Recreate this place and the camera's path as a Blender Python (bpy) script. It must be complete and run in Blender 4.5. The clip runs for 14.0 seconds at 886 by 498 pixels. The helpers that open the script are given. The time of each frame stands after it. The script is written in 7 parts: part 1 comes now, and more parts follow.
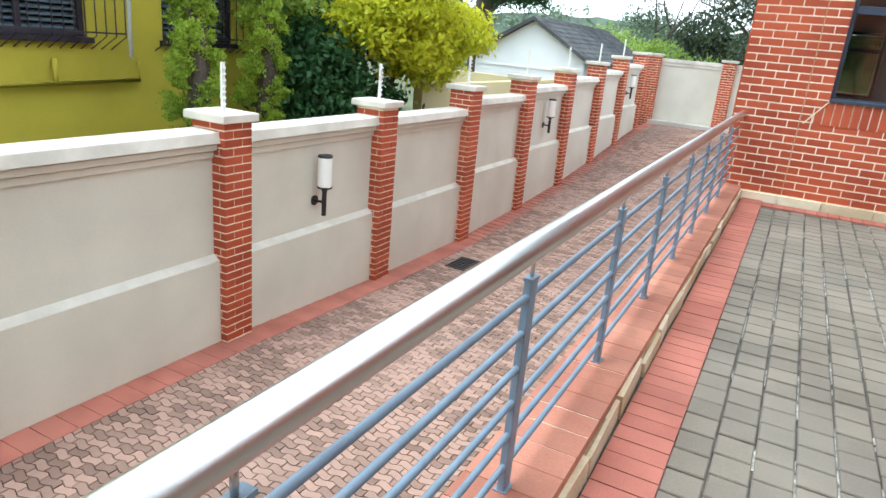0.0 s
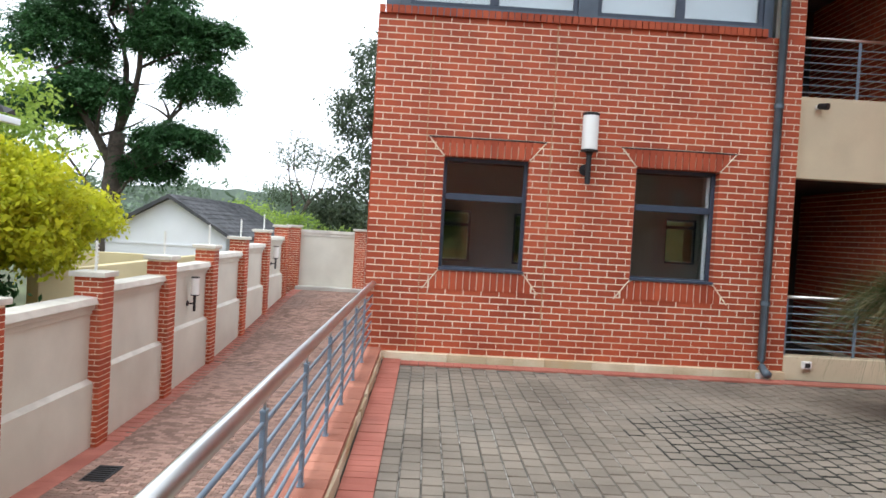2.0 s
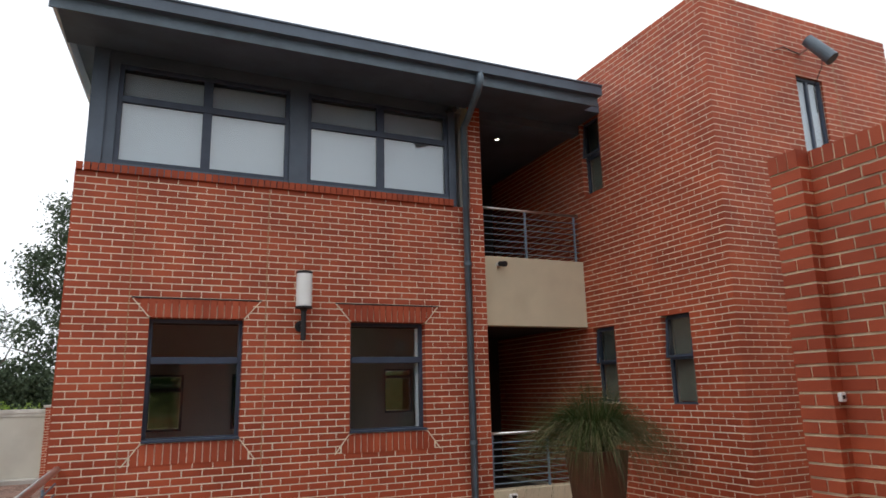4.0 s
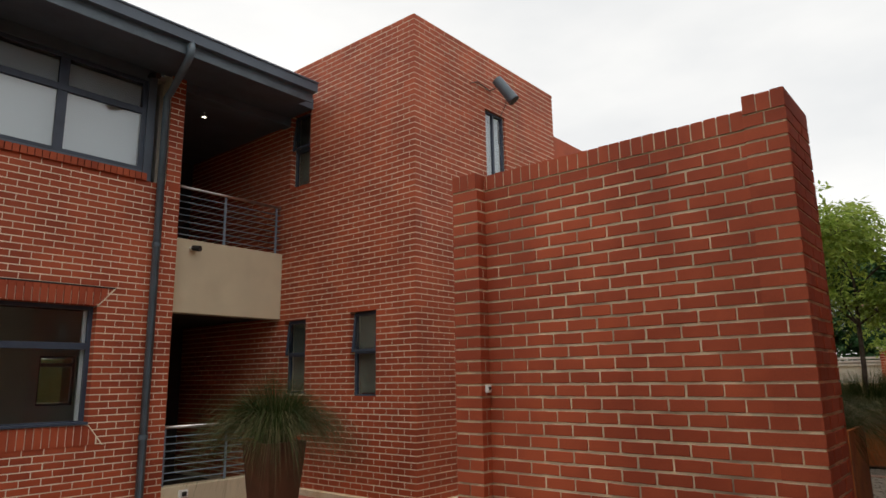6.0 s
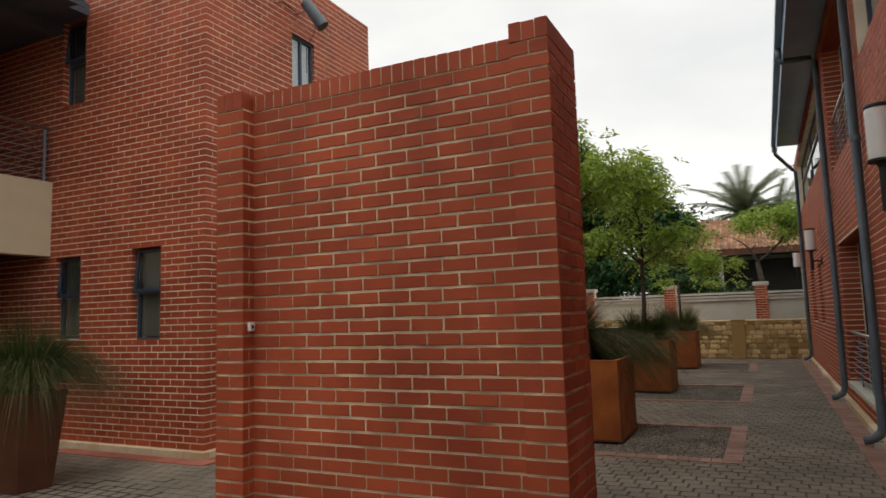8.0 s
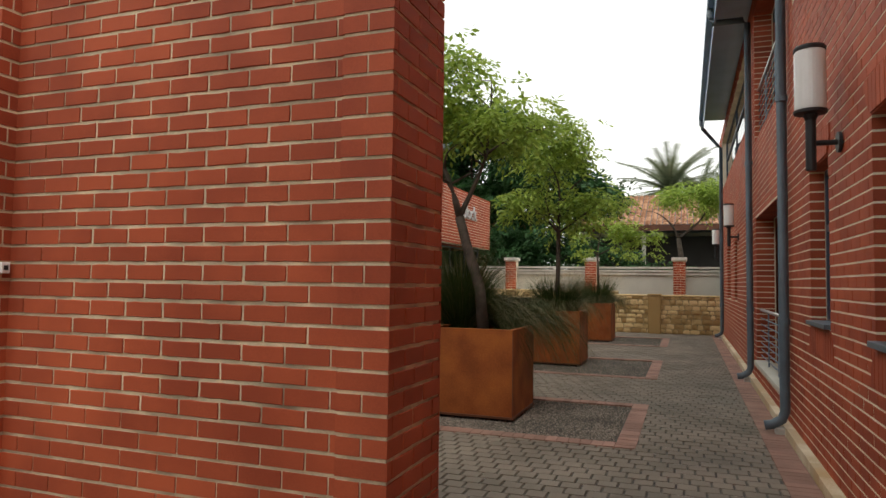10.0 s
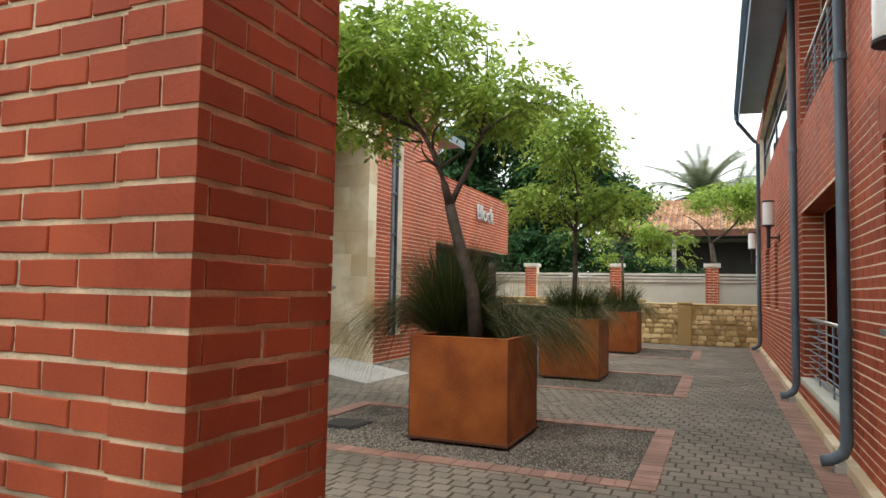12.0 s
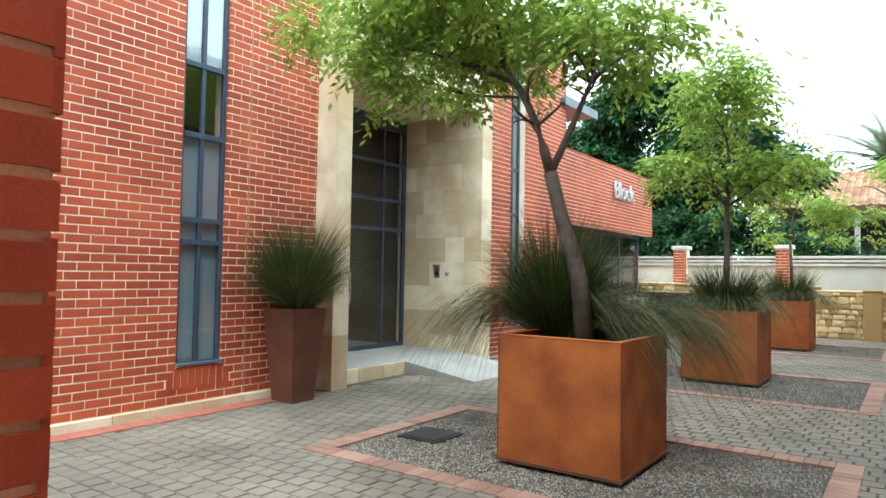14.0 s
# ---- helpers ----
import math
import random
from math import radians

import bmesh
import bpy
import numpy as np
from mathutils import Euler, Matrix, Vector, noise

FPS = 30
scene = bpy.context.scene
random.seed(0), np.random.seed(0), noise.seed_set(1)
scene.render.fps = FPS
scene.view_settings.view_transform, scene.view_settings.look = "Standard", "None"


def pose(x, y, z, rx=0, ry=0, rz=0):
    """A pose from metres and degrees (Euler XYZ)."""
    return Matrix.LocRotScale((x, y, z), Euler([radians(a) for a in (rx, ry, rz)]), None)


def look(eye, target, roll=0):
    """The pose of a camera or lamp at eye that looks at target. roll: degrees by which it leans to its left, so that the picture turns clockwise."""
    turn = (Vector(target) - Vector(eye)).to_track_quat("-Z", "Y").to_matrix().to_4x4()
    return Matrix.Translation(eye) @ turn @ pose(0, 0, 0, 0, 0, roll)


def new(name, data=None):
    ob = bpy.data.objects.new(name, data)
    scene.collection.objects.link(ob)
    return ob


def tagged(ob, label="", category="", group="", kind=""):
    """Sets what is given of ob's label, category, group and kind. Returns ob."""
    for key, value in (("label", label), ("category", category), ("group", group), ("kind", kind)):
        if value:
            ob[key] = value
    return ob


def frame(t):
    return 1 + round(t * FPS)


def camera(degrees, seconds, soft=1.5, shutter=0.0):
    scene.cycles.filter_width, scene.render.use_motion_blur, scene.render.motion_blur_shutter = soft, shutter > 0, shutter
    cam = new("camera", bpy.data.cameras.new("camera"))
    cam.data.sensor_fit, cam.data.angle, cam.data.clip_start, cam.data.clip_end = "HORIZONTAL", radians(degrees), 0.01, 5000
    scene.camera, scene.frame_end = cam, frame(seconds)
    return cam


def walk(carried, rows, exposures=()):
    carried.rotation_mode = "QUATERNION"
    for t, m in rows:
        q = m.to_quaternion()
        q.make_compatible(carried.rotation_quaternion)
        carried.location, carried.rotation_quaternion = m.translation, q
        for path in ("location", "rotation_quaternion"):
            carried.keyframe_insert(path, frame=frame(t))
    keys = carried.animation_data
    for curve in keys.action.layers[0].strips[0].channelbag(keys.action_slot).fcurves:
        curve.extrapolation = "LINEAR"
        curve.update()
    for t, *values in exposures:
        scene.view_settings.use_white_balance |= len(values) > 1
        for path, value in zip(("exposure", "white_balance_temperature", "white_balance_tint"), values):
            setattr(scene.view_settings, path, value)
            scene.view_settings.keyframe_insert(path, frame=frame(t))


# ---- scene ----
cam = camera(67.86, 14.0, shutter=0.12)
PATH = [
    (0.0, pose(-0.000, -0.000, 1.513, 72.14, -5.04, 28.40)),
    (0.5, pose(0.000, 0.004, 1.542, 75.39, -7.08, 23.18)),
    (1.0, pose(0.016, 0.029, 1.578, 79.74, -5.88, 15.53)),
    (1.5, pose(0.023, 0.074, 1.605, 83.17, -4.67, 6.80)),
    (2.0, pose(0.089, -0.049, 1.700, 88.50, -3.31, -1.40)),
    (2.5, pose(0.184, -0.072, 1.755, 93.16, -3.02, -5.79)),
    (3.0, pose(0.221, -0.061, 1.764, 97.72, -2.41, -8.74)),
    (3.5, pose(0.176, -0.165, 1.788, 100.51, 1.27, -16.30)),
    (4.0, pose(0.272, -0.237, 1.717, 102.24, 1.37, -23.85)),
    (4.2, pose(0.165, -0.153, 1.715, 102.42, 1.56, -27.87)),
    (6.3, pose(0.268, -0.341, 1.694, 100.65, 0.43, -51.99)),
    (6.5, pose(0.268, -0.353, 1.685, 100.22, 0.27, -53.30)),
    (7.0, pose(0.336, -0.413, 1.676, 98.65, 1.22, -56.14)),
    (7.5, pose(0.576, -0.506, 1.653, 97.47, 0.00, -57.70)),
    (8.0, pose(0.804, -0.564, 1.649, 95.89, 1.75, -63.95)),
    (8.5, pose(1.035, -0.579, 1.622, 98.19, 1.33, -69.50)),
    (9.0, pose(1.255, -0.579, 1.612, 94.76, 1.03, -71.67)),
    (9.2, pose(1.394, -0.616, 1.606, 94.09, 0.38, -71.68)),
    (11.3, pose(2.857, -0.716, 1.542, 91.98, -2.08, -66.56)),
    (11.5, pose(2.986, -0.721, 1.539, 92.07, -2.59, -66.78)),
    (12.0, pose(3.297, -0.673, 1.483, 93.64, -1.13, -67.25)),
    (12.5, pose(3.692, -0.746, 1.535, 92.74, -2.12, -59.67)),
    (13.0, pose(4.038, -0.778, 1.531, 91.70, -0.81, -55.63)),
    (13.5, pose(4.373, -0.633, 1.528, 92.20, -0.13, -56.76)),
    (14.0, pose(4.675, -0.552, 1.512, 92.15, -0.98, -54.44)),
]
walk(cam, PATH, exposures=[(0.0, 1.60, 5800, 0), (1.0, 1.65, 5800, 0), (1.5, 1.65, 5950, 4), (2.2, 0.98, 6100, 8), (3.0, 0.43, 6250, 10), (4.2, 0.45, 6400, 10), (6.3, 0.08, 7000, 10), (9.2, 0.2, 7050, 8), (11.3, 1.35, 6700, 6), (12.5, 1.15, 6450, 2), (14.0, 1.95, 5750, -5)])

# ---- sky and sun: a bright overcast day ----
world = bpy.data.worlds.new("overcast_sky")
scene.world = world
world.use_nodes = True
wn, wl = world.node_tree.nodes, world.node_tree.links
wbg = wn["Background"]
sky = wn.new("ShaderNodeTexSky")
sky.sky_type = "NISHITA"
sky.sun_disc = False
sky.sun_elevation, sky.sun_rotation = radians(66), radians(228)
cloud_co = wn.new("ShaderNodeTexCoord")
cloud_map = wn.new("ShaderNodeMapping")
cloud_map.inputs["Scale"].default_value = (1.0, 1.0, 2.6)
cloud_noise = wn.new("ShaderNodeTexNoise")
cloud_noise.inputs["Scale"].default_value = 1.7
cloud_noise.inputs["Detail"].default_value = 6.0
cloud_ramp = wn.new("ShaderNodeValToRGB")
cloud_ramp.color_ramp.elements[0].position, cloud_ramp.color_ramp.elements[0].color = 0.30, (8.2, 8.6, 9.1, 1)
cloud_ramp.color_ramp.elements[1].position, cloud_ramp.color_ramp.elements[1].color = 0.68, (11.0, 11.2, 11.4, 1)
sky_mix = wn.new("ShaderNodeMix")
sky_mix.data_type = "RGBA"
sky_mix.inputs["Factor"].default_value = 0.9
wl.new(cloud_co.outputs["Generated"], cloud_map.inputs["Vector"])
wl.new(cloud_map.outputs["Vector"], cloud_noise.inputs["Vector"])
wl.new(cloud_noise.outputs["Fac"], cloud_ramp.inputs["Fac"])
wl.new(sky.outputs["Color"], sky_mix.inputs["A"])
wl.new(cloud_ramp.outputs["Color"], sky_mix.inputs["B"])
wl.new(sky_mix.outputs["Result"], wbg.inputs["Color"])
wbg.inputs["Strength"].default_value = 0.100

sun = new("sun", bpy.data.lights.new("sun", "SUN"))
sun.data.energy, sun.data.angle, sun.data.color = 0.8, radians(34), (1.0, 0.97, 0.93)
sun.matrix_world = look((0, 0, 30), (10, 9, 0))


# ---- materials ----
def material(name, colour, rough=0.7, metal=0.0, vary=0.25, scale=6.0, fine=90.0, bump=0.15, piece=0.0, second=None, spec=0.4, dirt=None, dirt_scale=0.9, dirt_amount=0.5):
    """A surface with two scales of variation; piece: how far one piece differs from the next; second: a second tint."""
    m = bpy.data.materials.new(name)
    m.use_nodes = True
    n, l = m.node_tree.nodes, m.node_tree.links
    b = n["Principled BSDF"]
    b.inputs["Roughness"].default_value, b.inputs["Metallic"].default_value = rough, metal
    b.inputs["Specular IOR Level"].default_value = spec
    co = n.new("ShaderNodeTexCoord")
    geo = n.new("ShaderNodeNewGeometry")
    big, small = n.new("ShaderNodeTexNoise"), n.new("ShaderNodeTexNoise")
    big.inputs["Scale"].default_value, big.inputs["Detail"].default_value = scale, 5
    small.inputs["Scale"].default_value, small.inputs["Detail"].default_value = fine, 3
    for q in (big, small):
        l.new(geo.outputs["Position"], q.inputs["Vector"])
    ramp = n.new("ShaderNodeValToRGB")
    c = Vector(colour)
    s = Vector(second) if second else c * (1 + vary)
    ramp.color_ramp.elements[0].position, ramp.color_ramp.elements[1].position = 0.32, 0.70
    ramp.color_ramp.elements[0].color = (*(c * (1 - vary)), 1)
    ramp.color_ramp.elements[1].color = (*[min(0.95, q) for q in s], 1)
    add = n.new("ShaderNodeMath")
    add.operation = "MULTIPLY_ADD"
    add.inputs[1].default_value = 0.35
    l.new(small.outputs["Fac"], add.inputs[0])
    sub = n.new("ShaderNodeMath")
    sub.operation = "SUBTRACT"
    l.new(big.outputs["Fac"], sub.inputs[0])
    sub.inputs[1].default_value = 0.175
    l.new(sub.outputs[0], add.inputs[2])
    last = add.outputs[0]
    if piece:
        info = n.new("ShaderNodeObjectInfo")
        both = n.new("ShaderNodeMath")
        both.operation = "ADD"
        l.new(info.outputs["Random"], both.inputs[0])
        l.new(geo.outputs["Random Per Island"], both.inputs[1])
        fr = n.new("ShaderNodeMath")
        fr.operation = "FRACT"
        l.new(both.outputs[0], fr.inputs[0])
        mid = n.new("ShaderNodeMath")
        mid.operation = "SUBTRACT"
        l.new(fr.outputs[0], mid.inputs[0])
        mid.inputs[1].default_value = 0.5
        mad = n.new("ShaderNodeMath")
        mad.operation = "MULTIPLY_ADD"
        mad.inputs[1].default_value = piece
        l.new(mid.outputs[0], mad.inputs[0])
        l.new(last, mad.inputs[2])
        last = mad.outputs[0]
    l.new(last, ramp.inputs["Fac"])
    col = ramp.outputs["Color"]
    if dirt:
        stain = n.new("ShaderNodeTexNoise")
        stain.inputs["Scale"].default_value, stain.inputs["Detail"].default_value = dirt_scale, 8
        l.new(geo.outputs["Position"], stain.inputs["Vector"])
        sr = n.new("ShaderNodeValToRGB")
        sr.color_ramp.elements[0].position, sr.color_ramp.elements[1].position = 0.50, 0.72
        l.new(stain.outputs["Fac"], sr.inputs["Fac"])
        amt = n.new("ShaderNodeMath")
        amt.operation = "MULTIPLY"
        amt.inputs[1].default_value = dirt_amount
        l.new(sr.outputs["Color"], amt.inputs[0])
        mix = n.new("ShaderNodeMix")
        mix.data_type = "RGBA"
        l.new(amt.outputs[0], mix.inputs["Factor"])
        l.new(col, mix.inputs["A"])
        mix.inputs["B"].default_value = (*dirt, 1)
        col = mix.outputs["Result"]
    l.new(col, b.inputs["Base Color"])
    if bump:
        bp = n.new("ShaderNodeBump")
        bp.inputs["Strength"].default_value, bp.inputs["Distance"].default_value = bump, 0.004
        l.new(small.outputs["Fac"], bp.inputs["Height"])
        l.new(bp.outputs["Normal"], b.inputs["Normal"])
    return m


def leaf_material(name, dark, light, through_light=0.35):
    m = bpy.data.materials.new(name)
    m.use_nodes = True
    n, l = m.node_tree.nodes, m.node_tree.links
    b = n["Principled BSDF"]
    b.inputs["Roughness"].default_value = 0.5
    b.inputs["Specular IOR Level"].default_value = 0.25
    geo = n.new("ShaderNodeNewGeometry")
    ramp = n.new("ShaderNodeValToRGB")
    ramp.color_ramp.elements[0].color, ramp.color_ramp.elements[1].color = (*dark, 1), (*light, 1)
    big = n.new("ShaderNodeTexNoise")
    big.inputs["Scale"].default_value = 1.3
    l.new(geo.outputs["Position"], big.inputs["Vector"])
    av = n.new("ShaderNodeMath")
    av.operation = "MULTIPLY_ADD"
    av.inputs[1].default_value = 0.6
    l.new(geo.outputs["Random Per Island"], av.inputs[0])
    hf = n.new("ShaderNodeMath")
    hf.operation = "SUBTRACT"
    hf.inputs[1].default_value = 0.22
    l.new(big.outputs["Fac"], hf.inputs[0])
    l.new(hf.outputs[0], av.inputs[2])
    l.new(av.outputs[0], ramp.inputs["Fac"])
    l.new(ramp.outputs["Color"], b.inputs["Base Color"])
    tr = n.new("ShaderNodeBsdfTranslucent")
    l.new(ramp.outputs["Color"], tr.inputs["Color"])
    mx = n.new("ShaderNodeMixShader")
    mx.inputs["Fac"].default_value = through_light
    l.new(b.outputs[0], mx.inputs[1])
    l.new(tr.outputs[0], mx.inputs[2])
    l.new(mx.outputs[0], n["Material Output"].inputs["Surface"])
    return m


def glass_material(name, tint, gloss=1.0):
    m = bpy.data.materials.new(name)
    m.use_nodes = True
    n, l = m.node_tree.nodes, m.node_tree.links
    n.remove(n["Principled BSDF"])
    clear, shine = n.new("ShaderNodeBsdfTransparent"), n.new("ShaderNodeBsdfGlossy")
    clear.inputs["Color"].default_value = (*tint, 1)
    shine.inputs["Roughness"].default_value = 0.02
    fres = n.new("ShaderNodeLayerWeight")
    fres.inputs["Blend"].default_value = 0.5
    rise = n.new("ShaderNodeMath")
    rise.operation = "POWER"
    rise.inputs[1].default_value = 4.0
    l.new(fres.outputs["Facing"], rise.inputs[0])
    mul = n.new("ShaderNodeMath")
    mul.operation = "MULTIPLY_ADD"
    mul.use_clamp = True
    mul.inputs[1].default_value = 0.9
    mul.inputs[2].default_value = 0.045 * gloss
    l.new(rise.outputs[0], mul.inputs[0])
    mx = n.new("ShaderNodeMixShader")
    l.new(mul.outputs[0], mx.inputs["Fac"])
    l.new(clear.outputs[0], mx.inputs[1])
    l.new(shine.outputs[0], mx.inputs[2])
    l.new(mx.outputs[0], n["Material Output"].inputs["Surface"])
    return m


def lamp_glow(name, colour, strength):
    m = bpy.data.materials.new(name)
    m.use_nodes = True
    b = m.node_tree.nodes["Principled BSDF"]
    b.inputs["Emission Color"].default_value, b.inputs["Emission Strength"].default_value = (*colour, 1), strength
    return m


M_BRICK = material("red_face_brick", (0.35, 0.058, 0.021), 0.70, vary=0.20, second=(0.46, 0.090, 0.034), scale=1.6, fine=160, bump=0.25, piece=0.20)
M_CREAM = material("warm_cream_plaster", (0.63, 0.54, 0.38), 0.85, vary=0.07, scale=1.2, fine=60, bump=0.12, dirt=(0.40, 0.32, 0.21), dirt_scale=0.9, dirt_amount=0.4)
M_MORTAR = material("pale_mortar", (0.84, 0.73, 0.57), 0.9, vary=0.15, scale=3, fine=130, bump=0.5, dirt=(0.40, 0.30, 0.22), dirt_scale=0.8, dirt_amount=0.25)
M_MORTAR_ROUGH = material("weathered_buff_mortar", (0.68, 0.57, 0.40), 0.95, vary=0.3, scale=5, fine=90, bump=0.9, dirt=(0.16, 0.12, 0.09), dirt_scale=2.6, dirt_amount=0.7)
M_PAVER = material("grey_concrete_paver", (0.190, 0.160, 0.126), 0.85, vary=0.24, second=(0.252, 0.213, 0.168), scale=1.1, fine=140, bump=0.6, piece=0.14, dirt=(0.16, 0.15, 0.13), dirt_scale=0.5, dirt_amount=0.5)
# joint dirt, its colour darkened for the shade inside narrow cross joints
M_JOINT = material("shade_darkened_joint_dirt", (0.07, 0.062, 0.052), 0.95, vary=0.4, second=(0.13, 0.12, 0.10), scale=9, fine=90, bump=0.6)
M_GRIT = material("pale_joint_grit", (0.22, 0.20, 0.17), 0.95, vary=0.6, second=(0.50, 0.47, 0.42), scale=14, fine=120, bump=0.8)
M_LANE = material("mixed_clay_paver", (0.25, 0.155, 0.12), 0.85, vary=0.22, second=(0.37, 0.235, 0.185), scale=0.8, fine=120, bump=0.5, piece=0.55, dirt=(0.19, 0.14, 0.12), dirt_scale=0.35, dirt_amount=0.55)
M_LANE_JOINT = material("dark_lane_joint", (0.055, 0.040, 0.033), 0.95, vary=0.4, scale=2, fine=90)
M_REDTILE = material("terracotta_edging", (0.38, 0.12, 0.085), 0.75, vary=0.16, second=(0.46, 0.165, 0.12), scale=2, fine=120, bump=0.3, piece=0.16, dirt=(0.24, 0.11, 0.08), dirt_scale=1.2, dirt_amount=0.4)
M_REDFADED = material("faded_clay_edging", (0.30, 0.165, 0.125), 0.8, vary=0.22, second=(0.38, 0.215, 0.165), scale=2, fine=120, bump=0.3, piece=0.35, dirt=(0.20, 0.14, 0.11), dirt_scale=1.2, dirt_amount=0.5)
M_SPANDREL = material("blue_grey_glazing_panel", (0.29, 0.37, 0.41), 0.35, vary=0.06, scale=1, fine=60, bump=0.0)
M_PLASTER = material("cream_plaster", (0.575, 0.55, 0.475), 0.85, vary=0.07, scale=1.2, fine=60, bump=0.12, dirt=(0.44, 0.39, 0.32), dirt_scale=0.7, dirt_amount=0.35)
M_COPING = material("painted_coping", (0.62, 0.585, 0.52), 0.8, vary=0.1, scale=3, fine=80, bump=0.2, dirt=(0.30, 0.27, 0.23), dirt_scale=1.7, dirt_amount=0.5)
M_SAND = material("sandstone", (0.64, 0.51, 0.325), 0.8, vary=0.20, second=(0.76, 0.67, 0.50), scale=2.2, fine=70, bump=0.25, piece=0.5, dirt=(0.50, 0.27, 0.08), dirt_scale=1.4, dirt_amount=0.5)
M_POST = material("blue_grey_painted_steel", (0.17, 0.225, 0.29), 0.42, vary=0.14, scale=7, fine=120, bump=0.05)
M_STAINLESS = material("brushed_stainless", (0.62, 0.61, 0.60), 0.30, metal=1.0, vary=0.07, scale=3, fine=220, bump=0.06)
M_FRAME = material("charcoal_blue_aluminium", (0.045, 0.060, 0.092), 0.40, vary=0.2, scale=5, fine=90, bump=0.04)
M_CLAD = material("slate_blue_sheet_metal", (0.085, 0.11, 0.145), 0.45, vary=0.18, scale=2, fine=60, bump=0.05)
M_SOFFIT = material("slate_painted_soffit", (0.085, 0.11, 0.145), 0.6, vary=0.2, scale=2, fine=60, bump=0.06)
M_FASCIA = material("blue_grey_gutter_paint", (0.20, 0.31, 0.46), 0.28, vary=0.12, scale=2, fine=60, bump=0.05)
M_PIPE = material("slate_blue_downpipe", (0.10, 0.135, 0.165), 0.40, vary=0.18, scale=4, fine=80, bump=0.05)
M_RUST = material("weathering_steel", (0.30, 0.070, 0.011), 0.66, vary=0.28, second=(0.40, 0.118, 0.020), scale=2.6, fine=55, bump=0.25, dirt=(0.22, 0.060, 0.014), dirt_scale=3.4, dirt_amount=0.28)
M_RUST_DARK = material("dark_brown_weathered_steel", (0.115, 0.042, 0.022), 0.6, vary=0.28, scale=3, fine=70, bump=0.2)
M_SOIL = material("dark_potting_soil", (0.035, 0.025, 0.018), 0.95, vary=0.4, scale=9, fine=90, bump=0.8)
M_KERB = material("orange_kerb_brick", (0.42, 0.155, 0.10), 0.75, vary=0.2, second=(0.52, 0.22, 0.145), scale=3, fine=130, bump=0.4, piece=0.3, dirt=(0.28, 0.12, 0.08), dirt_scale=6, dirt_amount=0.5)
M_GRAVEL = material("grey_gravel_stone", (0.20, 0.172, 0.14), 0.85, vary=0.45, second=(0.34, 0.295, 0.245), scale=2, fine=120, bump=0.3, piece=0.6)
M_BARK = material("grey_brown_bark", (0.085, 0.066, 0.052), 0.9, vary=0.35, scale=8, fine=70, bump=0.9)
M_WHITE = material("white_wall_paint", (0.74, 0.76, 0.80), 0.8, vary=0.05, scale=1, fine=40, bump=0.08)
M_OCHRE = material("ochre_yellow_plaster", (0.50, 0.42, 0.045), 0.85, vary=0.12, scale=0.7, fine=60, bump=0.15, dirt=(0.28, 0.24, 0.03), dirt_scale=0.6, dirt_amount=0.4)
M_YELLOW_CREAM = material("yellow_cream_plaster", (0.66, 0.55, 0.33), 0.85, vary=0.08, scale=1, fine=50, bump=0.1)
M_BLACK = material("black_cast_metal", (0.018, 0.018, 0.02), 0.5, vary=0.2, scale=8, fine=90, bump=0.05)
M_BARS = material("dark_purple_brown_bars", (0.035, 0.028, 0.040), 0.5, vary=0.2, scale=8, fine=60, bump=0.04)
M_OPAL = material("opal_lamp_glass", (0.80, 0.80, 0.78), 0.25, vary=0.04, scale=4, fine=60, bump=0.0)
M_SLATE = material("dark_concrete_roof_tile", (0.075, 0.075, 0.08), 0.8, vary=0.3, scale=2, fine=60, bump=0.3, piece=0.3)
M_CLAYTILE = material("orange_clay_roof_tile", (0.40, 0.19, 0.10), 0.8, vary=0.25, second=(0.52, 0.30, 0.18), scale=2, fine=60, bump=0.3, piece=0.5)
M_STONE = material("rough_ochre_field_stone", (0.55, 0.36, 0.15), 0.9, vary=0.3, second=(0.72, 0.54, 0.28), scale=2.4, fine=60, bump=0.7, piece=0.8)
M_STONE_JOINT = material("stone_wall_mortar", (0.33, 0.25, 0.14), 0.95, vary=0.3, scale=5, fine=60, bump=0.5)
M_INTERIOR = material("off_white_room_plaster", (0.50, 0.48, 0.44), 0.9, vary=0.06, scale=1, fine=30, bump=0.05)
# near-black colour that stands in for the shade of unlit rooms and bays
M_ROOM_SHADE = material("room_shade_colour", (0.05, 0.045, 0.042), 0.85, vary=0.2, scale=1, fine=30, bump=0.05)
M_BLIND = material("pale_roller_blind", (0.80, 0.81, 0.82), 0.9, vary=0.04, scale=1, fine=120, bump=0.1)
M_LANDING = material("grey_floor_tile", (0.33, 0.32, 0.30), 0.6, vary=0.12, scale=1.5, fine=60, bump=0.1)
M_LETTER = material("pale_grey_letter_metal", (0.48, 0.48, 0.48), 0.4, vary=0.06, scale=4, fine=60, bump=0.03)
M_NET = material("grey_green_net_curtain", (0.20, 0.21, 0.165), 0.9, vary=0.25, scale=3, fine=120, bump=0.2)
M_MOSS = material("black_moss_joint", (0.028, 0.027, 0.022), 0.95, vary=0.4, scale=9, fine=90, bump=0.6)
# blue-green paled in the base colour to stand for distance haze
M_HILL = material("hillside_paled_for_haze", (0.17, 0.21, 0.17), 0.95, vary=0.25, scale=0.05, fine=0.6, bump=0.2)
M_LAWN = material("green_lawn", (0.10, 0.16, 0.035), 0.95, vary=0.35, scale=1.2, fine=60, bump=0.6)
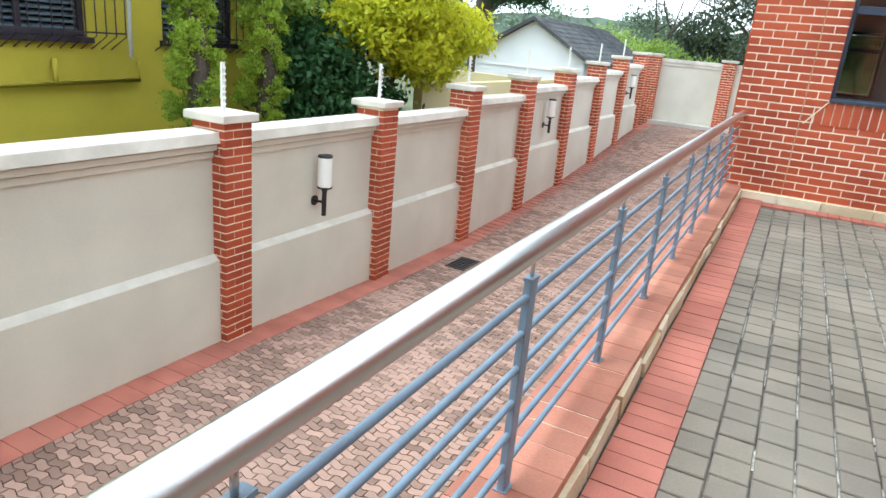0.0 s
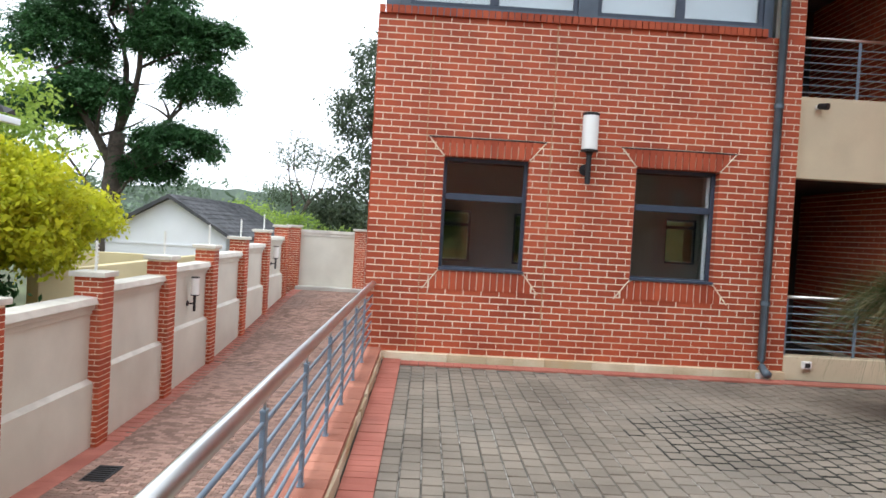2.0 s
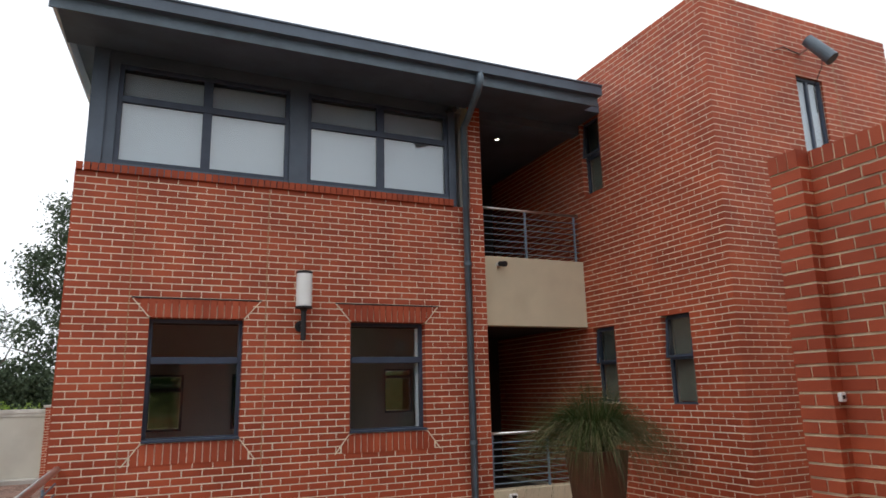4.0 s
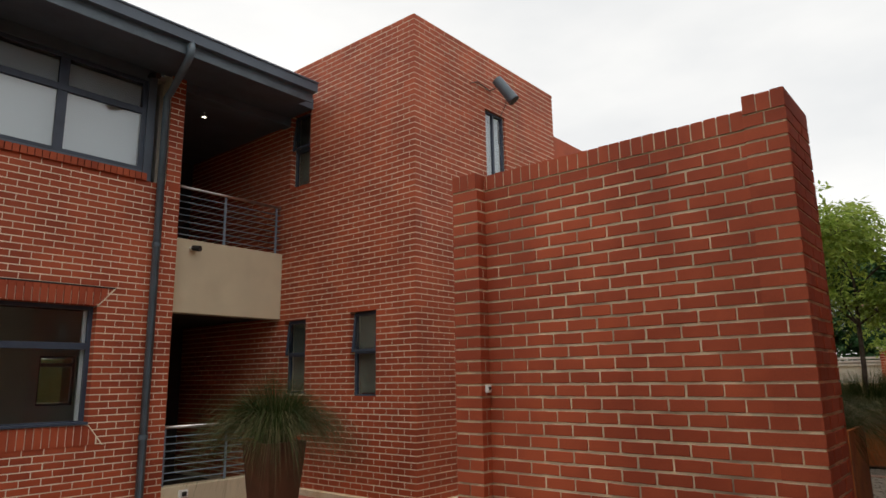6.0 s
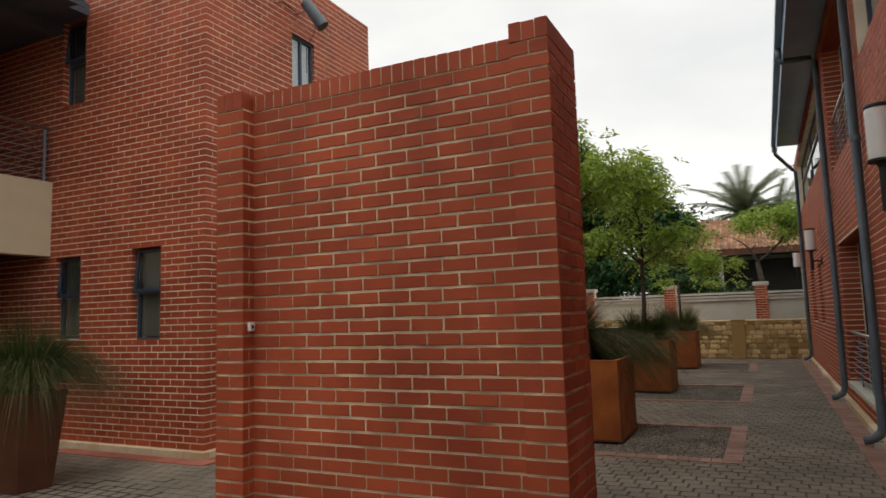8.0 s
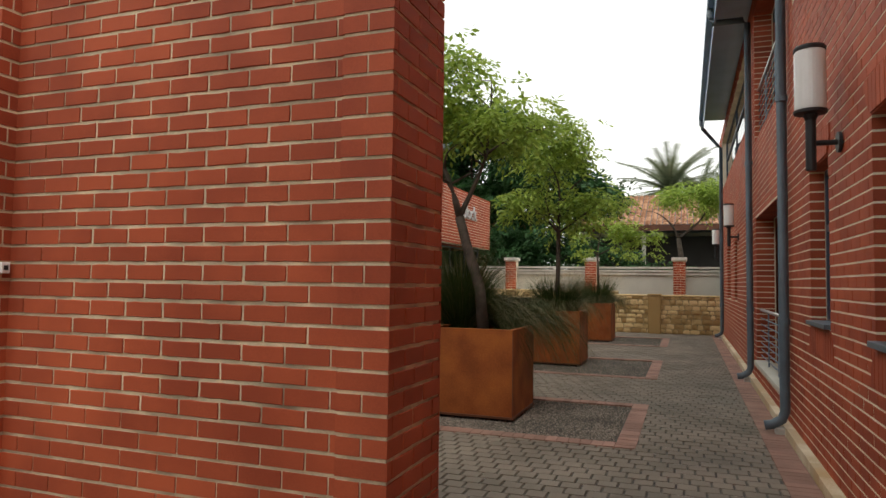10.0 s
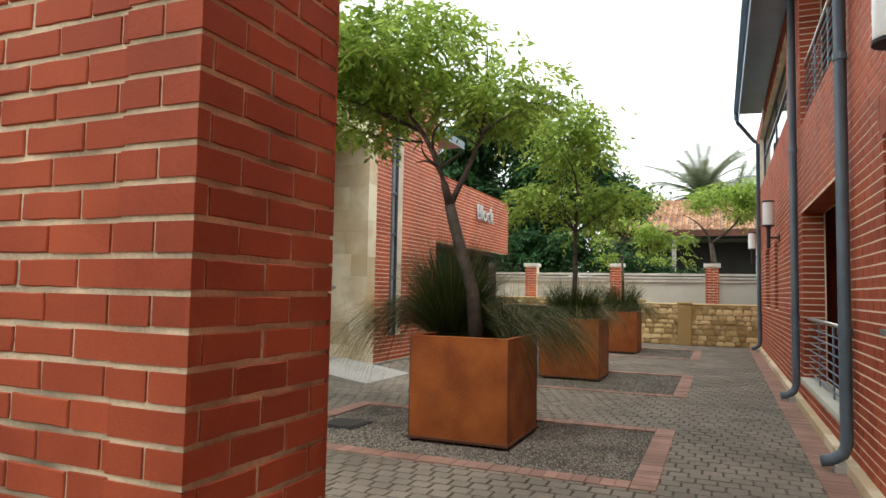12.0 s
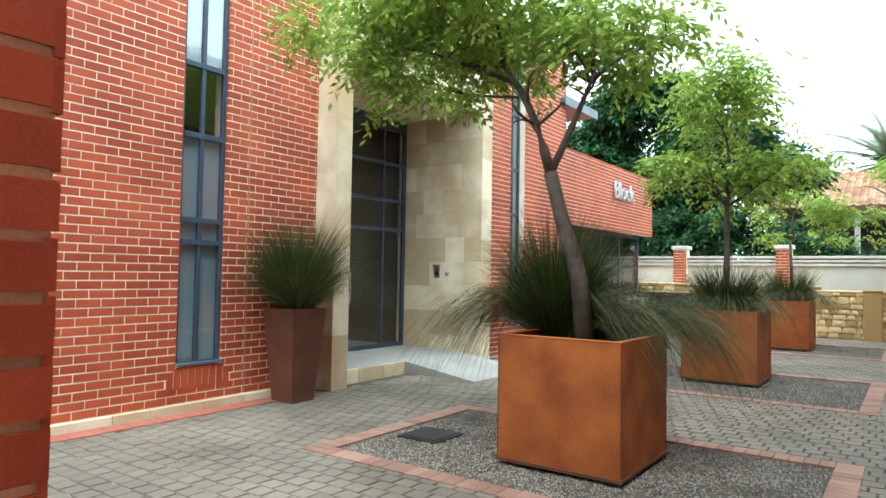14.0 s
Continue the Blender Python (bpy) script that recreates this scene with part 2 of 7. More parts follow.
M_SEAL = material("buff_sealant", (0.42, 0.27, 0.15), 0.8, vary=0.15, scale=4, fine=60, bump=0.1)
M_CONCRETE = material("pale_concrete", (0.46, 0.44, 0.40), 0.85, vary=0.12, scale=1.5, fine=80, bump=0.25, dirt=(0.25, 0.23, 0.20), dirt_scale=1.0, dirt_amount=0.4)
M_GROUND = material("dry_grass_and_earth", (0.09, 0.10, 0.045), 0.95, vary=0.4, scale=0.3, fine=8, bump=0.6)
M_WHITE_PLASTIC = material("white_plastic", (0.78, 0.78, 0.76), 0.4, vary=0.04, scale=5, fine=60, bump=0.0)
M_GLASS = glass_material("window_glass", (0.91, 0.93, 0.94), 1.0)
M_GLASS_HIGH = glass_material("sky_reflecting_glass", (0.86, 0.90, 0.92), 2.4)
# dark tint added to dim the bright garden seen through the rear windows
M_GLASS_DIM = glass_material("dimming_rear_glass", (0.30, 0.33, 0.24), 1.0)
M_GLOW = lamp_glow("downlight_glow", (1.0, 0.93, 0.8), 5.0)
L_LIGHT = leaf_material("fresh_green_leaf", (0.10, 0.19, 0.03), (0.43, 0.55, 0.11), 0.5)
L_DEEP = leaf_material("deep_green_leaf", (0.012, 0.042, 0.014), (0.062, 0.15, 0.050), 0.35)
L_LIME = leaf_material("lime_yellow_leaf", (0.30, 0.36, 0.015), (0.68, 0.66, 0.04), 0.5)
L_CONIFER = leaf_material("yellow_green_conifer_scale", (0.09, 0.18, 0.014), (0.44, 0.56, 0.07), 0.4)
L_GREYGREEN = leaf_material("grey_green_gum_leaf", (0.025, 0.042, 0.022), (0.085, 0.115, 0.062), 0.25)
L_PALM = leaf_material("grey_palm_leaf", (0.08, 0.105, 0.06), (0.20, 0.23, 0.14), 0.4)
L_GRASS = leaf_material("dark_sedge_blade", (0.013, 0.026, 0.007), (0.064, 0.094, 0.023), 0.30)
L_STRAW = leaf_material("straw_sedge_blade", (0.10, 0.085, 0.045), (0.25, 0.205, 0.10), 0.2)
# leaf colours lightened to paint in the haze of distance
L_FAR = leaf_material("far_foliage_paled_for_haze", (0.085, 0.125, 0.080), (0.17, 0.225, 0.145), 0.2)


# ---- mesh helpers ----
class Build:
    """Gathers vertices and faces of one mesh."""

    def __init__(self):
        self.v, self.f = [], []

    def box(self, x0, y0, z0, x1, y1, z1):
        k = len(self.v)
        self.v += [(x0, y0, z0), (x1, y0, z0), (x1, y1, z0), (x0, y1, z0), (x0, y0, z1), (x1, y0, z1), (x1, y1, z1), (x0, y1, z1)]
        self.f += [tuple(k + i for i in q) for q in ((3, 2, 1, 0), (4, 5, 6, 7), (0, 1, 5, 4), (1, 2, 6, 5), (2, 3, 7, 6), (3, 0, 4, 7))]
        return self

    def hexa(self, low, high):
        """A solid between two rings of points of equal number (low wound anticlockwise from above)."""
        k, n = len(self.v), len(low)
        self.v += [tuple(p) for p in low] + [tuple(p) for p in high]
        self.f.append(tuple(k + n - 1 - i for i in range(n)))
        self.f.append(tuple(k + n + i for i in range(n)))
        self.f += [(k + i, k + (i + 1) % n, k + n + (i + 1) % n, k + n + i) for i in range(n)]
        return self

    def tube(self, path, radius, n=10):
        """A closed tube along points; radius: a number, or one for each point."""
        pts = [Vector(p) for p in path]
        rad = radius if isinstance(radius, (list, tuple)) else [radius] * len(pts)
        k = len(self.v)
        up = Vector((0, 0, 1))
        for i, p in enumerate(pts):
            way = (pts[min(i + 1, len(pts) - 1)] - pts[max(i - 1, 0)]).normalized()
            side = way.cross(up if abs(way.z) < 0.95 else Vector((0, 1, 0))).normalized()
            over = side.cross(way)
            for j in range(n):
                a = 2 * math.pi * j / n
                self.v.append(tuple(p + (side * math.cos(a) + over * math.sin(a)) * rad[i]))
        for i in range(len(pts) - 1):
            for j in range(n):
                q = (j + 1) % n
                self.f.append((k + i * n + j, k + i * n + q, k + (i + 1) * n + q, k + (i + 1) * n + j))
        self.f.append(tuple(k + n - 1 - j for j in range(n)))
        self.f.append(tuple(k + (len(pts) - 1) * n + j for j in range(n)))
        return self

    def lathe(self, profile, n=20, centre=(0, 0)):
        """A turned shape from (radius, height) pairs, closed at both ends."""
        k = len(self.v)
        for r, z in profile:
            for j in range(n):
                a = 2 * math.pi * j / n
                self.v.append((centre[0] + r * math.cos(a), centre[1] + r * math.sin(a), z))
        for i in range(len(profile) - 1):
            for j in range(n):
                q = (j + 1) % n
                self.f.append((k + i * n + j, k + i * n + q, k + (i + 1) * n + q, k + (i + 1) * n + j))
        self.f.append(tuple(k + n - 1 - j for j in range(n)))
        self.f.append(tuple(k + (len(profile) - 1) * n + j for j in range(n)))
        return self


def mesh_of(name, b, mat, smooth=False):
    me = bpy.data.meshes.new(name)
    me.from_pydata([tuple(q) for q in b.v], [], b.f)
    me.materials.append(mat)
    if smooth:
        me.shade_smooth()
    return me


def part(name, b, mat, parent=None, label="", smooth=False, bevel=0.0):
    """Links a Build as one mesh object under a thing or a part."""
    ob = new(name, mesh_of(name, b, mat, smooth))
    if bevel:
        mod = ob.modifiers.new("worn_edges", "BEVEL")
        mod.width, mod.segments, mod.limit_method = bevel, 2, "ANGLE"
    ob.parent = parent
    return tagged(ob, label=label)


def thing(name, label, category, group="", kind="", at=None):
    ob = new(name)
    ob.empty_display_size = 0.1
    if at is not None:
        ob.matrix_basis = at
    return tagged(ob, label, category, group, kind)


def structure(name, b, mat, label, category="wall", bevel=0.0):
    return tagged(part(name, b, mat, None, bevel=bevel), label, category, kind="structure")


COURSE, BRICK_LEN = 0.0868, 0.2370


def brick_piece_mesh(length, height, depth, mat, name="brick"):
    """A brick with a slightly broken front edge, its front towards -y and its back at y = 0."""
    b = Build()
    x, z, c = length / 2, height / 2, 0.0025
    b.v = [(-x, 0, -z), (x, 0, -z), (x, 0, z), (-x, 0, z),
           (-x, -depth + c, -z), (x, -depth + c, -z), (x, -depth + c, z), (-x, -depth + c, z),
           (-x + c, -depth, -z + c), (x - c, -depth, -z + c), (x - c, -depth, z - c), (-x + c, -depth, z - c)]
    b.f = [(8, 9, 10, 11)]
    for i in range(4):
        j = (i + 1) % 4
        b.f += [(i, j, 4 + j, 4 + i), (4 + i, 4 + j, 8 + j, 8 + i)]
    return mesh_of(name, b, mat)


def rough_brick_mesh(length, height, depth, mat, seed):
    """A brick with an uneven, mortar-smeared outline, its front towards -y and its back at y = 0."""
    rng = random.Random(seed)
    x, z = length / 2, height / 2
    ring = [(-x + length * i / 4, -z) for i in range(4)] + [(x, -z), (x, 0)] + [(x - length * i / 4, z) for i in range(4)] + [(-x, z), (-x, 0)]
    ring = [(p - math.copysign(rng.uniform(0, 0.0035), p) * (abs(p) > x - 0.001), q - math.copysign(rng.uniform(-0.0008, 0.0042), q) * (abs(q) > 0.001)) for p, q in ring]
    b = Build()
    for shrink, y in ((0.0, 0.0), (0.0, -depth + 0.003), (0.0028, -depth)):
        b.v += [(p - math.copysign(shrink, p), y, q - math.copysign(shrink, q) * (abs(q) > 0.001)) for p, q in ring]
    m = len(ring)
    b.f = [tuple(range(2 * m, 3 * m))] + [(k * m + i, k * m + (i + 1) % m, (k + 1) * m + (i + 1) % m, (k + 1) * m + i) for k in range(2) for i in range(m)]
    return mesh_of("brick", b, mat)


BRICK_MESH = brick_piece_mesh(BRICK_LEN - 0.0118, COURSE - 0.0140, 0.0135, M_BRICK)


def free_spans(lo, hi, cuts):
    spans = [(lo, hi)]
    for a, c in cuts:
        spans = [s for p, q in spans for s in ((p, min(q, a)), (max(p, c), q)) if s[1] - s[0] > 0.035]
    return spans


def brickwork(parent, origin, u, n, length, z0, z1, holes=(), near=None, mat=None, limit=290, phase=0.0, course=COURSE, piece_mesh=None, joint=0.0072):
    """Lays bricks on a wall face: origin at the face's lower corner, u along it, n out of it. holes: (u0, z0, u1, z1).
    near: (u0, u1, z0, z1), where the bricks are pieces of their own."""
    o, u, n = Vector(origin), Vector(u), Vector(n)
    mat = mat or M_BRICK
    rest, made = Build(), 0
    rng = random.Random(int(length * 1000 + z1 * 77))
    turn = Matrix((u, -n, Vector((0, 0, 1)))).transposed().to_4x4()
    rows = int(round((z1 - z0) / course))
    for r in range(rows):
        za = z0 + r * course
        zc = za + course / 2
        cuts = [(h[0], h[2]) for h in holes if h[1] < zc < h[3]]
        for a, c in free_spans(0, length, cuts):
            k = math.floor((a - phase) / BRICK_LEN) - 1
            while True:
                b0 = k * BRICK_LEN + phase + (BRICK_LEN / 2 if r % 2 else 0)
                k += 1
                b1 = b0 + BRICK_LEN
                if b0 >= c:
                    break
                p, q = max(b0, a), min(b1, c)
                if q - p < 0.03:
                    continue
                if 0 < p - a < 0.03:
                    p = a
                if 0 < c - q < 0.03:
                    q = c
                whole = q - p > BRICK_LEN - 0.001
                if whole and near and made < limit and near[0] <= p and q <= near[1] and near[2] <= za and za + course <= near[3]:
                    ob = new("brick", rng.choice(piece_mesh) if piece_mesh else BRICK_MESH)
                    place = o + u * ((p + q) / 2 + rng.uniform(-0.002, 0.002)) + Vector((0, 0, zc - o.z)) + n * (-0.010 + rng.uniform(-0.0015, 0.0015))
                    ob.parent = parent
                    ob.matrix_basis = Matrix.Translation(place) @ turn @ pose(0, 0, 0, rng.uniform(-0.6, 0.6), rng.uniform(-0.35, 0.35), rng.uniform(-0.4, 0.4))
                    made += 1
                    continue
                e0, e1 = (0.0055 if p > 0.001 else -0.003), (0.0055 if q < length - 0.001 else -0.003)
                d = 0.0035 + rng.uniform(-0.001, 0.001)
                zl, zh = za + joint + rng.uniform(-0.0012, 0.0012), za + course - joint
                kk = len(rest.v)
                for uu, zz in ((p + e0, zl), (q - e1, zl), (q - e1, zh), (p + e0, zh)):
                    w = o + u * uu
                    rest.v.append((w.x - n.x * 0.012, w.y - n.y * 0.012, zz))
                for uu, zz in ((p + e0, zl), (q - e1, zl), (q - e1, zh), (p + e0, zh)):
                    w = o + u * uu
                    rest.v.append((w.x + n.x * d, w.y + n.y * d, zz))
                rest.f += [(kk + 4, kk + 5, kk + 6, kk + 7)] + [(kk + i, kk + (i + 1) % 4, kk + 4 + (i + 1) % 4, kk + 4 + i) for i in range(4)]
    if rest.f:
        tagged(part("brickwork", rest, mat, parent), kind="stuff")


def upright_bricks(parent, origin, u, n, u0, u1, z0, z1, pitch=0.0875, proud=0.004, splay=0.0, splay_up=True):
    """A row of bricks on end; splay: how far the row widens towards its outer edge at each side."""
    o, u, n = Vector(origin), Vector(u), Vector(n)
    b = Build()
    count = max(1, round((u1 - u0 + 2 * splay) / pitch))
    step = (u1 - u0 + 2 * splay) / count
    for i in range(count):
        a, c = u0 - splay + i * step + 0.006, u0 - splay + (i + 1) * step - 0.006
        zs = []
        for uu in (a, c):
            out = max(0.0, u0 - uu, uu - u1)
            cut = (z1 - z0) * (out / splay if splay else 0.0)
            zs.append((z0 + (cut if splay_up else 0) + 0.005, z1 - (0 if splay_up else cut) - 0.005))
        if min(zs[0][1] - zs[0][0], zs[1][1] - zs[1][0]) < 0.004:
            continue
        kk = len(b.v)
        ring = ((a, zs[0][0]), (c, zs[1][0]), (c, zs[1][1]), (a, zs[0][1]))
        for off in (-0.012, proud + 0.001 * math.sin(i * 5.1)):
            for uu, zz in ring:
                w = o + u * uu + n * off
                b.v.append((w.x, w.y, zz))
        b.f += [(kk + 4, kk + 5, kk + 6, kk + 7)] + [(kk + i2, kk + (i2 + 1) % 4, kk + 4 + (i2 + 1) % 4, kk + 4 + i2) for i2 in range(4)]
    return tagged(part("upright_brick_course", b, M_BRICK, parent), kind="stuff")


def splay_zone(u0, u1, z0, z1, splay, up=True, n=6):
    """The stepped outline of a splayed row of upright bricks, as holes for brickwork()."""
    if up:
        z1 -= COURSE * 0.5
    else:
        z0 += COURSE * 0.5
    h = (z1 - z0) / n
    out = []
    for i in range(n):
        f = (i + 0.5) / n
        d = splay * max(0.0, (f if up else 1 - f) - 0.30)
        out.append((u0 - d, z0 + i * h, u1 + d, z0 + (i + 1) * h))
    return out


def wall_mesh(origin, u, n, length, z0, z1, thick, holes=()):
    """A wall slab with openings through it; its face passes through origin, its body lies behind."""
    o, u, n = Vector(origin), Vector(u), Vector(n)
    us = sorted({0.0, length, *[min(max(q, 0), length) for h in holes for q in (h[0], h[2])]})
    zs = sorted({z0, z1, *[min(max(q, z0), z1) for h in holes for q in (h[1], h[3])]})

    def solid(i, j):
        if not (0 <= i < len(us) - 1 and 0 <= j < len(zs) - 1):
            return False
        cu, cz = (us[i] + us[i + 1]) / 2, (zs[j] + zs[j + 1]) / 2
        return not any(h[0] < cu < h[2] and h[1] < cz < h[3] for h in holes)

    b = Build()

    def quad(*pts):
        k = len(b.v)
        for uu, d, zz in pts:
            w = o + u * uu - n * d
            b.v.append((w.x, w.y, zz))
        b.f.append((k, k + 1, k + 2, k + 3))

    for i in range(len(us) - 1):
        for j in range(len(zs) - 1):
            if not solid(i, j):
                continue
            a, c, p, q = us[i], us[i + 1], zs[j], zs[j + 1]
            quad((a, 0, p), (c, 0, p), (c, 0, q), (a, 0, q))
            quad((c, thick, p), (a, thick, p), (a, thick, q), (c, thick, q))
            if not solid(i - 1, j):
                quad((a, thick, p), (a, 0, p), (a, 0, q), (a, thick, q))
            if not solid(i + 1, j):
                quad((c, 0, p), (c, thick, p), (c, thick, q), (c, 0, q))
            if not solid(i, j - 1):
                quad((a, thick, p), (c, thick, p), (c, 0, p), (a, 0, p))
            if not solid(i, j + 1):
                quad((a, 0, q), (c, 0, q), (c, thick, q), (a, thick, q))
    return b


def brick_reveals(parent, origin, u, n, holes, depth, z_base):
    """Brick ends lining the jambs and heads of openings, course by course."""
    o, u, n = Vector(origin), Vector(u), Vector(n)
    b = Build()

    def block(ua, uc, da, dc, za, zc):
        ps = [o + u * ua - n * da, o + u * uc - n * da, o + u * uc - n * dc, o + u * ua - n * dc]
        if (ps[1] - ps[0]).cross(ps[2] - ps[1]).z < 0:
            ps.reverse()
        b.hexa([(q.x, q.y, za) for q in ps], [(q.x, q.y, zc) for q in ps])

    for u0, z0, u1, z1 in holes:
        r = math.floor((z0 - z_base) / COURSE)
        while z_base + r * COURSE < z1:
            za, zc = max(z_base + r * COURSE + 0.0078, z0 + 0.002), min(z_base + (r + 1) * COURSE - 0.0078, z1 - 0.002)
            r += 1
            if zc - za > 0.012:
                block(u0 - 0.01, u0 + 0.0035, -0.0035, depth, za, zc)
                block(u1 - 0.0035, u1 + 0.01, -0.0035, depth, za, zc)
        k = max(1, round((u1 - u0) / 0.0875))
        st = (u1 - u0) / k
        for i in range(k):
            block(u0 + i * st + 0.006, u0 + (i + 1) * st - 0.006, -0.0035, depth, z1 - 0.004, z1 + 0.01)
    tagged(part("brick_reveals", b, M_BRICK, parent), kind="stuff")


X, Y, Z = Vector((1, 0, 0)), Vector((0, 1, 0)), Vector((0, 0, 1))


def window_unit(name, origin, u, n, width, height, bars_v=(), bars_h=(), depth=0.10, frame=0.05, label="", category="window", glass=None, kind="structure", bar=0.05, rail=0.056):
    """A metal window: frame, mullions and a pane for each light; its lower outer corner at origin, set back by depth."""
    o, u, n = Vector(origin), Vector(u), Vector(n)
    turn = Matrix((u, -n, Z)).transposed().to_4x4()
    t = thing(name, label, category, kind=kind, at=Matrix.Translation(o - n * depth) @ turn)
    fb = Build()
    fb.box(0, 0, 0, frame, 0.055, height).box(width - frame, 0, 0, width, 0.055, height)
    fb.box(frame, 0.001, 0, width - frame, 0.054, frame).box(frame, 0.001, height - frame, width - frame, 0.054, height)
    part("window_frame", fb, M_FRAME, t, bevel=0.004)
    vs, hs = [frame, *[q for q in bars_v], width - frame], [frame, *[q for q in bars_h], height - frame]
    for q in bars_v:
        part("mullion", Build().box(q - bar / 2, 0.004, frame, q + bar / 2, 0.050, height - frame), M_FRAME, t, bevel=0.003)
    for q in bars_h:
        part("transom", Build().box(frame, -0.006, q - rail / 2, width - frame, 0.052, q + rail / 2), M_FRAME, t, bevel=0.003)
    for i in range(len(vs) - 1):
        for j in range(len(hs) - 1):
            pane = part("pane", Build().box(vs[i] + 0.004, 0.024, hs[j] + 0.004, vs[i + 1] - 0.004, 0.030, hs[j + 1] - 0.004), glass or M_GLASS, t)
            pane.visible_shadow = False
    return t


# ---- ground, terrace and lane ----
YA, XT, YT = 8.63, 6.97, 5.79          # face of the office block, faces of the stair tower
XB = -4.85                             # face of the boundary wall's piers
YR = -1.74                             # face of the block across the passage


def lane_z(y):
    pts = ((-12, -1.62), (2, -1.79), (4.8, -1.82), (7.6, -1.93), (10.3, -1.96), (13.0, -1.86), (15.6, -1.72), (18.2, -1.48), (20.8, -1.20), (23.5, -0.92), (26.5, -0.82), (40, -0.8))
    for (a, p), (c, q) in zip(pts, pts[1:]):
        if y <= c:
            return p + (q - p) * (y - a) / (c - a)
    return pts[-1][1]


g = Build()
g.v = [(-3000, -3000, -2.6), (3000, -3000, -2.6), (3000, 3000, -2.6), (-3000, 3000, -2.6)]
g.f = [(0, 1, 2, 3)]
structure("ground", g, M_GROUND, "dry grass and earth reaching to the horizon", "ground")

lane_bed = Build()
ys = [-12 + i * 0.8 for i in range(49)]
for y in ys:
    lane_bed.v += [(XB - 0.1, y, lane_z(y) - 0.012), (-0.62, y, lane_z(y) - 0.012)]
lane_bed.f = [(2 * i, 2 * i + 1, 2 * i + 3, 2 * i + 2) for i in range(len(ys) - 1)]
lane = structure("road_lane", lane_bed, M_LANE_JOINT, "sunken lane of brown interlocking clay pavers", "driveway")

terrace = structure("pavement_terrace", Build().box(-0.43, -9.0, -2.6, 34.0, 16.0, -0.012), M_JOINT, "terrace paved in grey concrete blocks", "paving")


def pavers(parent, x0, x1, y0, y1, across, along, holes, near, mat, name, limit=290, height=0.03):
    """Blocks in columns along y, each column shifted by half a block."""
    rest, made = Build(), 0
    rng = random.Random(int(x0 * 100 + y0 * 10 + 7))
    one = Build()
    a, c, e = across / 2 - 0.0042, along / 2 - 0.0060, 0.005
    one.v = [(-a, -c, -height), (a, -c, -height), (a, c, -height), (-a, c, -height), (-a, -c, -e), (a, -c, -e), (a, c, -e), (-a, c, -e), (-a + e, -c + e, 0), (a - e, -c + e, 0), (a - e, c - e, 0), (-a + e, c - e, 0)]
    one.f = [(8, 9, 10, 11)] + [q for i in range(4) for q in ((i, (i + 1) % 4, 4 + (i + 1) % 4, 4 + i), (4 + i, 4 + (i + 1) % 4, 8 + (i + 1) % 4, 8 + i))]
    me = mesh_of(name, one, mat)
    for i in range(int((x1 - x0) / across)):
        cx = x0 + (i + 0.5) * across
        for j in range(int((y1 - y0) / along) + 1):
            cy = y0 + (j + (i * 0.37) % 1.0) * along
            if cy - c < y0 - 0.01 or cy + c > y1 + 0.01:
                continue
            if any(h[0] < cx - a and cx + a < h[2] and h[1] < cy - c and cy + c < h[3] for h in holes):
                continue
            dz, tx, ty = rng.uniform(-0.003, 0.002), rng.uniform(-0.9, 0.9), rng.uniform(-0.9, 0.9)
            if near and made < limit and near[0] < cx < near[2] and near[1] < cy < near[3]:
                ob = new(name, me)
                ob.parent = parent
                ob.matrix_basis = pose(cx, cy, dz, tx, ty, rng.uniform(-1.2, 1.2))
                made += 1
                continue
            k = len(rest.v)
            sx, sy = math.tan(radians(tx)), math.tan(radians(ty))
            for (px, py, pz) in one.v[4:]:
                rest.v.append((cx + px, cy + py, pz - 0.004 * (pz < -0.001) * 3 + dz + sx * py + sy * px))
            rest.f += [(k + 4, k + 5, k + 6, k + 7)] + [(k + q, k + (q + 1) % 4, k + 4 + (q + 1) % 4, k + 4 + q) for q in range(4)]
    if rest.f:
        tagged(part(name + "_field", rest, mat, parent), kind="stuff")
    grit = Build()
    for i in range(1, int((x1 - x0) / across)):
        cx, y = x0 + i * across, y0
        while y < y1:
            w = rng.uniform(0.05, 0.30)
            if rng.random() < 0.38 and not (2.6 < cx < 5.6 and 4.9 < y < 7.4) and not any(h[0] - 0.1 < cx < h[2] + 0.1 and h[1] < y + w and y < h[3] for h in holes):
                s, z = rng.uniform(0.002, 0.0045), rng.uniform(-0.008, -0.002)
                grit.hexa([(cx - s, y, -0.014), (cx + s, y + 0.01, -0.014), (cx + s * 0.7, y + w, -0.014), (cx - s, y + w - 0.012, -0.014)], [(cx - s, y, z), (cx + s, y + 0.01, z), (cx + s * 0.7, y + w, z), (cx - s, y + w - 0.012, z)])
            y += w
    tagged(part("joint_grit", grit, M_GRIT, parent), kind="stuff")
    moss = Build()
    for i in range(int((x1 - x0) / across)):
        xa = x0 + i * across
        for j in range(int((y1 - y0) / along) + 1):
            ya = y0 + (j + (i * 0.37) % 1.0 - 0.5) * along
            far = ((xa - 3.9) / 1.9) ** 2 + ((ya - 5.6) / 1.15) ** 2
            if far + rng.uniform(-0.25, 0.25) > 1.0:
                continue
            h = rng.uniform(0.006, 0.011)
            moss.box(xa - h, ya, -0.014, xa + h, ya + along, 0.0025)
            moss.box(xa + h, ya - h, -0.014, xa + across - h, ya + h, 0.0025)
    if moss.f:
        tagged(part("joint_moss", moss, M_MOSS, parent, "black moss in the paving joints"), kind="stuff")


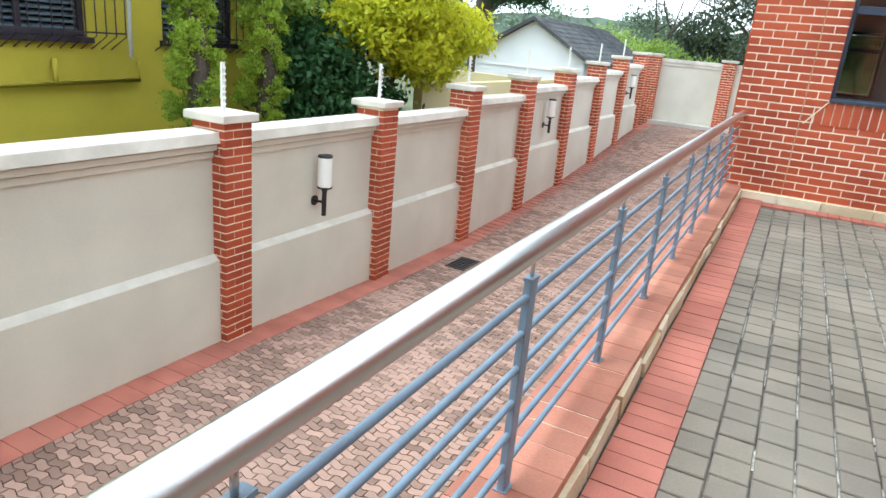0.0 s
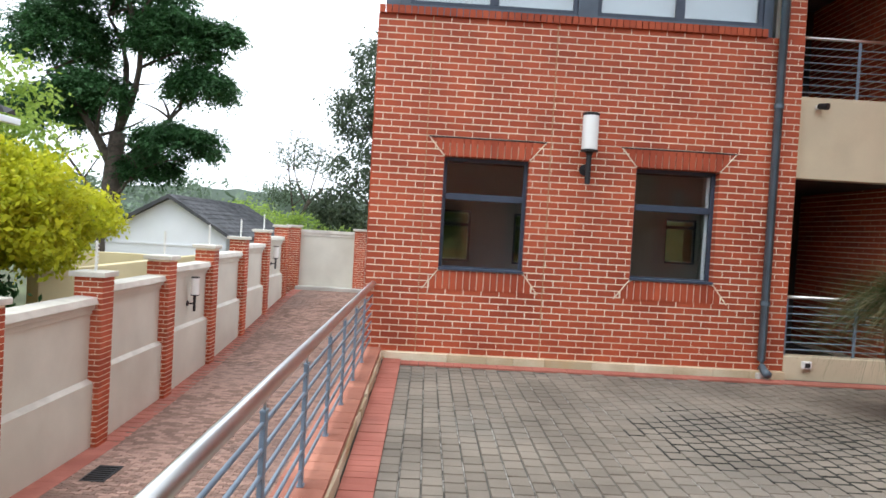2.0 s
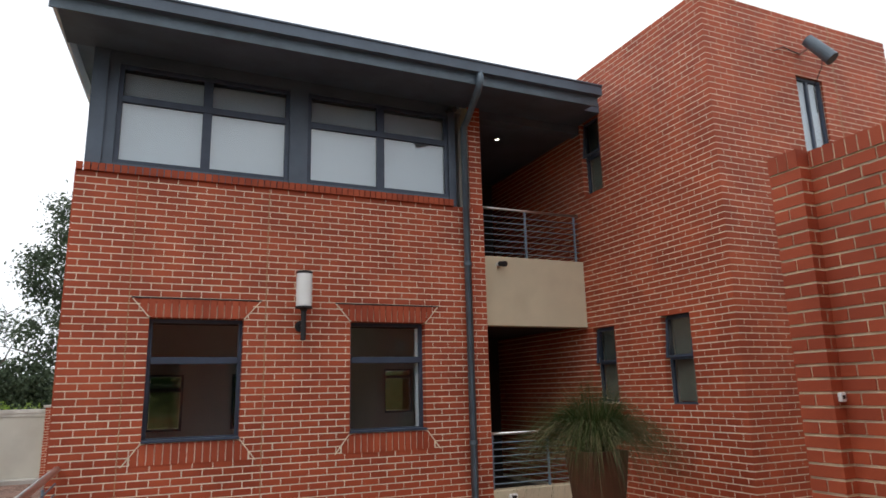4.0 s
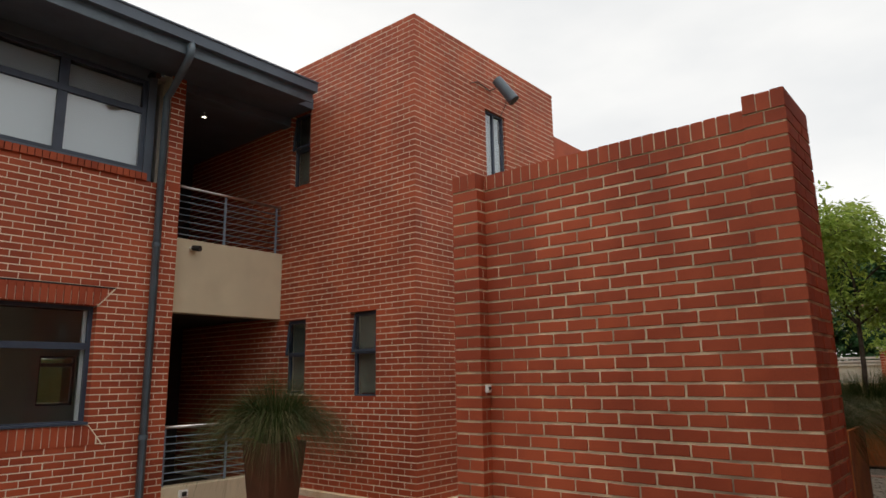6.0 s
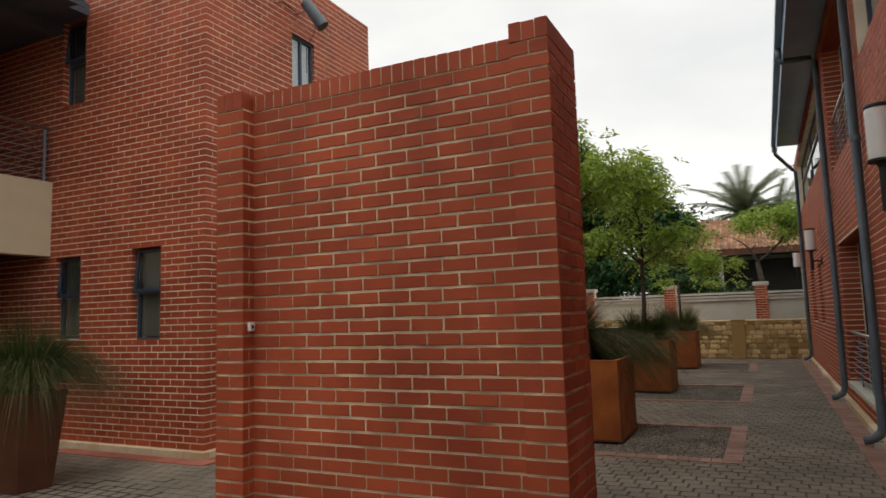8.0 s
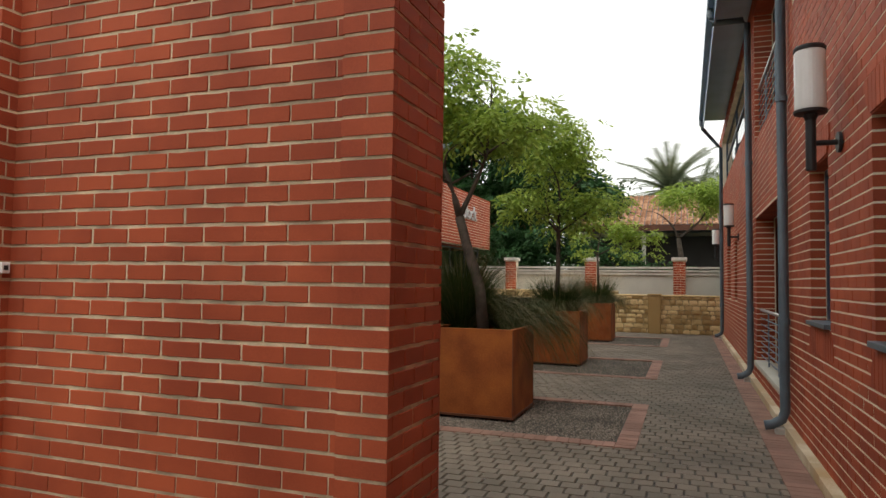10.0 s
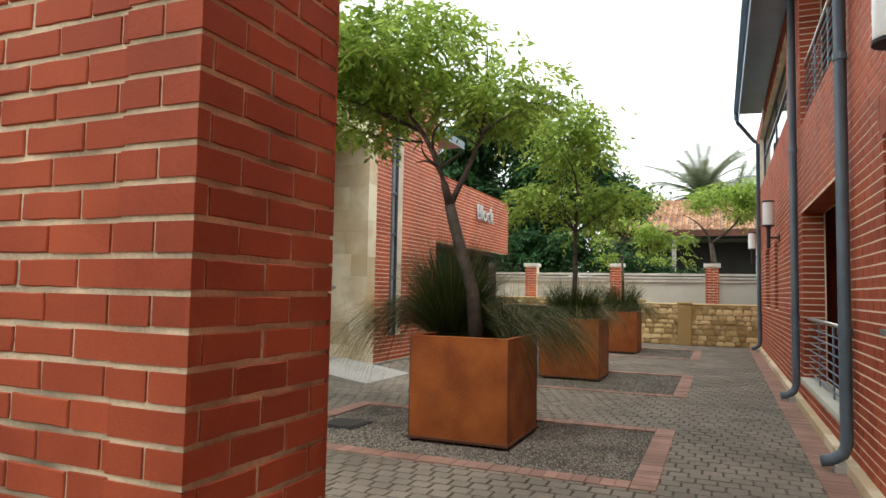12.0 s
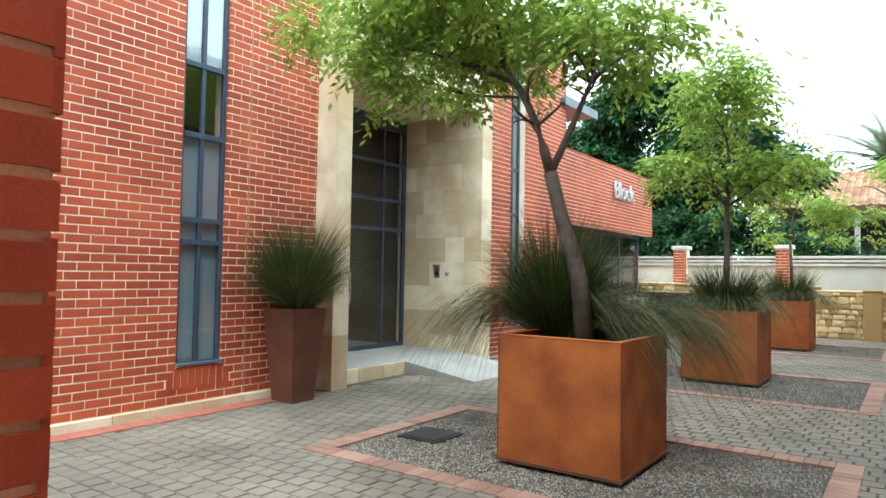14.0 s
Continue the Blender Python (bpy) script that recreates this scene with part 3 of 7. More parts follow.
GRAVEL = [(8.80, -0.02, 10.88, 3.50), (13.75, -0.02, 16.27, 3.50), (19.9, -0.02, 22.4, 3.50)]
RIM = 0.20
red_holes = [(g0 - RIM, g1 - RIM, g2 + RIM, g3 + RIM) for g0, g1, g2, g3 in GRAVEL]
bodies = [(-1, YA - 0.42, 8, 17), (XT - 0.36, YT - 0.36, 26, 17), (4.5, 0.4, 5.2, 3.1), (-1.0, -10, 27, YR + 0.35), (-0.5, -10, -0.155, 20), (10.6, 5.60, 14.5, 8)]

# red block edging along the kerb, the walls and the gravel beds
edging = thing("paving_edging", "terracotta block edging along kerb, walls and gravel beds", "paving edging", kind="structure")


def edge_blocks(x0, y0, x1, y1, blocks_along_x, mat=None):
    b = Build()
    rng = random.Random(int(abs(x0 * 31 + y0 * 17) * 10))
    length = (x1 - x0) if blocks_along_x else (y1 - y0)
    count = max(1, round(length / 0.112))
    st = length / count
    for i in range(count):
        a, c = i * st + 0.003, (i + 1) * st - 0.003
        z = 0.008 + rng.uniform(-0.001, 0.002)
        if blocks_along_x:
            b.box(x0 + a, y0 + 0.003, -0.02, x0 + c, y1 - 0.003, z)
        else:
            b.box(x0 + 0.003, y0 + a, -0.02, x1 - 0.003, y0 + c, z)
    tagged(part("edging_block_row", b, mat or M_REDTILE, edging), kind="stuff")


edge_blocks(-0.388, -5.0, -0.152, YA - 0.02, False)
edge_blocks(-0.15, YA - 0.40, 6.6, YA - 0.17, True)
edge_blocks(XT - 0.33, YT - 0.30, XT - 0.10, YA - 0.40, False)
edge_blocks(XT - 0.10, YT - 0.32, 10.6, YT - 0.09, True)
edge_blocks(-1.0, YR + 0.09, 26.0, YR + 0.33, True, M_REDFADED)
for g0, g1, g2, g3 in GRAVEL:
    edge_blocks(g0 - RIM, g1 - RIM, g2 + RIM, g1, True, M_REDFADED)
    edge_blocks(g0 - RIM, g3, g2 + RIM, g3 + RIM, True, M_REDFADED)
    edge_blocks(g0 - RIM, g1, g0, g3, False, M_REDFADED)
    edge_blocks(g2, g1, g2 + RIM, g3, False, M_REDFADED)

for i, (g0, g1, g2, g3) in enumerate(GRAVEL):
    bed = Build()
    rng = random.Random(40 + i)
    for k in range(20000 if i == 0 else 7000):
        cx, cy = rng.uniform(g0 + 0.02, g2 - 0.02), rng.uniform(g1 + 0.02, g3 - 0.02)
        s = rng.uniform(0.006, 0.0125)
        a = rng.uniform(0, 6.28)
        q = len(bed.v)
        for m in range(4):
            bed.v.append((cx + s * math.cos(a + m * 1.571) * rng.uniform(0.8, 1.2), cy + s * math.sin(a + m * 1.571) * rng.uniform(0.7, 1.2), -0.008))
        bed.v.append((cx + rng.uniform(-0.3, 0.3) * s, cy, -0.006 + s * rng.uniform(0.5, 0.9)))
        bed.f += [(q + m, q + (m + 1) % 4, q + 4) for m in range(4)]
    tagged(part("gravel_bed", bed, M_GRAVEL), "bed of loose grey gravel under a planter", "gravel", "gravel beds", "stuff")

# lane pavers, zigzag sided
lane_fill, rng = Build(), random.Random(5)
PL, PW = 0.160, 0.080


def zig(x):
    f = ((x / PL) % 1.0)
    return 0.015 * (4 * f if f < 0.25 else (2 - 4 * f if f < 0.75 else 4 * f - 4))


made, lane_pair = 0, {}
for r in range(int(28.5 / PW)):
    y = -1.8 + r * PW
    m = -34
    while True:
        x0 = m * PL + (PL / 2 if r % 2 else 0)
        m += 1
        if x0 < XB + 0.02:
            continue
        if x0 + PL > -0.50:
            break
        z = lane_z(y) + rng.uniform(-0.002, 0.003)
        xs = [x0 + 0.005, x0 + PL / 4, x0 + 3 * PL / 4, x0 + PL - 0.005]
        ring = [(x, y + zig(x) + 0.005) for x in xs] + [(x, y + PW + zig(x) - 0.005) for x in reversed(xs)]
        if y < 7 and -3.4 < x0 < -2.2 and made < 280 and 3.0 < y:
            pb = Build()
            cx, cy = x0 + PL / 2, y + PW / 2
            pb.hexa([(p - cx, q - cy, -0.03) for p, q in ring], [(p - cx, q - cy, 0.0) for p, q in ring])
            if r % 2 not in lane_pair:
                lane_pair[r % 2] = mesh_of("paver", pb, M_LANE)
            ob = new("paver", lane_pair[r % 2])
            ob.parent = lane
            ob.matrix_basis = pose(cx, cy, z)
            made += 1
            continue
        k = len(lane_fill.v)
        lane_fill.v += [(p, q, z - 0.014) for p, q in ring] + [(p, q, z) for p, q in ring]
        lane_fill.f.append(tuple(k + 8 + i for i in range(8)))
        lane_fill.f += [(k + i, k + (i + 1) % 8, k + 8 + (i + 1) % 8, k + 8 + i) for i in range(8)]
tagged(part("paver_field", lane_fill, M_LANE, lane), kind="stuff")
lane_edge = Build()
yy = -2.0
while yy < 26:
    z = lane_z(yy) + 0.006
    lane_edge.hexa([(XB - 0.10, yy + 0.004, z - 0.03), (XB + 0.245, yy + 0.004, z - 0.03), (XB + 0.245, yy + 0.216, z - 0.03), (XB - 0.10, yy + 0.216, z - 0.03)],
                   [(XB - 0.10, yy + 0.004, z), (XB + 0.245, yy + 0.004, z), (XB + 0.245, yy + 0.216, z), (XB - 0.10, yy + 0.216, z)])
    yy += 0.22
tagged(part("lane_edging", lane_edge, M_REDTILE, lane), kind="stuff")

# ---- kerb wall with brick top under the railing ----
kerb = structure("wall_kerb", Build().box(-0.70, -6.0, -2.2, -0.432, YA - 0.01, 0.085).box(-0.7225, -6.0, 0.0851, -0.4275, YA - 0.013, 0.1318), M_MORTAR, "low retaining kerb wall with brick top and stone face", "kerb wall")
top_rows, stones = Build(), Build()
rng = random.Random(8)
yy = -6.0
while yy < YA - 0.05:
    top_rows.box(-0.725, yy + 0.0025, 0.06, -0.425, min(yy + 0.1455, YA - 0.012), 0.135 + rng.uniform(-0.002, 0.002))
    yy += 0.149
yy = -6.0
while yy < YA - 0.05:
    w = rng.uniform(0.22, 0.52)
    y_end, t0, t1 = min(yy + w, YA - 0.012), rng.uniform(0.058, 0.10), rng.uniform(0.058, 0.10)
    xa, xb = -0.399 + rng.uniform(-0.010, 0.008), -0.399 + rng.uniform(-0.010, 0.008)
    stones.hexa([(-0.435, yy, -0.02), (xa, yy + 0.004, -0.02), (xb, y_end - 0.006, -0.02), (-0.435, y_end, -0.02)], [(-0.435, yy, t0), (xa - 0.004, yy + 0.004, t0), (xb - 0.004, y_end - 0.006, t1), (-0.435, y_end, t1)])
    yy += w + rng.uniform(0.004, 0.02)
tagged(part("rowlock_course", top_rows, M_KERB, kerb), kind="stuff")
tagged(part("facing_stones", stones, M_SAND, kerb), kind="stuff")
part("bedding_dirt", Build().box(-0.431, -6.0, -0.011, -0.418, YA - 0.013, 0.0845), M_STONE_JOINT, kerb)

# ---- office block facing the terrace ----
A_WIN = [(0.26, 1.20, 1.39, 2.70), (2.81, 1.20, 3.93, 2.70)]
A0, A1, AU = -0.69, 4.95, -0.60
a_holes = [(q[0] - A0, q[1], q[2] - A0, q[3]) for q in A_WIN]
wall_a = structure("wall_office_front", wall_mesh((A0, YA, 0), X, -Y, A1 - A0, -0.3, 4.50, 0.28, a_holes), M_MORTAR, "red face brick office wall with two windows")
zone = []
for q in A_WIN:
    zone += splay_zone(q[0] - A0, q[2] - A0, q[3], q[3] + 0.235, 0.20)
    zone += splay_zone(q[0] - A0, q[2] - A0, q[1] - 0.26, q[1], 0.20, False)
brickwork(wall_a, (A0, YA, 0.0), X, -Y, A1 - A0, 0.09, 4.50, a_holes + zone, near=(0.3, 5.2, 0.4, 1.6))
for q in A_WIN:
    upright_bricks(wall_a, (A0, YA, 0), X, -Y, q[0] - A0, q[2] - A0, q[3], q[3] + 0.235, splay=0.20, splay_up=True, proud=0.016)
    upright_bricks(wall_a, (A0, YA, 0), X, -Y, q[0] - A0, q[2] - A0, q[1] - 0.26, q[1], splay=0.20, splay_up=False, proud=0.010)
upright_bricks(wall_a, (A0, YA, 0), X, -Y, 0.0, 5.12, 4.50, 4.61, pitch=0.084, proud=0.05)
brick_reveals(wall_a, (A0, YA, 0), X, -Y, a_holes, 0.115, 0.09)
plinth = Build()
rng = random.Random(3)


def plinth_run(b, p0, p1, out, z=0.088, last=0.0):
    p0, p1 = Vector(p0), Vector(p1)
    way = (p1 - p0).normalized()
    total, s = (p1 - p0).length, 0.0
    while s < total - 0.02:
        w = min(rng.uniform(0.35, 0.62), total - s)
        q0, q1 = p0 + way * (s + 0.003), p0 + way * (s + w - 0.003)
        off = Vector(out) * (0.085 + rng.uniform(-0.003, 0.003))
        ring = [(q0.x, q0.y), (q1.x, q1.y), (q1.x + off.x, q1.y + off.y), (q0.x + off.x, q0.y + off.y)]
        if way.cross(Vector((off.x, off.y, 0))).z < 0:
            ring.reverse()
        b.hexa([(x, y, -0.02) for x, y in ring], [(x, y, z) for x, y in ring])
        s += w


plinth_run(plinth, (-0.42, YA, 0), (A1, YA, 0), (0, -1, 0))
plinth_run(plinth, (XT, YA + 0.1, 0), (XT, YT - 0.08, 0), (-1, 0, 0))
plinth_run(plinth, (XT, YT, 0), (10.66, YT, 0), (0, -1, 0))
plinth_run(plinth, (-1.0, YR, 0), (26, YR, 0), (0, 1, 0))
tagged(part("trim_plinth", plinth, M_SAND), "yellow sandstone plinth blocks along the walls", "plinth", kind="structure")

wall_garden_side = structure("wall_rear_garden_side", wall_mesh((A0, 25.4, 0), -Y, -X, 25.4 - 13.0, -2.5, 0.9, 0.28), M_MORTAR, "low red brick wall of the rear garden above the lane")
brickwork(wall_garden_side, (A0, 25.4, 0), -Y, -X, 25.4 - 13.0, -1.6, 0.9)
wall_a_side = structure("wall_office_side", wall_mesh((A0, 13.0, 0), -Y, -X, 13.0 - YA - 0.01, -2.3, 4.50, 0.28), M_MORTAR, "red face brick side wall above the lane")
brickwork(wall_a_side, (A0, 13.0, 0), -Y, -X, 13.0 - YA, -1.6, 4.50)
BACK = [(0.30, 1.22, 0.82, 2.08), (1.54, 1.22, 2.04, 2.08), (4.12, 1.38, 4.66, 2.14)]
YBK = 11.0
structure("wall_office_back", wall_mesh((A0 + 0.3, YBK, 0), X, -Y, 4.90 - A0 - 0.3, 0, 6.3, 0.2, [(q[0] - A0 - 0.3, q[1], q[2] - A0 - 0.3, q[3]) for q in BACK]), M_INTERIOR, "plain rear wall of the office with small windows")
structure("wall_office_room", Build().box(4.70, YA + 0.30, 0, 4.895, YBK - 0.002, 6.18), M_INTERIOR, "plain inner side wall of the office")
# floor and ceiling carry the dimness of the room in their colour
structure("floor_office", Build().box(A0 + 0.3, YA + 0.29, -0.1, 8.0, 12.9, 0.02), M_ROOM_SHADE, "office floor, coloured dark for the dim room", "floor")
structure("ceiling_office", Build().box(A0 + 0.3, YA + 0.29, 2.85, 4.698, YBK - 0.002, 3.7), M_ROOM_SHADE, "ceiling of the lower office, coloured dark for the dim room", "ceiling")
structure("ceiling_office_upper", Build().box(A0 + 0.20, YA + 0.24, 6.18, 4.894, 12.2, 6.26), M_INTERIOR, "plain upper ceiling", "ceiling")

for i, q in enumerate(BACK):
    window_unit(f"window_rear_{i + 1}", (q[0], YBK, q[1]), X, -Y, q[2] - q[0], q[3] - q[1], (), (0.62,), depth=0.06, frame=0.04, glass=M_GLASS_DIM, label="small dark-framed rear window with garden behind")
structure("ground_rear_garden", Build().box(A0 + 0.01, 12.95, -2.5, 12.0, 25.4, 0.0), M_LAWN, "green lawn behind the office", "lawn")
structure("wall_rear_garden", Build().box(A0 + 0.01, 18.0, 0, 14.0, 18.2, 2.3), M_CREAM, "cream plastered wall across the rear garden", bevel=0.01)
for jx in (0.02, 1.66):
    part("sealant_joint", Build().box(jx - 0.005, YA - 0.006, 0.10, jx + 0.005, YA + 0.004, 4.49), M_SEAL, wall_a)
for q in A_WIN:
    # thin black strip along the top of the upright bricks
    part("dark_head_strip", Build().box(q[0] - 0.215, YA - 0.017, q[3] + 0.238, q[2] + 0.215, YA + 0.004, q[3] + 0.252), M_BLACK, wall_a)
    for sx, x in ((-1, q[0]), (1, q[2])):
        for z, up in ((q[3], 1), (q[1], -1)):
            b = Build()
            dz = up * (0.235 if up > 0 else 0.26)
            ring = [(x - 0.008, z), (x + 0.008, z), (x + sx * 0.20 + 0.008, z + dz), (x + sx * 0.20 - 0.008, z + dz)]
            b.v = [(p, YA + d, w) for d in (0.003, -0.0185 if up > 0 else -0.013) for p, w in ring]
            b.f = [(4, 5, 6, 7), (3, 2, 1, 0)] + [(i, (i + 1) % 4, 4 + (i + 1) % 4, 4 + i) for i in range(4)]
            part("splay_mortar", b, M_MORTAR, wall_a)
lining = structure("trim_window_lining", Build().box(3.855, YA + 0.20, 1.24, 3.90, YA + 0.24, 2.64), M_BLIND, "pale vertical blind edge inside the office window", "window lining")

for i, q in enumerate(A_WIN):
    window_unit(f"window_{i + 1}", (q[0], YA, q[1]), X, -Y, q[2] - q[0], q[3] - q[1], (), (0.98,), depth=0.12, rail=0.085, label="charcoal metal window with a fanlight, dark room behind")
    sill = Build().box(q[0] + 0.002, YA - 0.03, q[1] + 0.002, q[2] - 0.002, YA + 0.13, q[1] + 0.035)
    tagged(part(f"trim_sill_{i + 1}", sill, M_FRAME, bevel=0.004), "charcoal metal window sill", "window sill", kind="structure")

# upper band: sheet metal cladding with two double windows
UP = [(-0.30, 4.68, 1.93, 6.06), (2.19, 4.68, 4.43, 6.06)]
YU = YA + 0.10
u_holes = [(q[0] - AU, q[1], q[2] - AU, q[3]) for q in UP]
structure("wall_office_upper", wall_mesh((AU, YU, 0), X, -Y, 5.15, 4.505, 6.30, 0.12, u_holes), M_CLAD, "slate blue sheet metal wall band with windows")
structure("wall_office_upper_side", wall_mesh((AU, 13.0, 0), -Y, -X, 13.0 - YU, 4.505, 6.40, 0.12), M_CLAD, "slate blue sheet metal side wall band")
structure("trim_upper_corner", Build().box(AU - 0.012, YU - 0.035, 4.612, AU + 0.17, YU - 0.002, 6.30).box(AU - 0.012, YU - 0.002, 4.612, AU - 0.002, YU + 0.4, 6.30), M_CLAD, "slate blue corner board of the upper wall", "trim")
for i, q in enumerate(UP):
    window_unit(f"window_{i + 3}", (q[0], YU, q[1]), X, -Y, q[2] - q[0], q[3] - q[1], ((q[2] - q[0]) / 2,), (0.90,), depth=0.03, frame=0.06, bar=0.12, rail=0.09, glass=M_GLASS_HIGH, label="charcoal metal double window with pale blinds behind")
    for s in (0, 1):
        w = (q[2] - q[0]) / 2
        blind = thing("roller_blind", "pale grey roller blind pulled down behind glass", "blind", "office blinds", at=pose(q[0] + s * w + 0.06, YU + 0.16, q[1]))
        drop = (0.02, 0.02, 0.02, 0.02)[2 * i + s]
        part("blind_cloth", Build().box(0, 0, drop, w - 0.1, 0.006, 1.30), M_BLIND, blind)
        part("blind_tube", Build().tube([(0, 0.02, 1.30), (w - 0.1, 0.02, 1.30)], 0.025, 8), M_WHITE_PLASTIC, blind)
        part("bottom_bar", Build().box(0, -0.004, drop - 0.015, w - 0.1, 0.012, drop + 0.012), M_WHITE_PLASTIC, blind)

# roof with deep eave, gutter and soffit
YE_, ZE_ = 7.62, 6.40
roof = thing("roof_office", "dark sheet metal roof with deep slate blue eave", "roof", kind="structure")
rb = Build()
RE = 6.53                              # east end of the eave, short of the tower
rb.hexa([(-1.0, YE_, ZE_ - 0.10), (RE, YE_, ZE_ - 0.10), (RE, 13.5, ZE_ + 1.0), (-1.0, 13.5, ZE_ + 1.0)], [(-1.0, YE_, ZE_ - 0.01), (RE, YE_, ZE_ - 0.01), (RE, 13.5, ZE_ + 1.12), (-1.0, 13.5, ZE_ + 1.12)])
part("roof_sheet", rb, M_CLAD, roof)
part("roof_infill", Build().box(RE + 0.002, 8.12, 6.24, XT - 0.01, 12.4, 6.42), M_CLAD, roof)
sb = Build()
sb.hexa([(-0.93, YE_ + 0.02, 6.12), (RE - 0.01, YE_ + 0.02, 6.12), (RE - 0.01, YU - 0.01, 6.22), (-0.93, YU - 0.01, 6.22)], [(-0.93, YE_ + 0.02, 6.15), (RE - 0.01, YE_ + 0.02, 6.15), (RE - 0.01, YU - 0.01, 6.26), (-0.93, YU - 0.01, 6.26)])
part("soffit", sb, M_SOFFIT, roof)
part("fascia", Build().box(-1.0, YE_ - 0.025, 6.06, RE, YE_ - 0.002, 6.29), M_PIPE, roof, bevel=0.004)
gut = Build()
prof = [(-0.03, -0.19), (-0.13, -0.19), (-0.135, -0.055), (-0.155, -0.045), (-0.155, -0.025), (-0.12, -0.025), (-0.115, -0.175), (-0.03, -0.175)]
for x in (-1.02, RE + 0.01):
    gut.v += [(x, YE_ + p, ZE_ + q) for p, q in prof]
gut.f = [tuple(range(7, -1, -1)), tuple(range(8, 16))] + [(i, (i + 1) % 8, 8 + (i + 1) % 8, 8 + i) for i in range(8)]
part("gutter", gut, M_CLAD, roof)
gable = Build()
gable.hexa([(-0.98, YE_, ZE_ - 0.30), (-0.94, YE_, ZE_ - 0.30), (-0.94, 13.4, ZE_ + 0.72), (-0.98, 13.4, ZE_ + 0.72)], [(-0.98, YE_, ZE_ + 0.02), (-0.94, YE_, ZE_ + 0.02), (-0.94, 13.4, ZE_ + 1.04), (-0.98, 13.4, ZE_ + 1.04)])
part("barge_board", gable, M_WHITE, roof)

def downpipe(x, y, ztop, out, gutter_y=None, gutter_z=None, clips=(1.0, 3.6), drift=0.12):
    """A square-shouldered rainwater pipe against a wall; out: +1 or -1 along y."""
    t = thing("downpipe", "slate blue metal rainwater downpipe with kicked-out shoe", "downpipe", "rainwater pipes", at=pose(x, y + out * 0.075, 0))
    path = [(0, out * 0.20, 0.085), (0, out * 0.12, 0.10), (0, out * 0.03, 0.16), (0, 0, 0.24), (0, 0, ztop)]
    if gutter_y is not None:
        dy = gutter_y - (y + out * 0.075)
        path += [(0, dy * 0.12, ztop + 0.06), (drift, dy * 0.94, gutter_z - 0.26), (drift, dy, gutter_z - 0.18), (drift, dy, gutter_z)]
    part("pipe", Build().tube(path, 0.052, 12), M_PIPE, t, smooth=True)
    for c in clips:
        part("pipe_clip", Build().lathe([(0.052, c - 0.03), (0.062, c - 0.03), (0.062, c + 0.03), (0.052, c + 0.03)], 12), M_PIPE, t)
    part("splash_shoe", Build().box(-0.07, out * 0.02 - 0.06, -0.005, 0.07, out * 0.02 + 0.08, 0.075), M_CONCRETE, t, bevel=0.01)
    return t


downpipe(4.62, YA, 5.80, -1, gutter_y=YE_ - 0.08, gutter_z=ZE_ - 0.15, drift=-0.21)

# brick pier beside the pipe, up to the soffit
pier_a = structure("wall_office_pier", Build().box(4.74, YA + 0.012, 4.50, 4.95, YA + 0.30, 6.33), M_MORTAR, "narrow red brick pier under the eave")
brickwork(pier_a, (4.74, YA + 0.012, 0), X, -Y, 0.21, 4.50, 6.33)

# balcony bay between office and tower
BAY0 = 4.95
# rear wall and lower soffit have the bay's shade put into their colour
structure("wall_bay_back", Build().box(BAY0 - 0.05, 12.0, 0, XT, 12.2, 6.4), M_ROOM_SHADE, "rear wall of the covered bay, coloured dark for its shade")
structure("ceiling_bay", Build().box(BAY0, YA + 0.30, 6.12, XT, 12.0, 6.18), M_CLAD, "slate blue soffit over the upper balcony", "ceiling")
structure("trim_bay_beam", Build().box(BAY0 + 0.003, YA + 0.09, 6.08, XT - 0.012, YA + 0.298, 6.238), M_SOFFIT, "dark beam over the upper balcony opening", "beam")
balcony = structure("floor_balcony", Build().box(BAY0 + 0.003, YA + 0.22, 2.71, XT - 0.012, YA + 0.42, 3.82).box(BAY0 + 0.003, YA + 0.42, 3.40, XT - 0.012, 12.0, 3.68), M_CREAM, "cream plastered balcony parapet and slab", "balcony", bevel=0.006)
structure("ceiling_bay_lower", Build().box(BAY0 + 0.003, YA + 0.42, 2.74, XT - 0.012, 12.0, 2.80), M_ROOM_SHADE, "soffit under the balcony, coloured dark for its shade", "ceiling")
structure("wall_bay_sill", Build().box(BAY0 + 0.003, YA - 0.02, -0.02, XT - 0.1, YA + 0.23, 0.30), M_CREAM, "low cream plastered sill wall with stains", bevel=0.006)
bay_inner = structure("wall_bay_inner", Build().box(BAY0 - 0.049, YA + 0.30, 0, BAY0 + 0.012, 12.0, 6.12), M_BRICK, "brick side of the covered bay")


def railing(name, x0, x1, y, z0, z1, posts, label):
    t = thing(name, label, "railing", "balcony railings", at=pose(x0, y, 0))
    L = x1 - x0
    part("top_rail", Build().tube([(0, 0, z1), (L, 0, z1)], 0.024, 12), M_STAINLESS, t, smooth=True)
    for p in posts:
        part("post", Build().box(p - 0.02, -0.008, z0 + 0.005, p + 0.02, 0.008, z1 - 0.01), M_POST, t, bevel=0.002)
    for i in range(7):
        z = z0 + 0.08 + i * (z1 - z0 - 0.15) / 6.6
        part("rail_bar", Build().tube([(0, 0, z), (L, 0, z)], 0.009, 8), M_POST, t, smooth=True)


railing("balcony_railing", BAY0 + 0.02, XT - 0.02, YA + 0.30, 3.82, 4.64, (0.04, 0.92, 1.90), "stainless balcony railing with horizontal bars on cream parapet")
railing("balcony_railing", BAY0 + 0.02, XT - 0.12, YA + 0.10, 0.30, 1.09, (0.04, 1.0, 1.8), "stainless railing with horizontal bars on low sill wall")

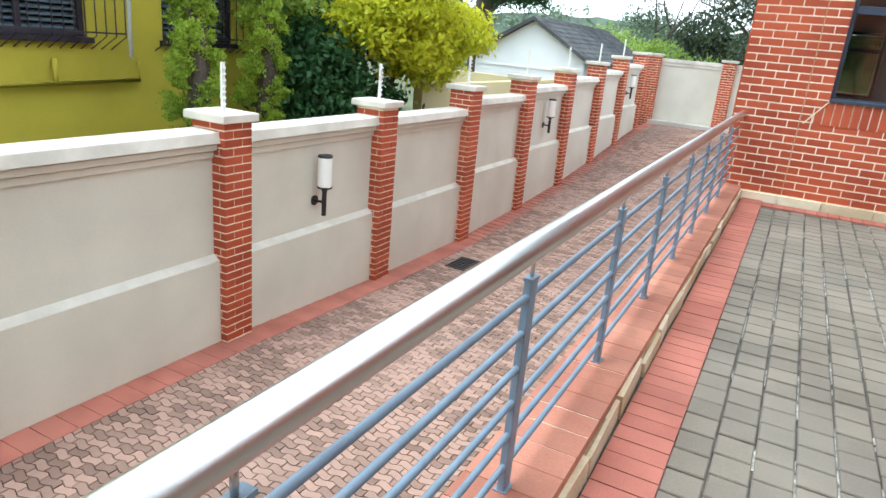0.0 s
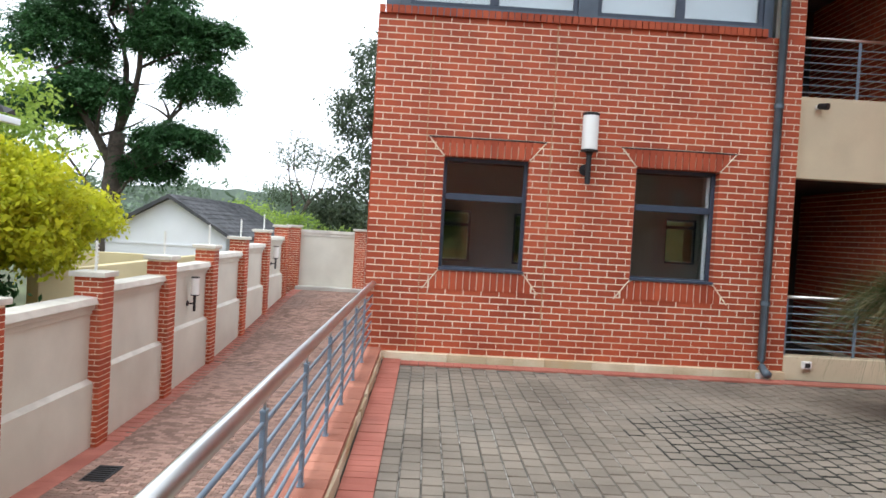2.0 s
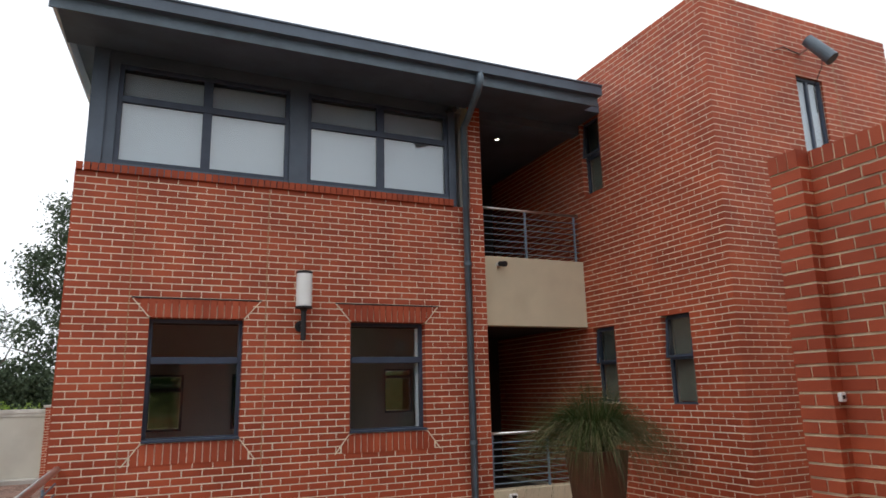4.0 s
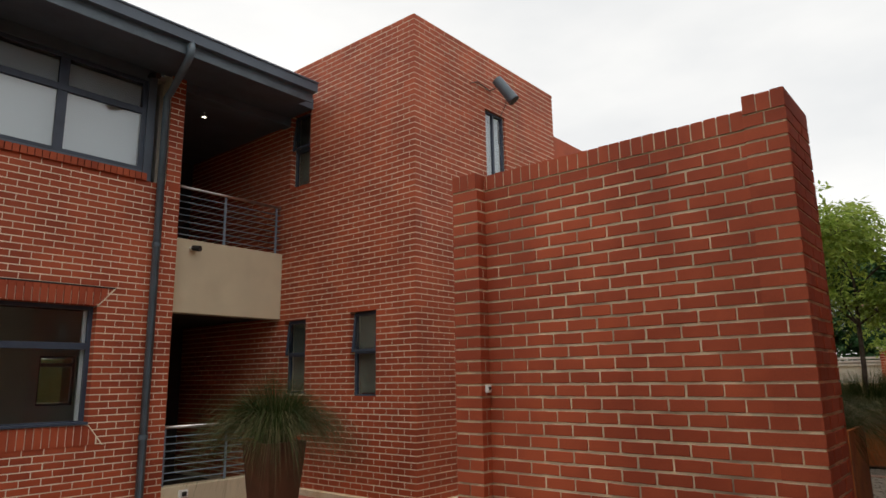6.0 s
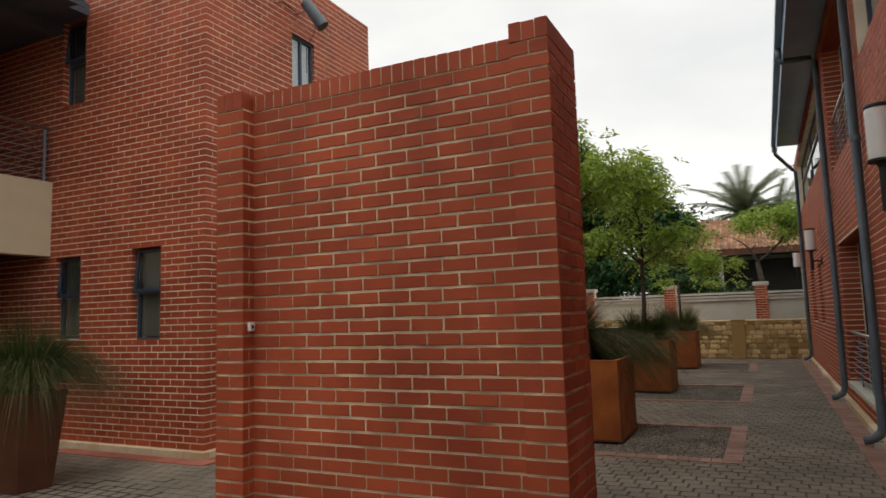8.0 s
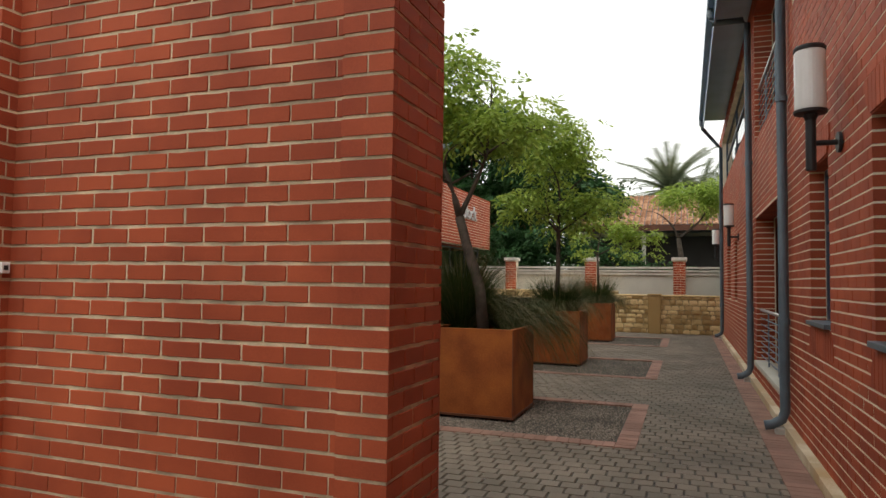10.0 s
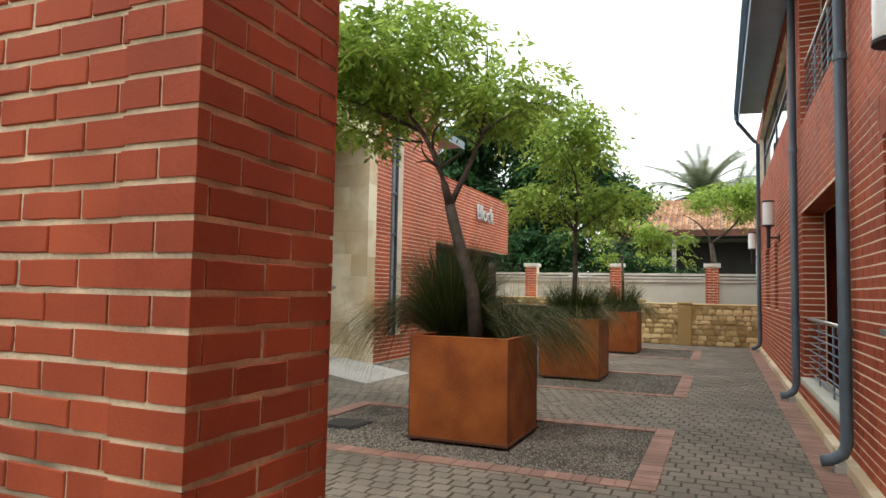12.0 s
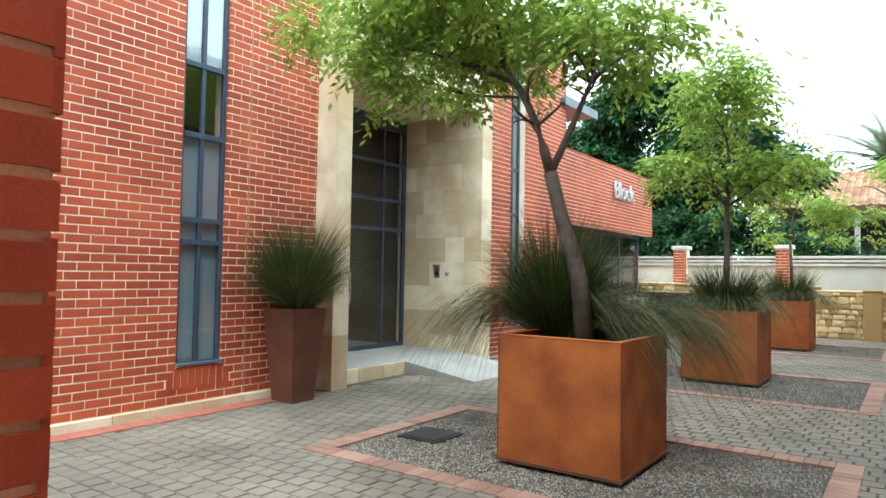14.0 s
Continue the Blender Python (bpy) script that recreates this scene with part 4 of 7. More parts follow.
# ---- stair tower and entrance front ----
TT = 7.122
w_west = [(8.18, 1.50, 8.74, 2.68), (6.57, 1.46, 7.13, 2.71), (8.18, 4.92, 8.70, 6.27)]
YB = 12.0
tw_holes = [(YB - q[2], q[1], YB - q[0], q[3]) for q in w_west]
tower_w = structure("wall_tower_west", wall_mesh((XT, YB, 0), -Y, -X, YB - YT - 0.005, -0.3, TT, 0.25, tw_holes), M_MORTAR, "red face brick stair tower wall with narrow windows")
brickwork(tower_w, (XT, YB, 0), -Y, -X, YB - YT, 0.09, TT, tw_holes, near=(4.2, 6.2, 0.1, 1.5), phase=0.06)
brick_reveals(tower_w, (XT, YB, 0), -Y, -X, tw_holes, 0.095, 0.09)
slit = (8.72, 0.48, 9.29, 6.15)
PORT0, PORT1, YP = 10.67, 14.48, 5.44
ts_holes = [(slit[0] - XT, slit[1], slit[2] - XT, slit[3])]
tower_s = structure("wall_tower_south", wall_mesh((XT + 0.001, YT, 0), X, -Y, 10.95 - XT, -0.3, TT, 0.25, ts_holes), M_MORTAR, "tall red face brick wall with a slot window")
ts_zone = splay_zone(slit[0] - XT, slit[2] - XT, slit[1] - 0.25, slit[1], 0.19, False)
brickwork(tower_s, (XT, YT, 0), X, -Y, 10.95 - XT, 0.09, TT, ts_holes + ts_zone, near=(1.5, 3.7, 0.3, 2.6))
upright_bricks(tower_s, (XT, YT, 0), X, -Y, slit[0] - XT, slit[2] - XT, slit[1] - 0.25, slit[1], splay=0.19, splay_up=False, proud=0.010)
brick_reveals(tower_s, (XT, YT, 0), X, -Y, ts_holes, 0.030, 0.09)
structure("wall_tower_east", Build().box(10.70, YT + 0.25, -0.1, 10.95, YB, TT), M_BRICK, "red brick return of the tower")
structure("wall_tower_back", Build().box(XT, YB, -0.1, 10.95, YB + 0.2, TT), M_INTERIOR, "plain rear wall of the tower")
structure("ceiling_tower", Build().box(XT + 0.25, YT + 0.25, TT - 0.45, 10.70, YB, TT - 0.3), M_INTERIOR, "plain ceiling of the stair", "ceiling")
structure("floor_tower_upper", Build().box(XT + 0.25, YT + 0.60, 3.2, 10.70, YB, 3.5), M_ROOM_SHADE, "floor slab inside the tower, coloured dark for the dim stair", "floor")
part("sealant_joint", Build().box(9.595, YT - 0.006, 0.10, 9.607, YT + 0.004, TT - 0.02), M_SEAL, tower_s)
for i, q in enumerate(w_west):
    t = window_unit(f"window_{i + 5}", (XT, q[2], q[1]), -Y, -X, q[2] - q[0], q[3] - q[1], (), ((q[3] - q[1]) * 0.52,), depth=0.10, frame=0.04, label="narrow charcoal metal window with top sash tilted open")
    w, h = q[2] - q[0], q[3] - q[1]
    sash = new("open_sash")
    sash.parent = t
    sash.matrix_basis = pose(0, 0.0, h - 0.03, -6, 0, 0)
    sf = Build()
    sh = h * 0.46
    sf.box(0.02, -0.03, -sh, 0.055, 0.005, 0).box(w - 0.055, -0.03, -sh, w - 0.02, 0.005, 0).box(0.055, -0.029, -0.035, w - 0.055, 0.004, 0).box(0.055, -0.029, -sh, w - 0.055, 0.004, -sh + 0.035)
    part("sash_frame", sf, M_FRAME, sash, bevel=0.003)
    pane = part("sash_pane", Build().box(0.055, -0.016, -sh + 0.035, w - 0.055, -0.010, -0.035), M_GLASS, sash)
    pane.visible_shadow = False
    blind = thing("net_curtain", "grey-green net curtain behind a narrow window", "curtain", "stair curtains", at=pose(XT + 0.175, q[0] + 0.04, q[1] + 0.05))
    part("curtain_cloth", Build().box(0, 0, 0, 0.006, w * 0.86, h - 0.1), M_NET, blind)
    part("curtain_rod", Build().tube([(0.012, 0.0, h - 0.08), (0.012, w - 0.08, h - 0.08)], 0.008, 6), M_FRAME, blind)
window_unit("window_8", (slit[0], YT, slit[1]), X, -Y, slit[2] - slit[0], slit[3] - slit[1], (0.275,), (1.33, 1.57, 2.50, 3.28, 4.45), depth=0.035, bar=0.045, rail=0.06, frame=0.045, glass=M_GLASS_HIGH, label="tall slot window with blue grey panels and metal mullions")
structure("trim_slot_sill", Build().box(slit[0] + 0.002, YT - 0.03, slit[1] + 0.002, slit[2] - 0.002, YT + 0.034, slit[1] + 0.03), M_PIPE, "grey metal sill of the slot window", "window sill", bevel=0.004)
structure("wall_slot_spandrels", Build().box(slit[0] + 0.008, YT + 0.105, 0.51, slit[2] - 0.008, YT + 0.12, 2.98), M_SPANDREL, "blue grey infill behind the slot window")
structure("wall_slot_upper_infill", Build().box(slit[0] + 0.008, YT + 0.105, 3.76, slit[2] - 0.008, YT + 0.12, 6.14), M_BLIND, "pale infill behind the upper slot window")

# sandstone portal
port = thing("door_portal", "deep sandstone entrance portal with dark glazed doors", "entrance portal", kind="structure")
YD, PI0, PI1, PZ = 7.10, 10.96, 14.16, 4.30
PTOP = 5.60


def stone_face(parent, origin, u, n, length, z0, z1, rows_h=0.42, wmin=0.45, wmax=0.80, seed=1, thick=0.03):
    """Ashlar slabs with fine open joints on a face."""
    o, u, n = Vector(origin), Vector(u), Vector(n)
    rg = random.Random(seed)
    rows = max(1, round((z1 - z0) / rows_h))
    hh = (z1 - z0) / rows
    for r in range(rows):
        s = 0.0
        while s < length - 0.01:
            w = rg.uniform(wmin, wmax)
            if length - s - w < 0.2:
                w = length - s
            b = Build()
            p0, p1 = o + u * (s + 0.0015), o + u * (s + w - 0.0015)
            d = n * (thick + rg.uniform(-0.001, 0.001))
            ring = [(p0.x, p0.y), (p0.x + d.x, p0.y + d.y), (p1.x + d.x, p1.y + d.y), (p1.x, p1.y)]
            if (p1 - p0).cross(d).z < 0:
                ring.reverse()
            ring.reverse()
            b.hexa([(x, y, z0 + r * hh + 0.0015) for x, y in ring], [(x, y, z0 + (r + 1) * hh - 0.0015) for x, y in ring])
            part("stone_slab", b, M_SAND, parent)
            s += w


part("portal_core", Build().box(PORT0 + 0.03, YP + 0.03, 0, PI0 - 0.03, YD + 0.2, PTOP).box(PI1 + 0.03, YP + 0.03, 0, PORT1 - 0.03, YD + 0.2, PTOP).box(PI0 - 0.03, YP + 0.03, PZ + 0.03, PI1 + 0.03, YD + 0.2, PTOP - 0.002), M_MORTAR, port)
stone_face(port, (PORT0, YP + 0.03, 0), X, -Y, PI0 - PORT0, 0.0, PTOP, 0.68, 0.3, 0.4, 2)
stone_face(port, (PI1, YP + 0.03, 0), X, -Y, PORT1 - PI1, 0.0, PTOP, 0.68, 0.3, 0.4, 3)
stone_face(port, (PI0, YP + 0.03, PZ), X, -Y, PI1 - PI0, PZ, PTOP, 0.6, 0.6, 0.9, 4)
stone_face(port, (PI1 + 0.03, YP + 0.002, 0), Y, -X, YD - YP, 0.0, PZ, 0.43, 0.35, 0.6, 5)
stone_face(port, (PI0 - 0.03, YP + 0.002, 0), Y, X, YD - YP, 0.0, PZ, 0.43, 0.35, 0.6, 6)
stone_face(port, (PORT0 + 0.03, YP + 0.002, 0), Y, -X, YT - YP, 0.0, PTOP, 0.68, 0.2, 0.4, 7)
part("soffit_slab", Build().box(PI0 + 0.002, YP + 0.004, PZ - 0.002, PI1 - 0.002, YD, PZ + 0.028), M_SAND, port)
door = window_unit("door_entrance", (PI0 + 0.002, YD - 0.02, 0.192), X, -Y, PI1 - PI0 - 0.004, 3.95, (0.85, 1.72, 2.58), (2.09, 2.62, 3.28), depth=0.02, frame=0.07, label="dark glazed entrance screen with double doors", category="door")
part("door_handle", Build().tube([(1.70, -0.03, 0.8), (1.70, -0.06, 0.84), (1.70, -0.06, 1.3), (1.70, -0.03, 1.34)], 0.012, 8), M_STAINLESS, door)
part("over_panel", Build().box(0, 0, 3.95, PI1 - PI0 - 0.004, 0.05, PZ - 0.20), M_FRAME, door)
# lobby surfaces coloured dark to stand for the unlit interior
structure("wall_lobby", Build().box(PI0, 9.6, 0, PI1, 9.8, 4.3).box(PI0 - 0.1, YD + 0.21, 0, PI0, 9.6, 4.3).box(PI1, YD + 0.21, 0, PI1 + 0.1, 9.6, 4.3), M_ROOM_SHADE, "walls of the entrance lobby, coloured dark for the dim room")
structure("ceiling_lobby", Build().box(PI0, YD + 0.21, 4.3, PI1, 9.8, 4.4), M_ROOM_SHADE, "ceiling of the lobby, coloured dark for the dim room", "ceiling")
landing = structure("floor_landing", Build().box(PI0 + 0.002, 5.75, -0.01, PI1 - 0.002, 9.6, 0.19), M_LANDING, "grey tiled entrance landing with sandstone edge", "landing", bevel=0.006)
ramp = Build()
ramp.hexa([(12.48, 4.45, -0.01), (14.06, 4.45, -0.01), (14.06, 5.748, -0.01), (12.48, 5.748, -0.01)], [(12.48, 4.45, 0.008), (14.06, 4.45, 0.008), (14.06, 5.748, 0.188), (12.48, 5.748, 0.188)])
edge = Build()
for q in range(3):
    edge.box(PI0 + 0.004 + q * 0.505, 5.70, -0.01, PI0 + q * 0.505 + 0.501, 5.748, 0.186)
tagged(part("trim_landing_edge", edge, M_SAND, bevel=0.004), "sandstone edge blocks of the landing", "landing edge", kind="structure")
structure("floor_ramp", ramp, M_LANDING, "smooth grey concrete ramp up to the landing", "ramp")
panel = thing("intercom", "small steel intercom panel on sandstone wall", "intercom", at=pose(PI1 - 0.002, 6.36, 1.55))
part("plate", Build().box(-0.012, -0.06, -0.10, 0.0, 0.06, 0.10), M_STAINLESS, panel, bevel=0.003)
part("hood", Build().box(-0.05, -0.07, 0.10, 0.0, 0.07, 0.12), M_STAINLESS, panel)
part("keypad", Build().box(-0.017, -0.03, -0.07, -0.012, 0.03, 0.0), M_BLACK, panel)
knob = thing("push_button", "small round steel push button on sandstone wall", "button", at=pose(PI1 - 0.002, 6.14, 1.52, 0, -90, 0))
part("button_body", Build().lathe([(0.035, 0.0), (0.035, 0.02), (0.02, 0.03)], 14), M_STAINLESS, knob)

# wall east of the portal
E0, E1, ETOP = PORT1, 18.2, 6.30
e_slit = (15.75, 0.5, 16.3, 5.9)
east_w = structure("wall_entrance_east", wall_mesh((E0, YT, 0), X, -Y, E1 - E0, -0.1, ETOP, 0.25, [(e_slit[0] - E0, e_slit[1], e_slit[2] - E0, e_slit[3])]), M_MORTAR, "red face brick wall east of the portal with slot window")
brickwork(east_w, (E0, YT, 0), X, -Y, E1 - E0, 0.0, ETOP, [(e_slit[0] - E0, e_slit[1], e_slit[2] - E0, e_slit[3])])
window_unit("window_9", (e_slit[0], YT, e_slit[1]), X, -Y, 0.55, e_slit[3] - e_slit[1], (0.275,), (1.25, 2.2, 3.1, 4.2), depth=0.11, frame=0.045, glass=M_GLASS_HIGH, label="tall slot window with blue grey panels")
structure("wall_slot_infill", Build().box(e_slit[0] + 0.008, YT + 0.175, 0.51, e_slit[2] - 0.008, YT + 0.19, 5.89), M_SPANDREL, "blue grey infill behind the eastern slot window")
structure("wall_entrance_back", Build().box(10.96, 10.4, 0, E1, 10.6, ETOP).box(E1 - 0.2, YT + 0.25, 0, E1, 10.4, ETOP), M_BRICK, "red brick rear of the entrance block")
structure("wall_over_portal", Build().box(10.96, YT + 0.02, PTOP - 0.6, PORT1, YT + 0.25, ETOP), M_BRICK, "red brick above the portal")
structure("ceiling_entrance", Build().box(10.96, YT + 0.25, ETOP - 0.2, E1 - 0.2, 10.4, ETOP - 0.05), M_CLAD, "flat metal roof of the entrance block", "roof")
structure("roof_east_eave", Build().box(E1 - 0.3, YT - 0.1, 5.35, E1 + 1.5, YT + 2.4, 5.45).box(E1 - 0.3, YT - 0.13, 5.30, E1 + 1.5, YT - 0.1, 5.50), M_PIPE, "grey metal eave beside the brick wall", "roof")
structure("wall_entrance_wing", Build().box(E1, YT + 0.7, 2.7, 24.5, YT + 4, 4.35), M_BRICK, "red brick wing behind the sign")

# brick sign panel over glazing
sign = thing("sign_panel", "red brick fascia with grey metal letters above glazing", "sign", kind="structure")
SY, S0, S1, SZ0, SZ1 = 5.95, 18.2, 24.7, 2.75, 4.46
part("panel_core", Build().box(S0, SY, SZ0, S1, SY + 0.25, SZ1), M_MORTAR, sign)
brickwork(sign, (S0, SY, 0), X, -Y, S1 - S0, SZ0, SZ1)
font = bpy.data.curves.new("block_letters", "FONT")
font.body, font.size, font.extrude, font.bevel_depth = "Block", 0.66, 0.02, 0.002
txt = new("letters", font)
txt_mesh = bpy.data.meshes.new_from_object(txt.evaluated_get(bpy.context.evaluated_depsgraph_get()))
bpy.data.objects.remove(txt)
txt_mesh.materials.clear()
txt_mesh.materials.append(M_LETTER)
letters = new("letters", txt_mesh)
letters.parent = sign
letters.matrix_basis = pose(21.45, SY - 0.05, 3.62, 90, 0, 0)
tagged(letters, "grey metal letters reading Block")
window_unit("window_10", (18.6, SY + 0.25, 0.9), X, -Y, 5.7, 1.80, (1.4, 2.8, 4.2), (0.9,), depth=0.05, label="dark glazing band under the brick sign")
structure("wall_under_glazing", Build().box(18.2, SY + 0.05, 0, 24.4, SY + 0.3, 0.9), M_PLASTER, "low wall under the glazing band")
structure("wall_glazed_room", Build().box(18.2, SY + 3.0, 0, 24.4, SY + 3.2, 2.72).box(24.3, SY + 0.31, 0, 24.4, SY + 3.0, 2.72), M_ROOM_SHADE, "rear wall of the glazed room, coloured dark for the dim room")

# ---- free-standing brick screen wall ----
CX, CXF, CY0, CY1 = 4.54, 5.14, 0.50, 3.05
screen = structure("wall_screen", Build().box(CX + 0.004, CY0 + 0.004, -0.1, CXF - 0.004, 2.80, 3.226).box(CX - 0.0115, CY0 + 0.003, -0.1, CX + 0.003, 0.744, 3.316).box(CX + 0.0032, CY0 + 0.003, 3.226, CXF - 0.003, 0.745, 3.316).box(4.434, 2.80, -0.1, CXF - 0.005, CY1, 3.226), M_MORTAR_ROUGH, "free-standing red face brick screen wall with pilasters")
SC = 0.0925
SCREEN_BRICK = [rough_brick_mesh(BRICK_LEN - 0.0105, SC - 0.0150, 0.0135, M_BRICK, 90 + i) for i in range(9)]
brickwork(screen, (CX, 2.80, 0), -Y, -X, 2.80 - 0.745, -0.015, 3.2225, near=(0.3, 2.0, 0.85, 3.2), limit=270, course=SC, joint=0.0088, piece_mesh=SCREEN_BRICK)
brickwork(screen, (CX - 0.015, 0.745, 0), -Y, -X, 0.745 - CY0, -0.015, 3.315, phase=0.004, course=SC, joint=0.0088)
brickwork(screen, (CX - 0.015, CY0, 0), X, -Y, CXF - CX + 0.015, -0.015, 3.315, near=(0.0, 0.62, 0.5, 2.6), limit=60, course=SC, joint=0.0088, piece_mesh=SCREEN_BRICK, phase=0.045)
brickwork(screen, (4.43, CY1, 0), -Y, -X, CY1 - 2.80, -0.015, 3.2225, phase=0.004, course=SC, joint=0.0088)
brickwork(screen, (4.43, 2.80, 0), X, -Y, 0.11, -0.015, 3.2225, course=SC, joint=0.0088, phase=-0.06)
brickwork(screen, (CXF, CY0, 0), Y, X, CY1 - CY0, 0.0, 3.25)
cap = Build()
rng = random.Random(12)
yy = 0.745
while yy < 2.78:
    cap.box(CX - 0.008, yy + 0.005, 3.228, CXF + 0.006, min(yy + 0.079, 2.795), 3.352 + rng.uniform(-0.003, 0.003))
    yy += 0.0845
for i in range(3):
    cap.box(CX - 0.024, CY0 - 0.008 + i * 0.0845 + 0.005, 3.318, CXF + 0.006, CY0 + i * 0.0845 + 0.074, 3.435 + rng.uniform(-0.003, 0.003))
    cap.box(4.422, 2.803 + i * 0.0835 + 0.004, 3.228, CXF + 0.006, 2.803 + (i + 1) * 0.0835 - 0.004, 3.358 + rng.uniform(-0.003, 0.003))
tagged(part("rowlock_coping", cap, M_BRICK, screen), kind="stuff")
part("coping_bed", Build().box(CX - 0.003, 0.746, 3.227, CXF + 0.001, 2.80, 3.343).box(CX - 0.018, CY0 + 0.004, 3.317, CXF + 0.001, 0.742, 3.426).box(4.428, 2.813, 3.227, CXF + 0.001, CY1 - 0.006, 3.349), M_MORTAR_ROUGH, screen)
socket = thing("wall_socket", "small white sensor box on brick pilaster return", "sensor", at=pose(4.49, 2.80, 1.62))
part("sensor_box", Build().box(-0.025, -0.035, -0.03, 0.025, -0.008, 0.03), M_WHITE_PLASTIC, socket, bevel=0.004)
part("sensor_eye", Build().box(-0.012, -0.038, -0.012, 0.012, -0.035, 0.014), M_BLACK, socket)

# ---- block across the passage ----
# west end run on out of view to shape window reflections and bounced light
R0, R1 = -1.0, 25.6
r_win = [(5.15, 1.22, 6.55, 2.62), (7.85, 1.24, 8.70, 2.62), (2.4, 1.22, 3.8, 2.62), (-0.2, 1.22, 1.1, 2.62)]
void = (10.30, 0.36, 13.65, 2.66)
up_void = (10.30, 3.9, 13.65, 6.0)
up_win = [(5.0, 4.5, 9.6, 6.0), (15.6, 4.5, 24.0, 6.0)]
r_all = r_win + [void, up_void] + up_win + [(17.9, 1.24, 18.7, 2.62), (20.2, 1.24, 21.6, 2.62)]
r_holes = [(R1 - q[2], q[1], R1 - q[0], q[3]) for q in r_all]
wall_r = structure("wall_passage_south", wall_mesh((R1, YR, 0), -X, Y, R1 - R0, -0.1, 6.30, 0.28, r_holes), M_MORTAR, "long red face brick wall along the passage")
r_zone = [z for q in r_win for z in splay_zone(R1 - q[2], R1 - q[0], q[3], q[3] + 0.24, 0.19) + splay_zone(R1 - q[2], R1 - q[0], q[1] - 0.25, q[1], 0.19, False)]
brickwork(wall_r, (R1, YR, 0), -X, Y, R1 - R0, 0.09, 6.3, r_holes + r_zone, near=(15.0, 20.6, 0.1, 1.2))
brick_reveals(wall_r, (R1, YR, 0), -X, Y, [(R1 - q[2], q[1], R1 - q[0], q[3]) for q in r_win + [(17.9, 1.24, 18.7, 2.62), (20.2, 1.24, 21.6, 2.62)]], 0.115, 0.09)
brick_reveals(wall_r, (R1, YR, 0), -X, Y, [(R1 - q[2], q[1], R1 - q[0], q[3]) for q in (void, up_void)], 0.26, 0.09)
for q in r_win:
    upright_bricks(wall_r, (R1, YR, 0), -X, Y, R1 - q[2], R1 - q[0], q[3], q[3] + 0.24, splay=0.19, splay_up=True, proud=0.016)
    upright_bricks(wall_r, (R1, YR, 0), -X, Y, R1 - q[2], R1 - q[0], q[1] - 0.25, q[1], splay=0.19, splay_up=False, proud=0.010)
for i, q in enumerate([z for z in r_all if z not in (void, up_void)]):
    w = q[2] - q[0]
    window_unit(f"window_{i + 11}", (q[2], YR, q[1]), -X, Y, w, q[3] - q[1], (w / 2,) if w > 1.6 else (), ((q[3] - q[1]) * 0.62,), depth=0.12, label="charcoal metal window with fanlight in brick wall")
    if q in r_win:
        structure(f"trim_sill_{i + 3}", Build().box(q[0] + 0.002, YR - 0.12, q[1] + 0.002, q[2] - 0.002, YR + 0.05, q[1] + 0.04), M_PIPE, "grey metal window sill", "window sill", bevel=0.005)
structure("wall_passage_block_back", Build().box(R0, -6.2, -0.1, R1, -6.0, 6.3).box(R0, -6.0, -0.1, R0 + 0.2, YR - 0.29, 6.3).box(R1 - 0.2, -6.0, -0.1, R1, YR - 0.29, 6.3), M_INTERIOR, "plain outer walls of the passage block")
structure("wall_passage_void_back", Build().box(10.0, -4.2, 0, 15.0, -4.0, 6.2), M_BRICK, "brick rear wall of the recessed bay")
structure("wall_passage_void_side", Build().box(14.6, -4.0, 0, 14.8, YR - 0.29, 6.2).box(10.3, -4.0, 0, 10.5, YR - 0.29, 6.2), M_BRICK, "brick sides of the recessed bay")
structure("floor_passage_upper", Build().box(R0 + 0.2, -6.0, 3.3, R1 - 0.2, YR - 0.285, 3.6), M_ROOM_SHADE, "upper floor slab", "floor")
structure("wall_void_sill", Build().box(void[0] + 0.004, YR - 0.2, 0.33, void[2] - 0.004, YR + 0.05, 0.40), M_PLASTER, "cream sill of the recessed bay", bevel=0.005)
for z0, z1, a, c in ((0.40, 1.2, void[0], void[2]), (3.9, 4.75, up_void[0], up_void[2])):
    railing("balcony_railing", a + 0.02, c - 0.02, YR - 0.06, z0, z1, (0.04, 1.2, 2.3, 3.4), "stainless railing with horizontal bars in a brick opening")
rr = thing("roof_passage_block", "dark sheet metal roof with overhanging eave", "roof", kind="structure")
YG, ZG = -1.17, 6.42
b = Build()
b.hexa([(R0 - 0.5, -6.6, ZG + 0.9), (22.3, -6.6, ZG + 0.9), (22.3, YG, ZG - 0.02), (R0 - 0.5, YG, ZG - 0.02)], [(R0 - 0.5, -6.6, ZG + 1.05), (22.3, -6.6, ZG + 1.05), (22.3, YG, ZG + 0.08), (R0 - 0.5, YG, ZG + 0.08)])
part("roof_sheet", b, M_CLAD, rr)
b = Build()
b.hexa([(R0, YR + 0.012, 6.30), (22.2, YR + 0.012, 6.30), (22.2, YG - 0.03, ZG - 0.10), (R0, YG - 0.03, ZG - 0.10)], [(R0, YR + 0.012, 6.34), (22.2, YR + 0.012, 6.34), (22.2, YG - 0.03, ZG - 0.06), (R0, YG - 0.03, ZG - 0.06)])
part("soffit", b, M_FASCIA, rr)
part("fascia", Build().box(R0 - 0.5, YG - 0.002, ZG - 0.34, 22.3, YG + 0.02, ZG - 0.03), M_FASCIA, rr)
part("gutter", Build().box(R0 - 0.5, YG + 0.021, ZG - 0.06, 22.32, YG + 0.13, ZG + 0.07), M_FASCIA, rr, bevel=0.012)
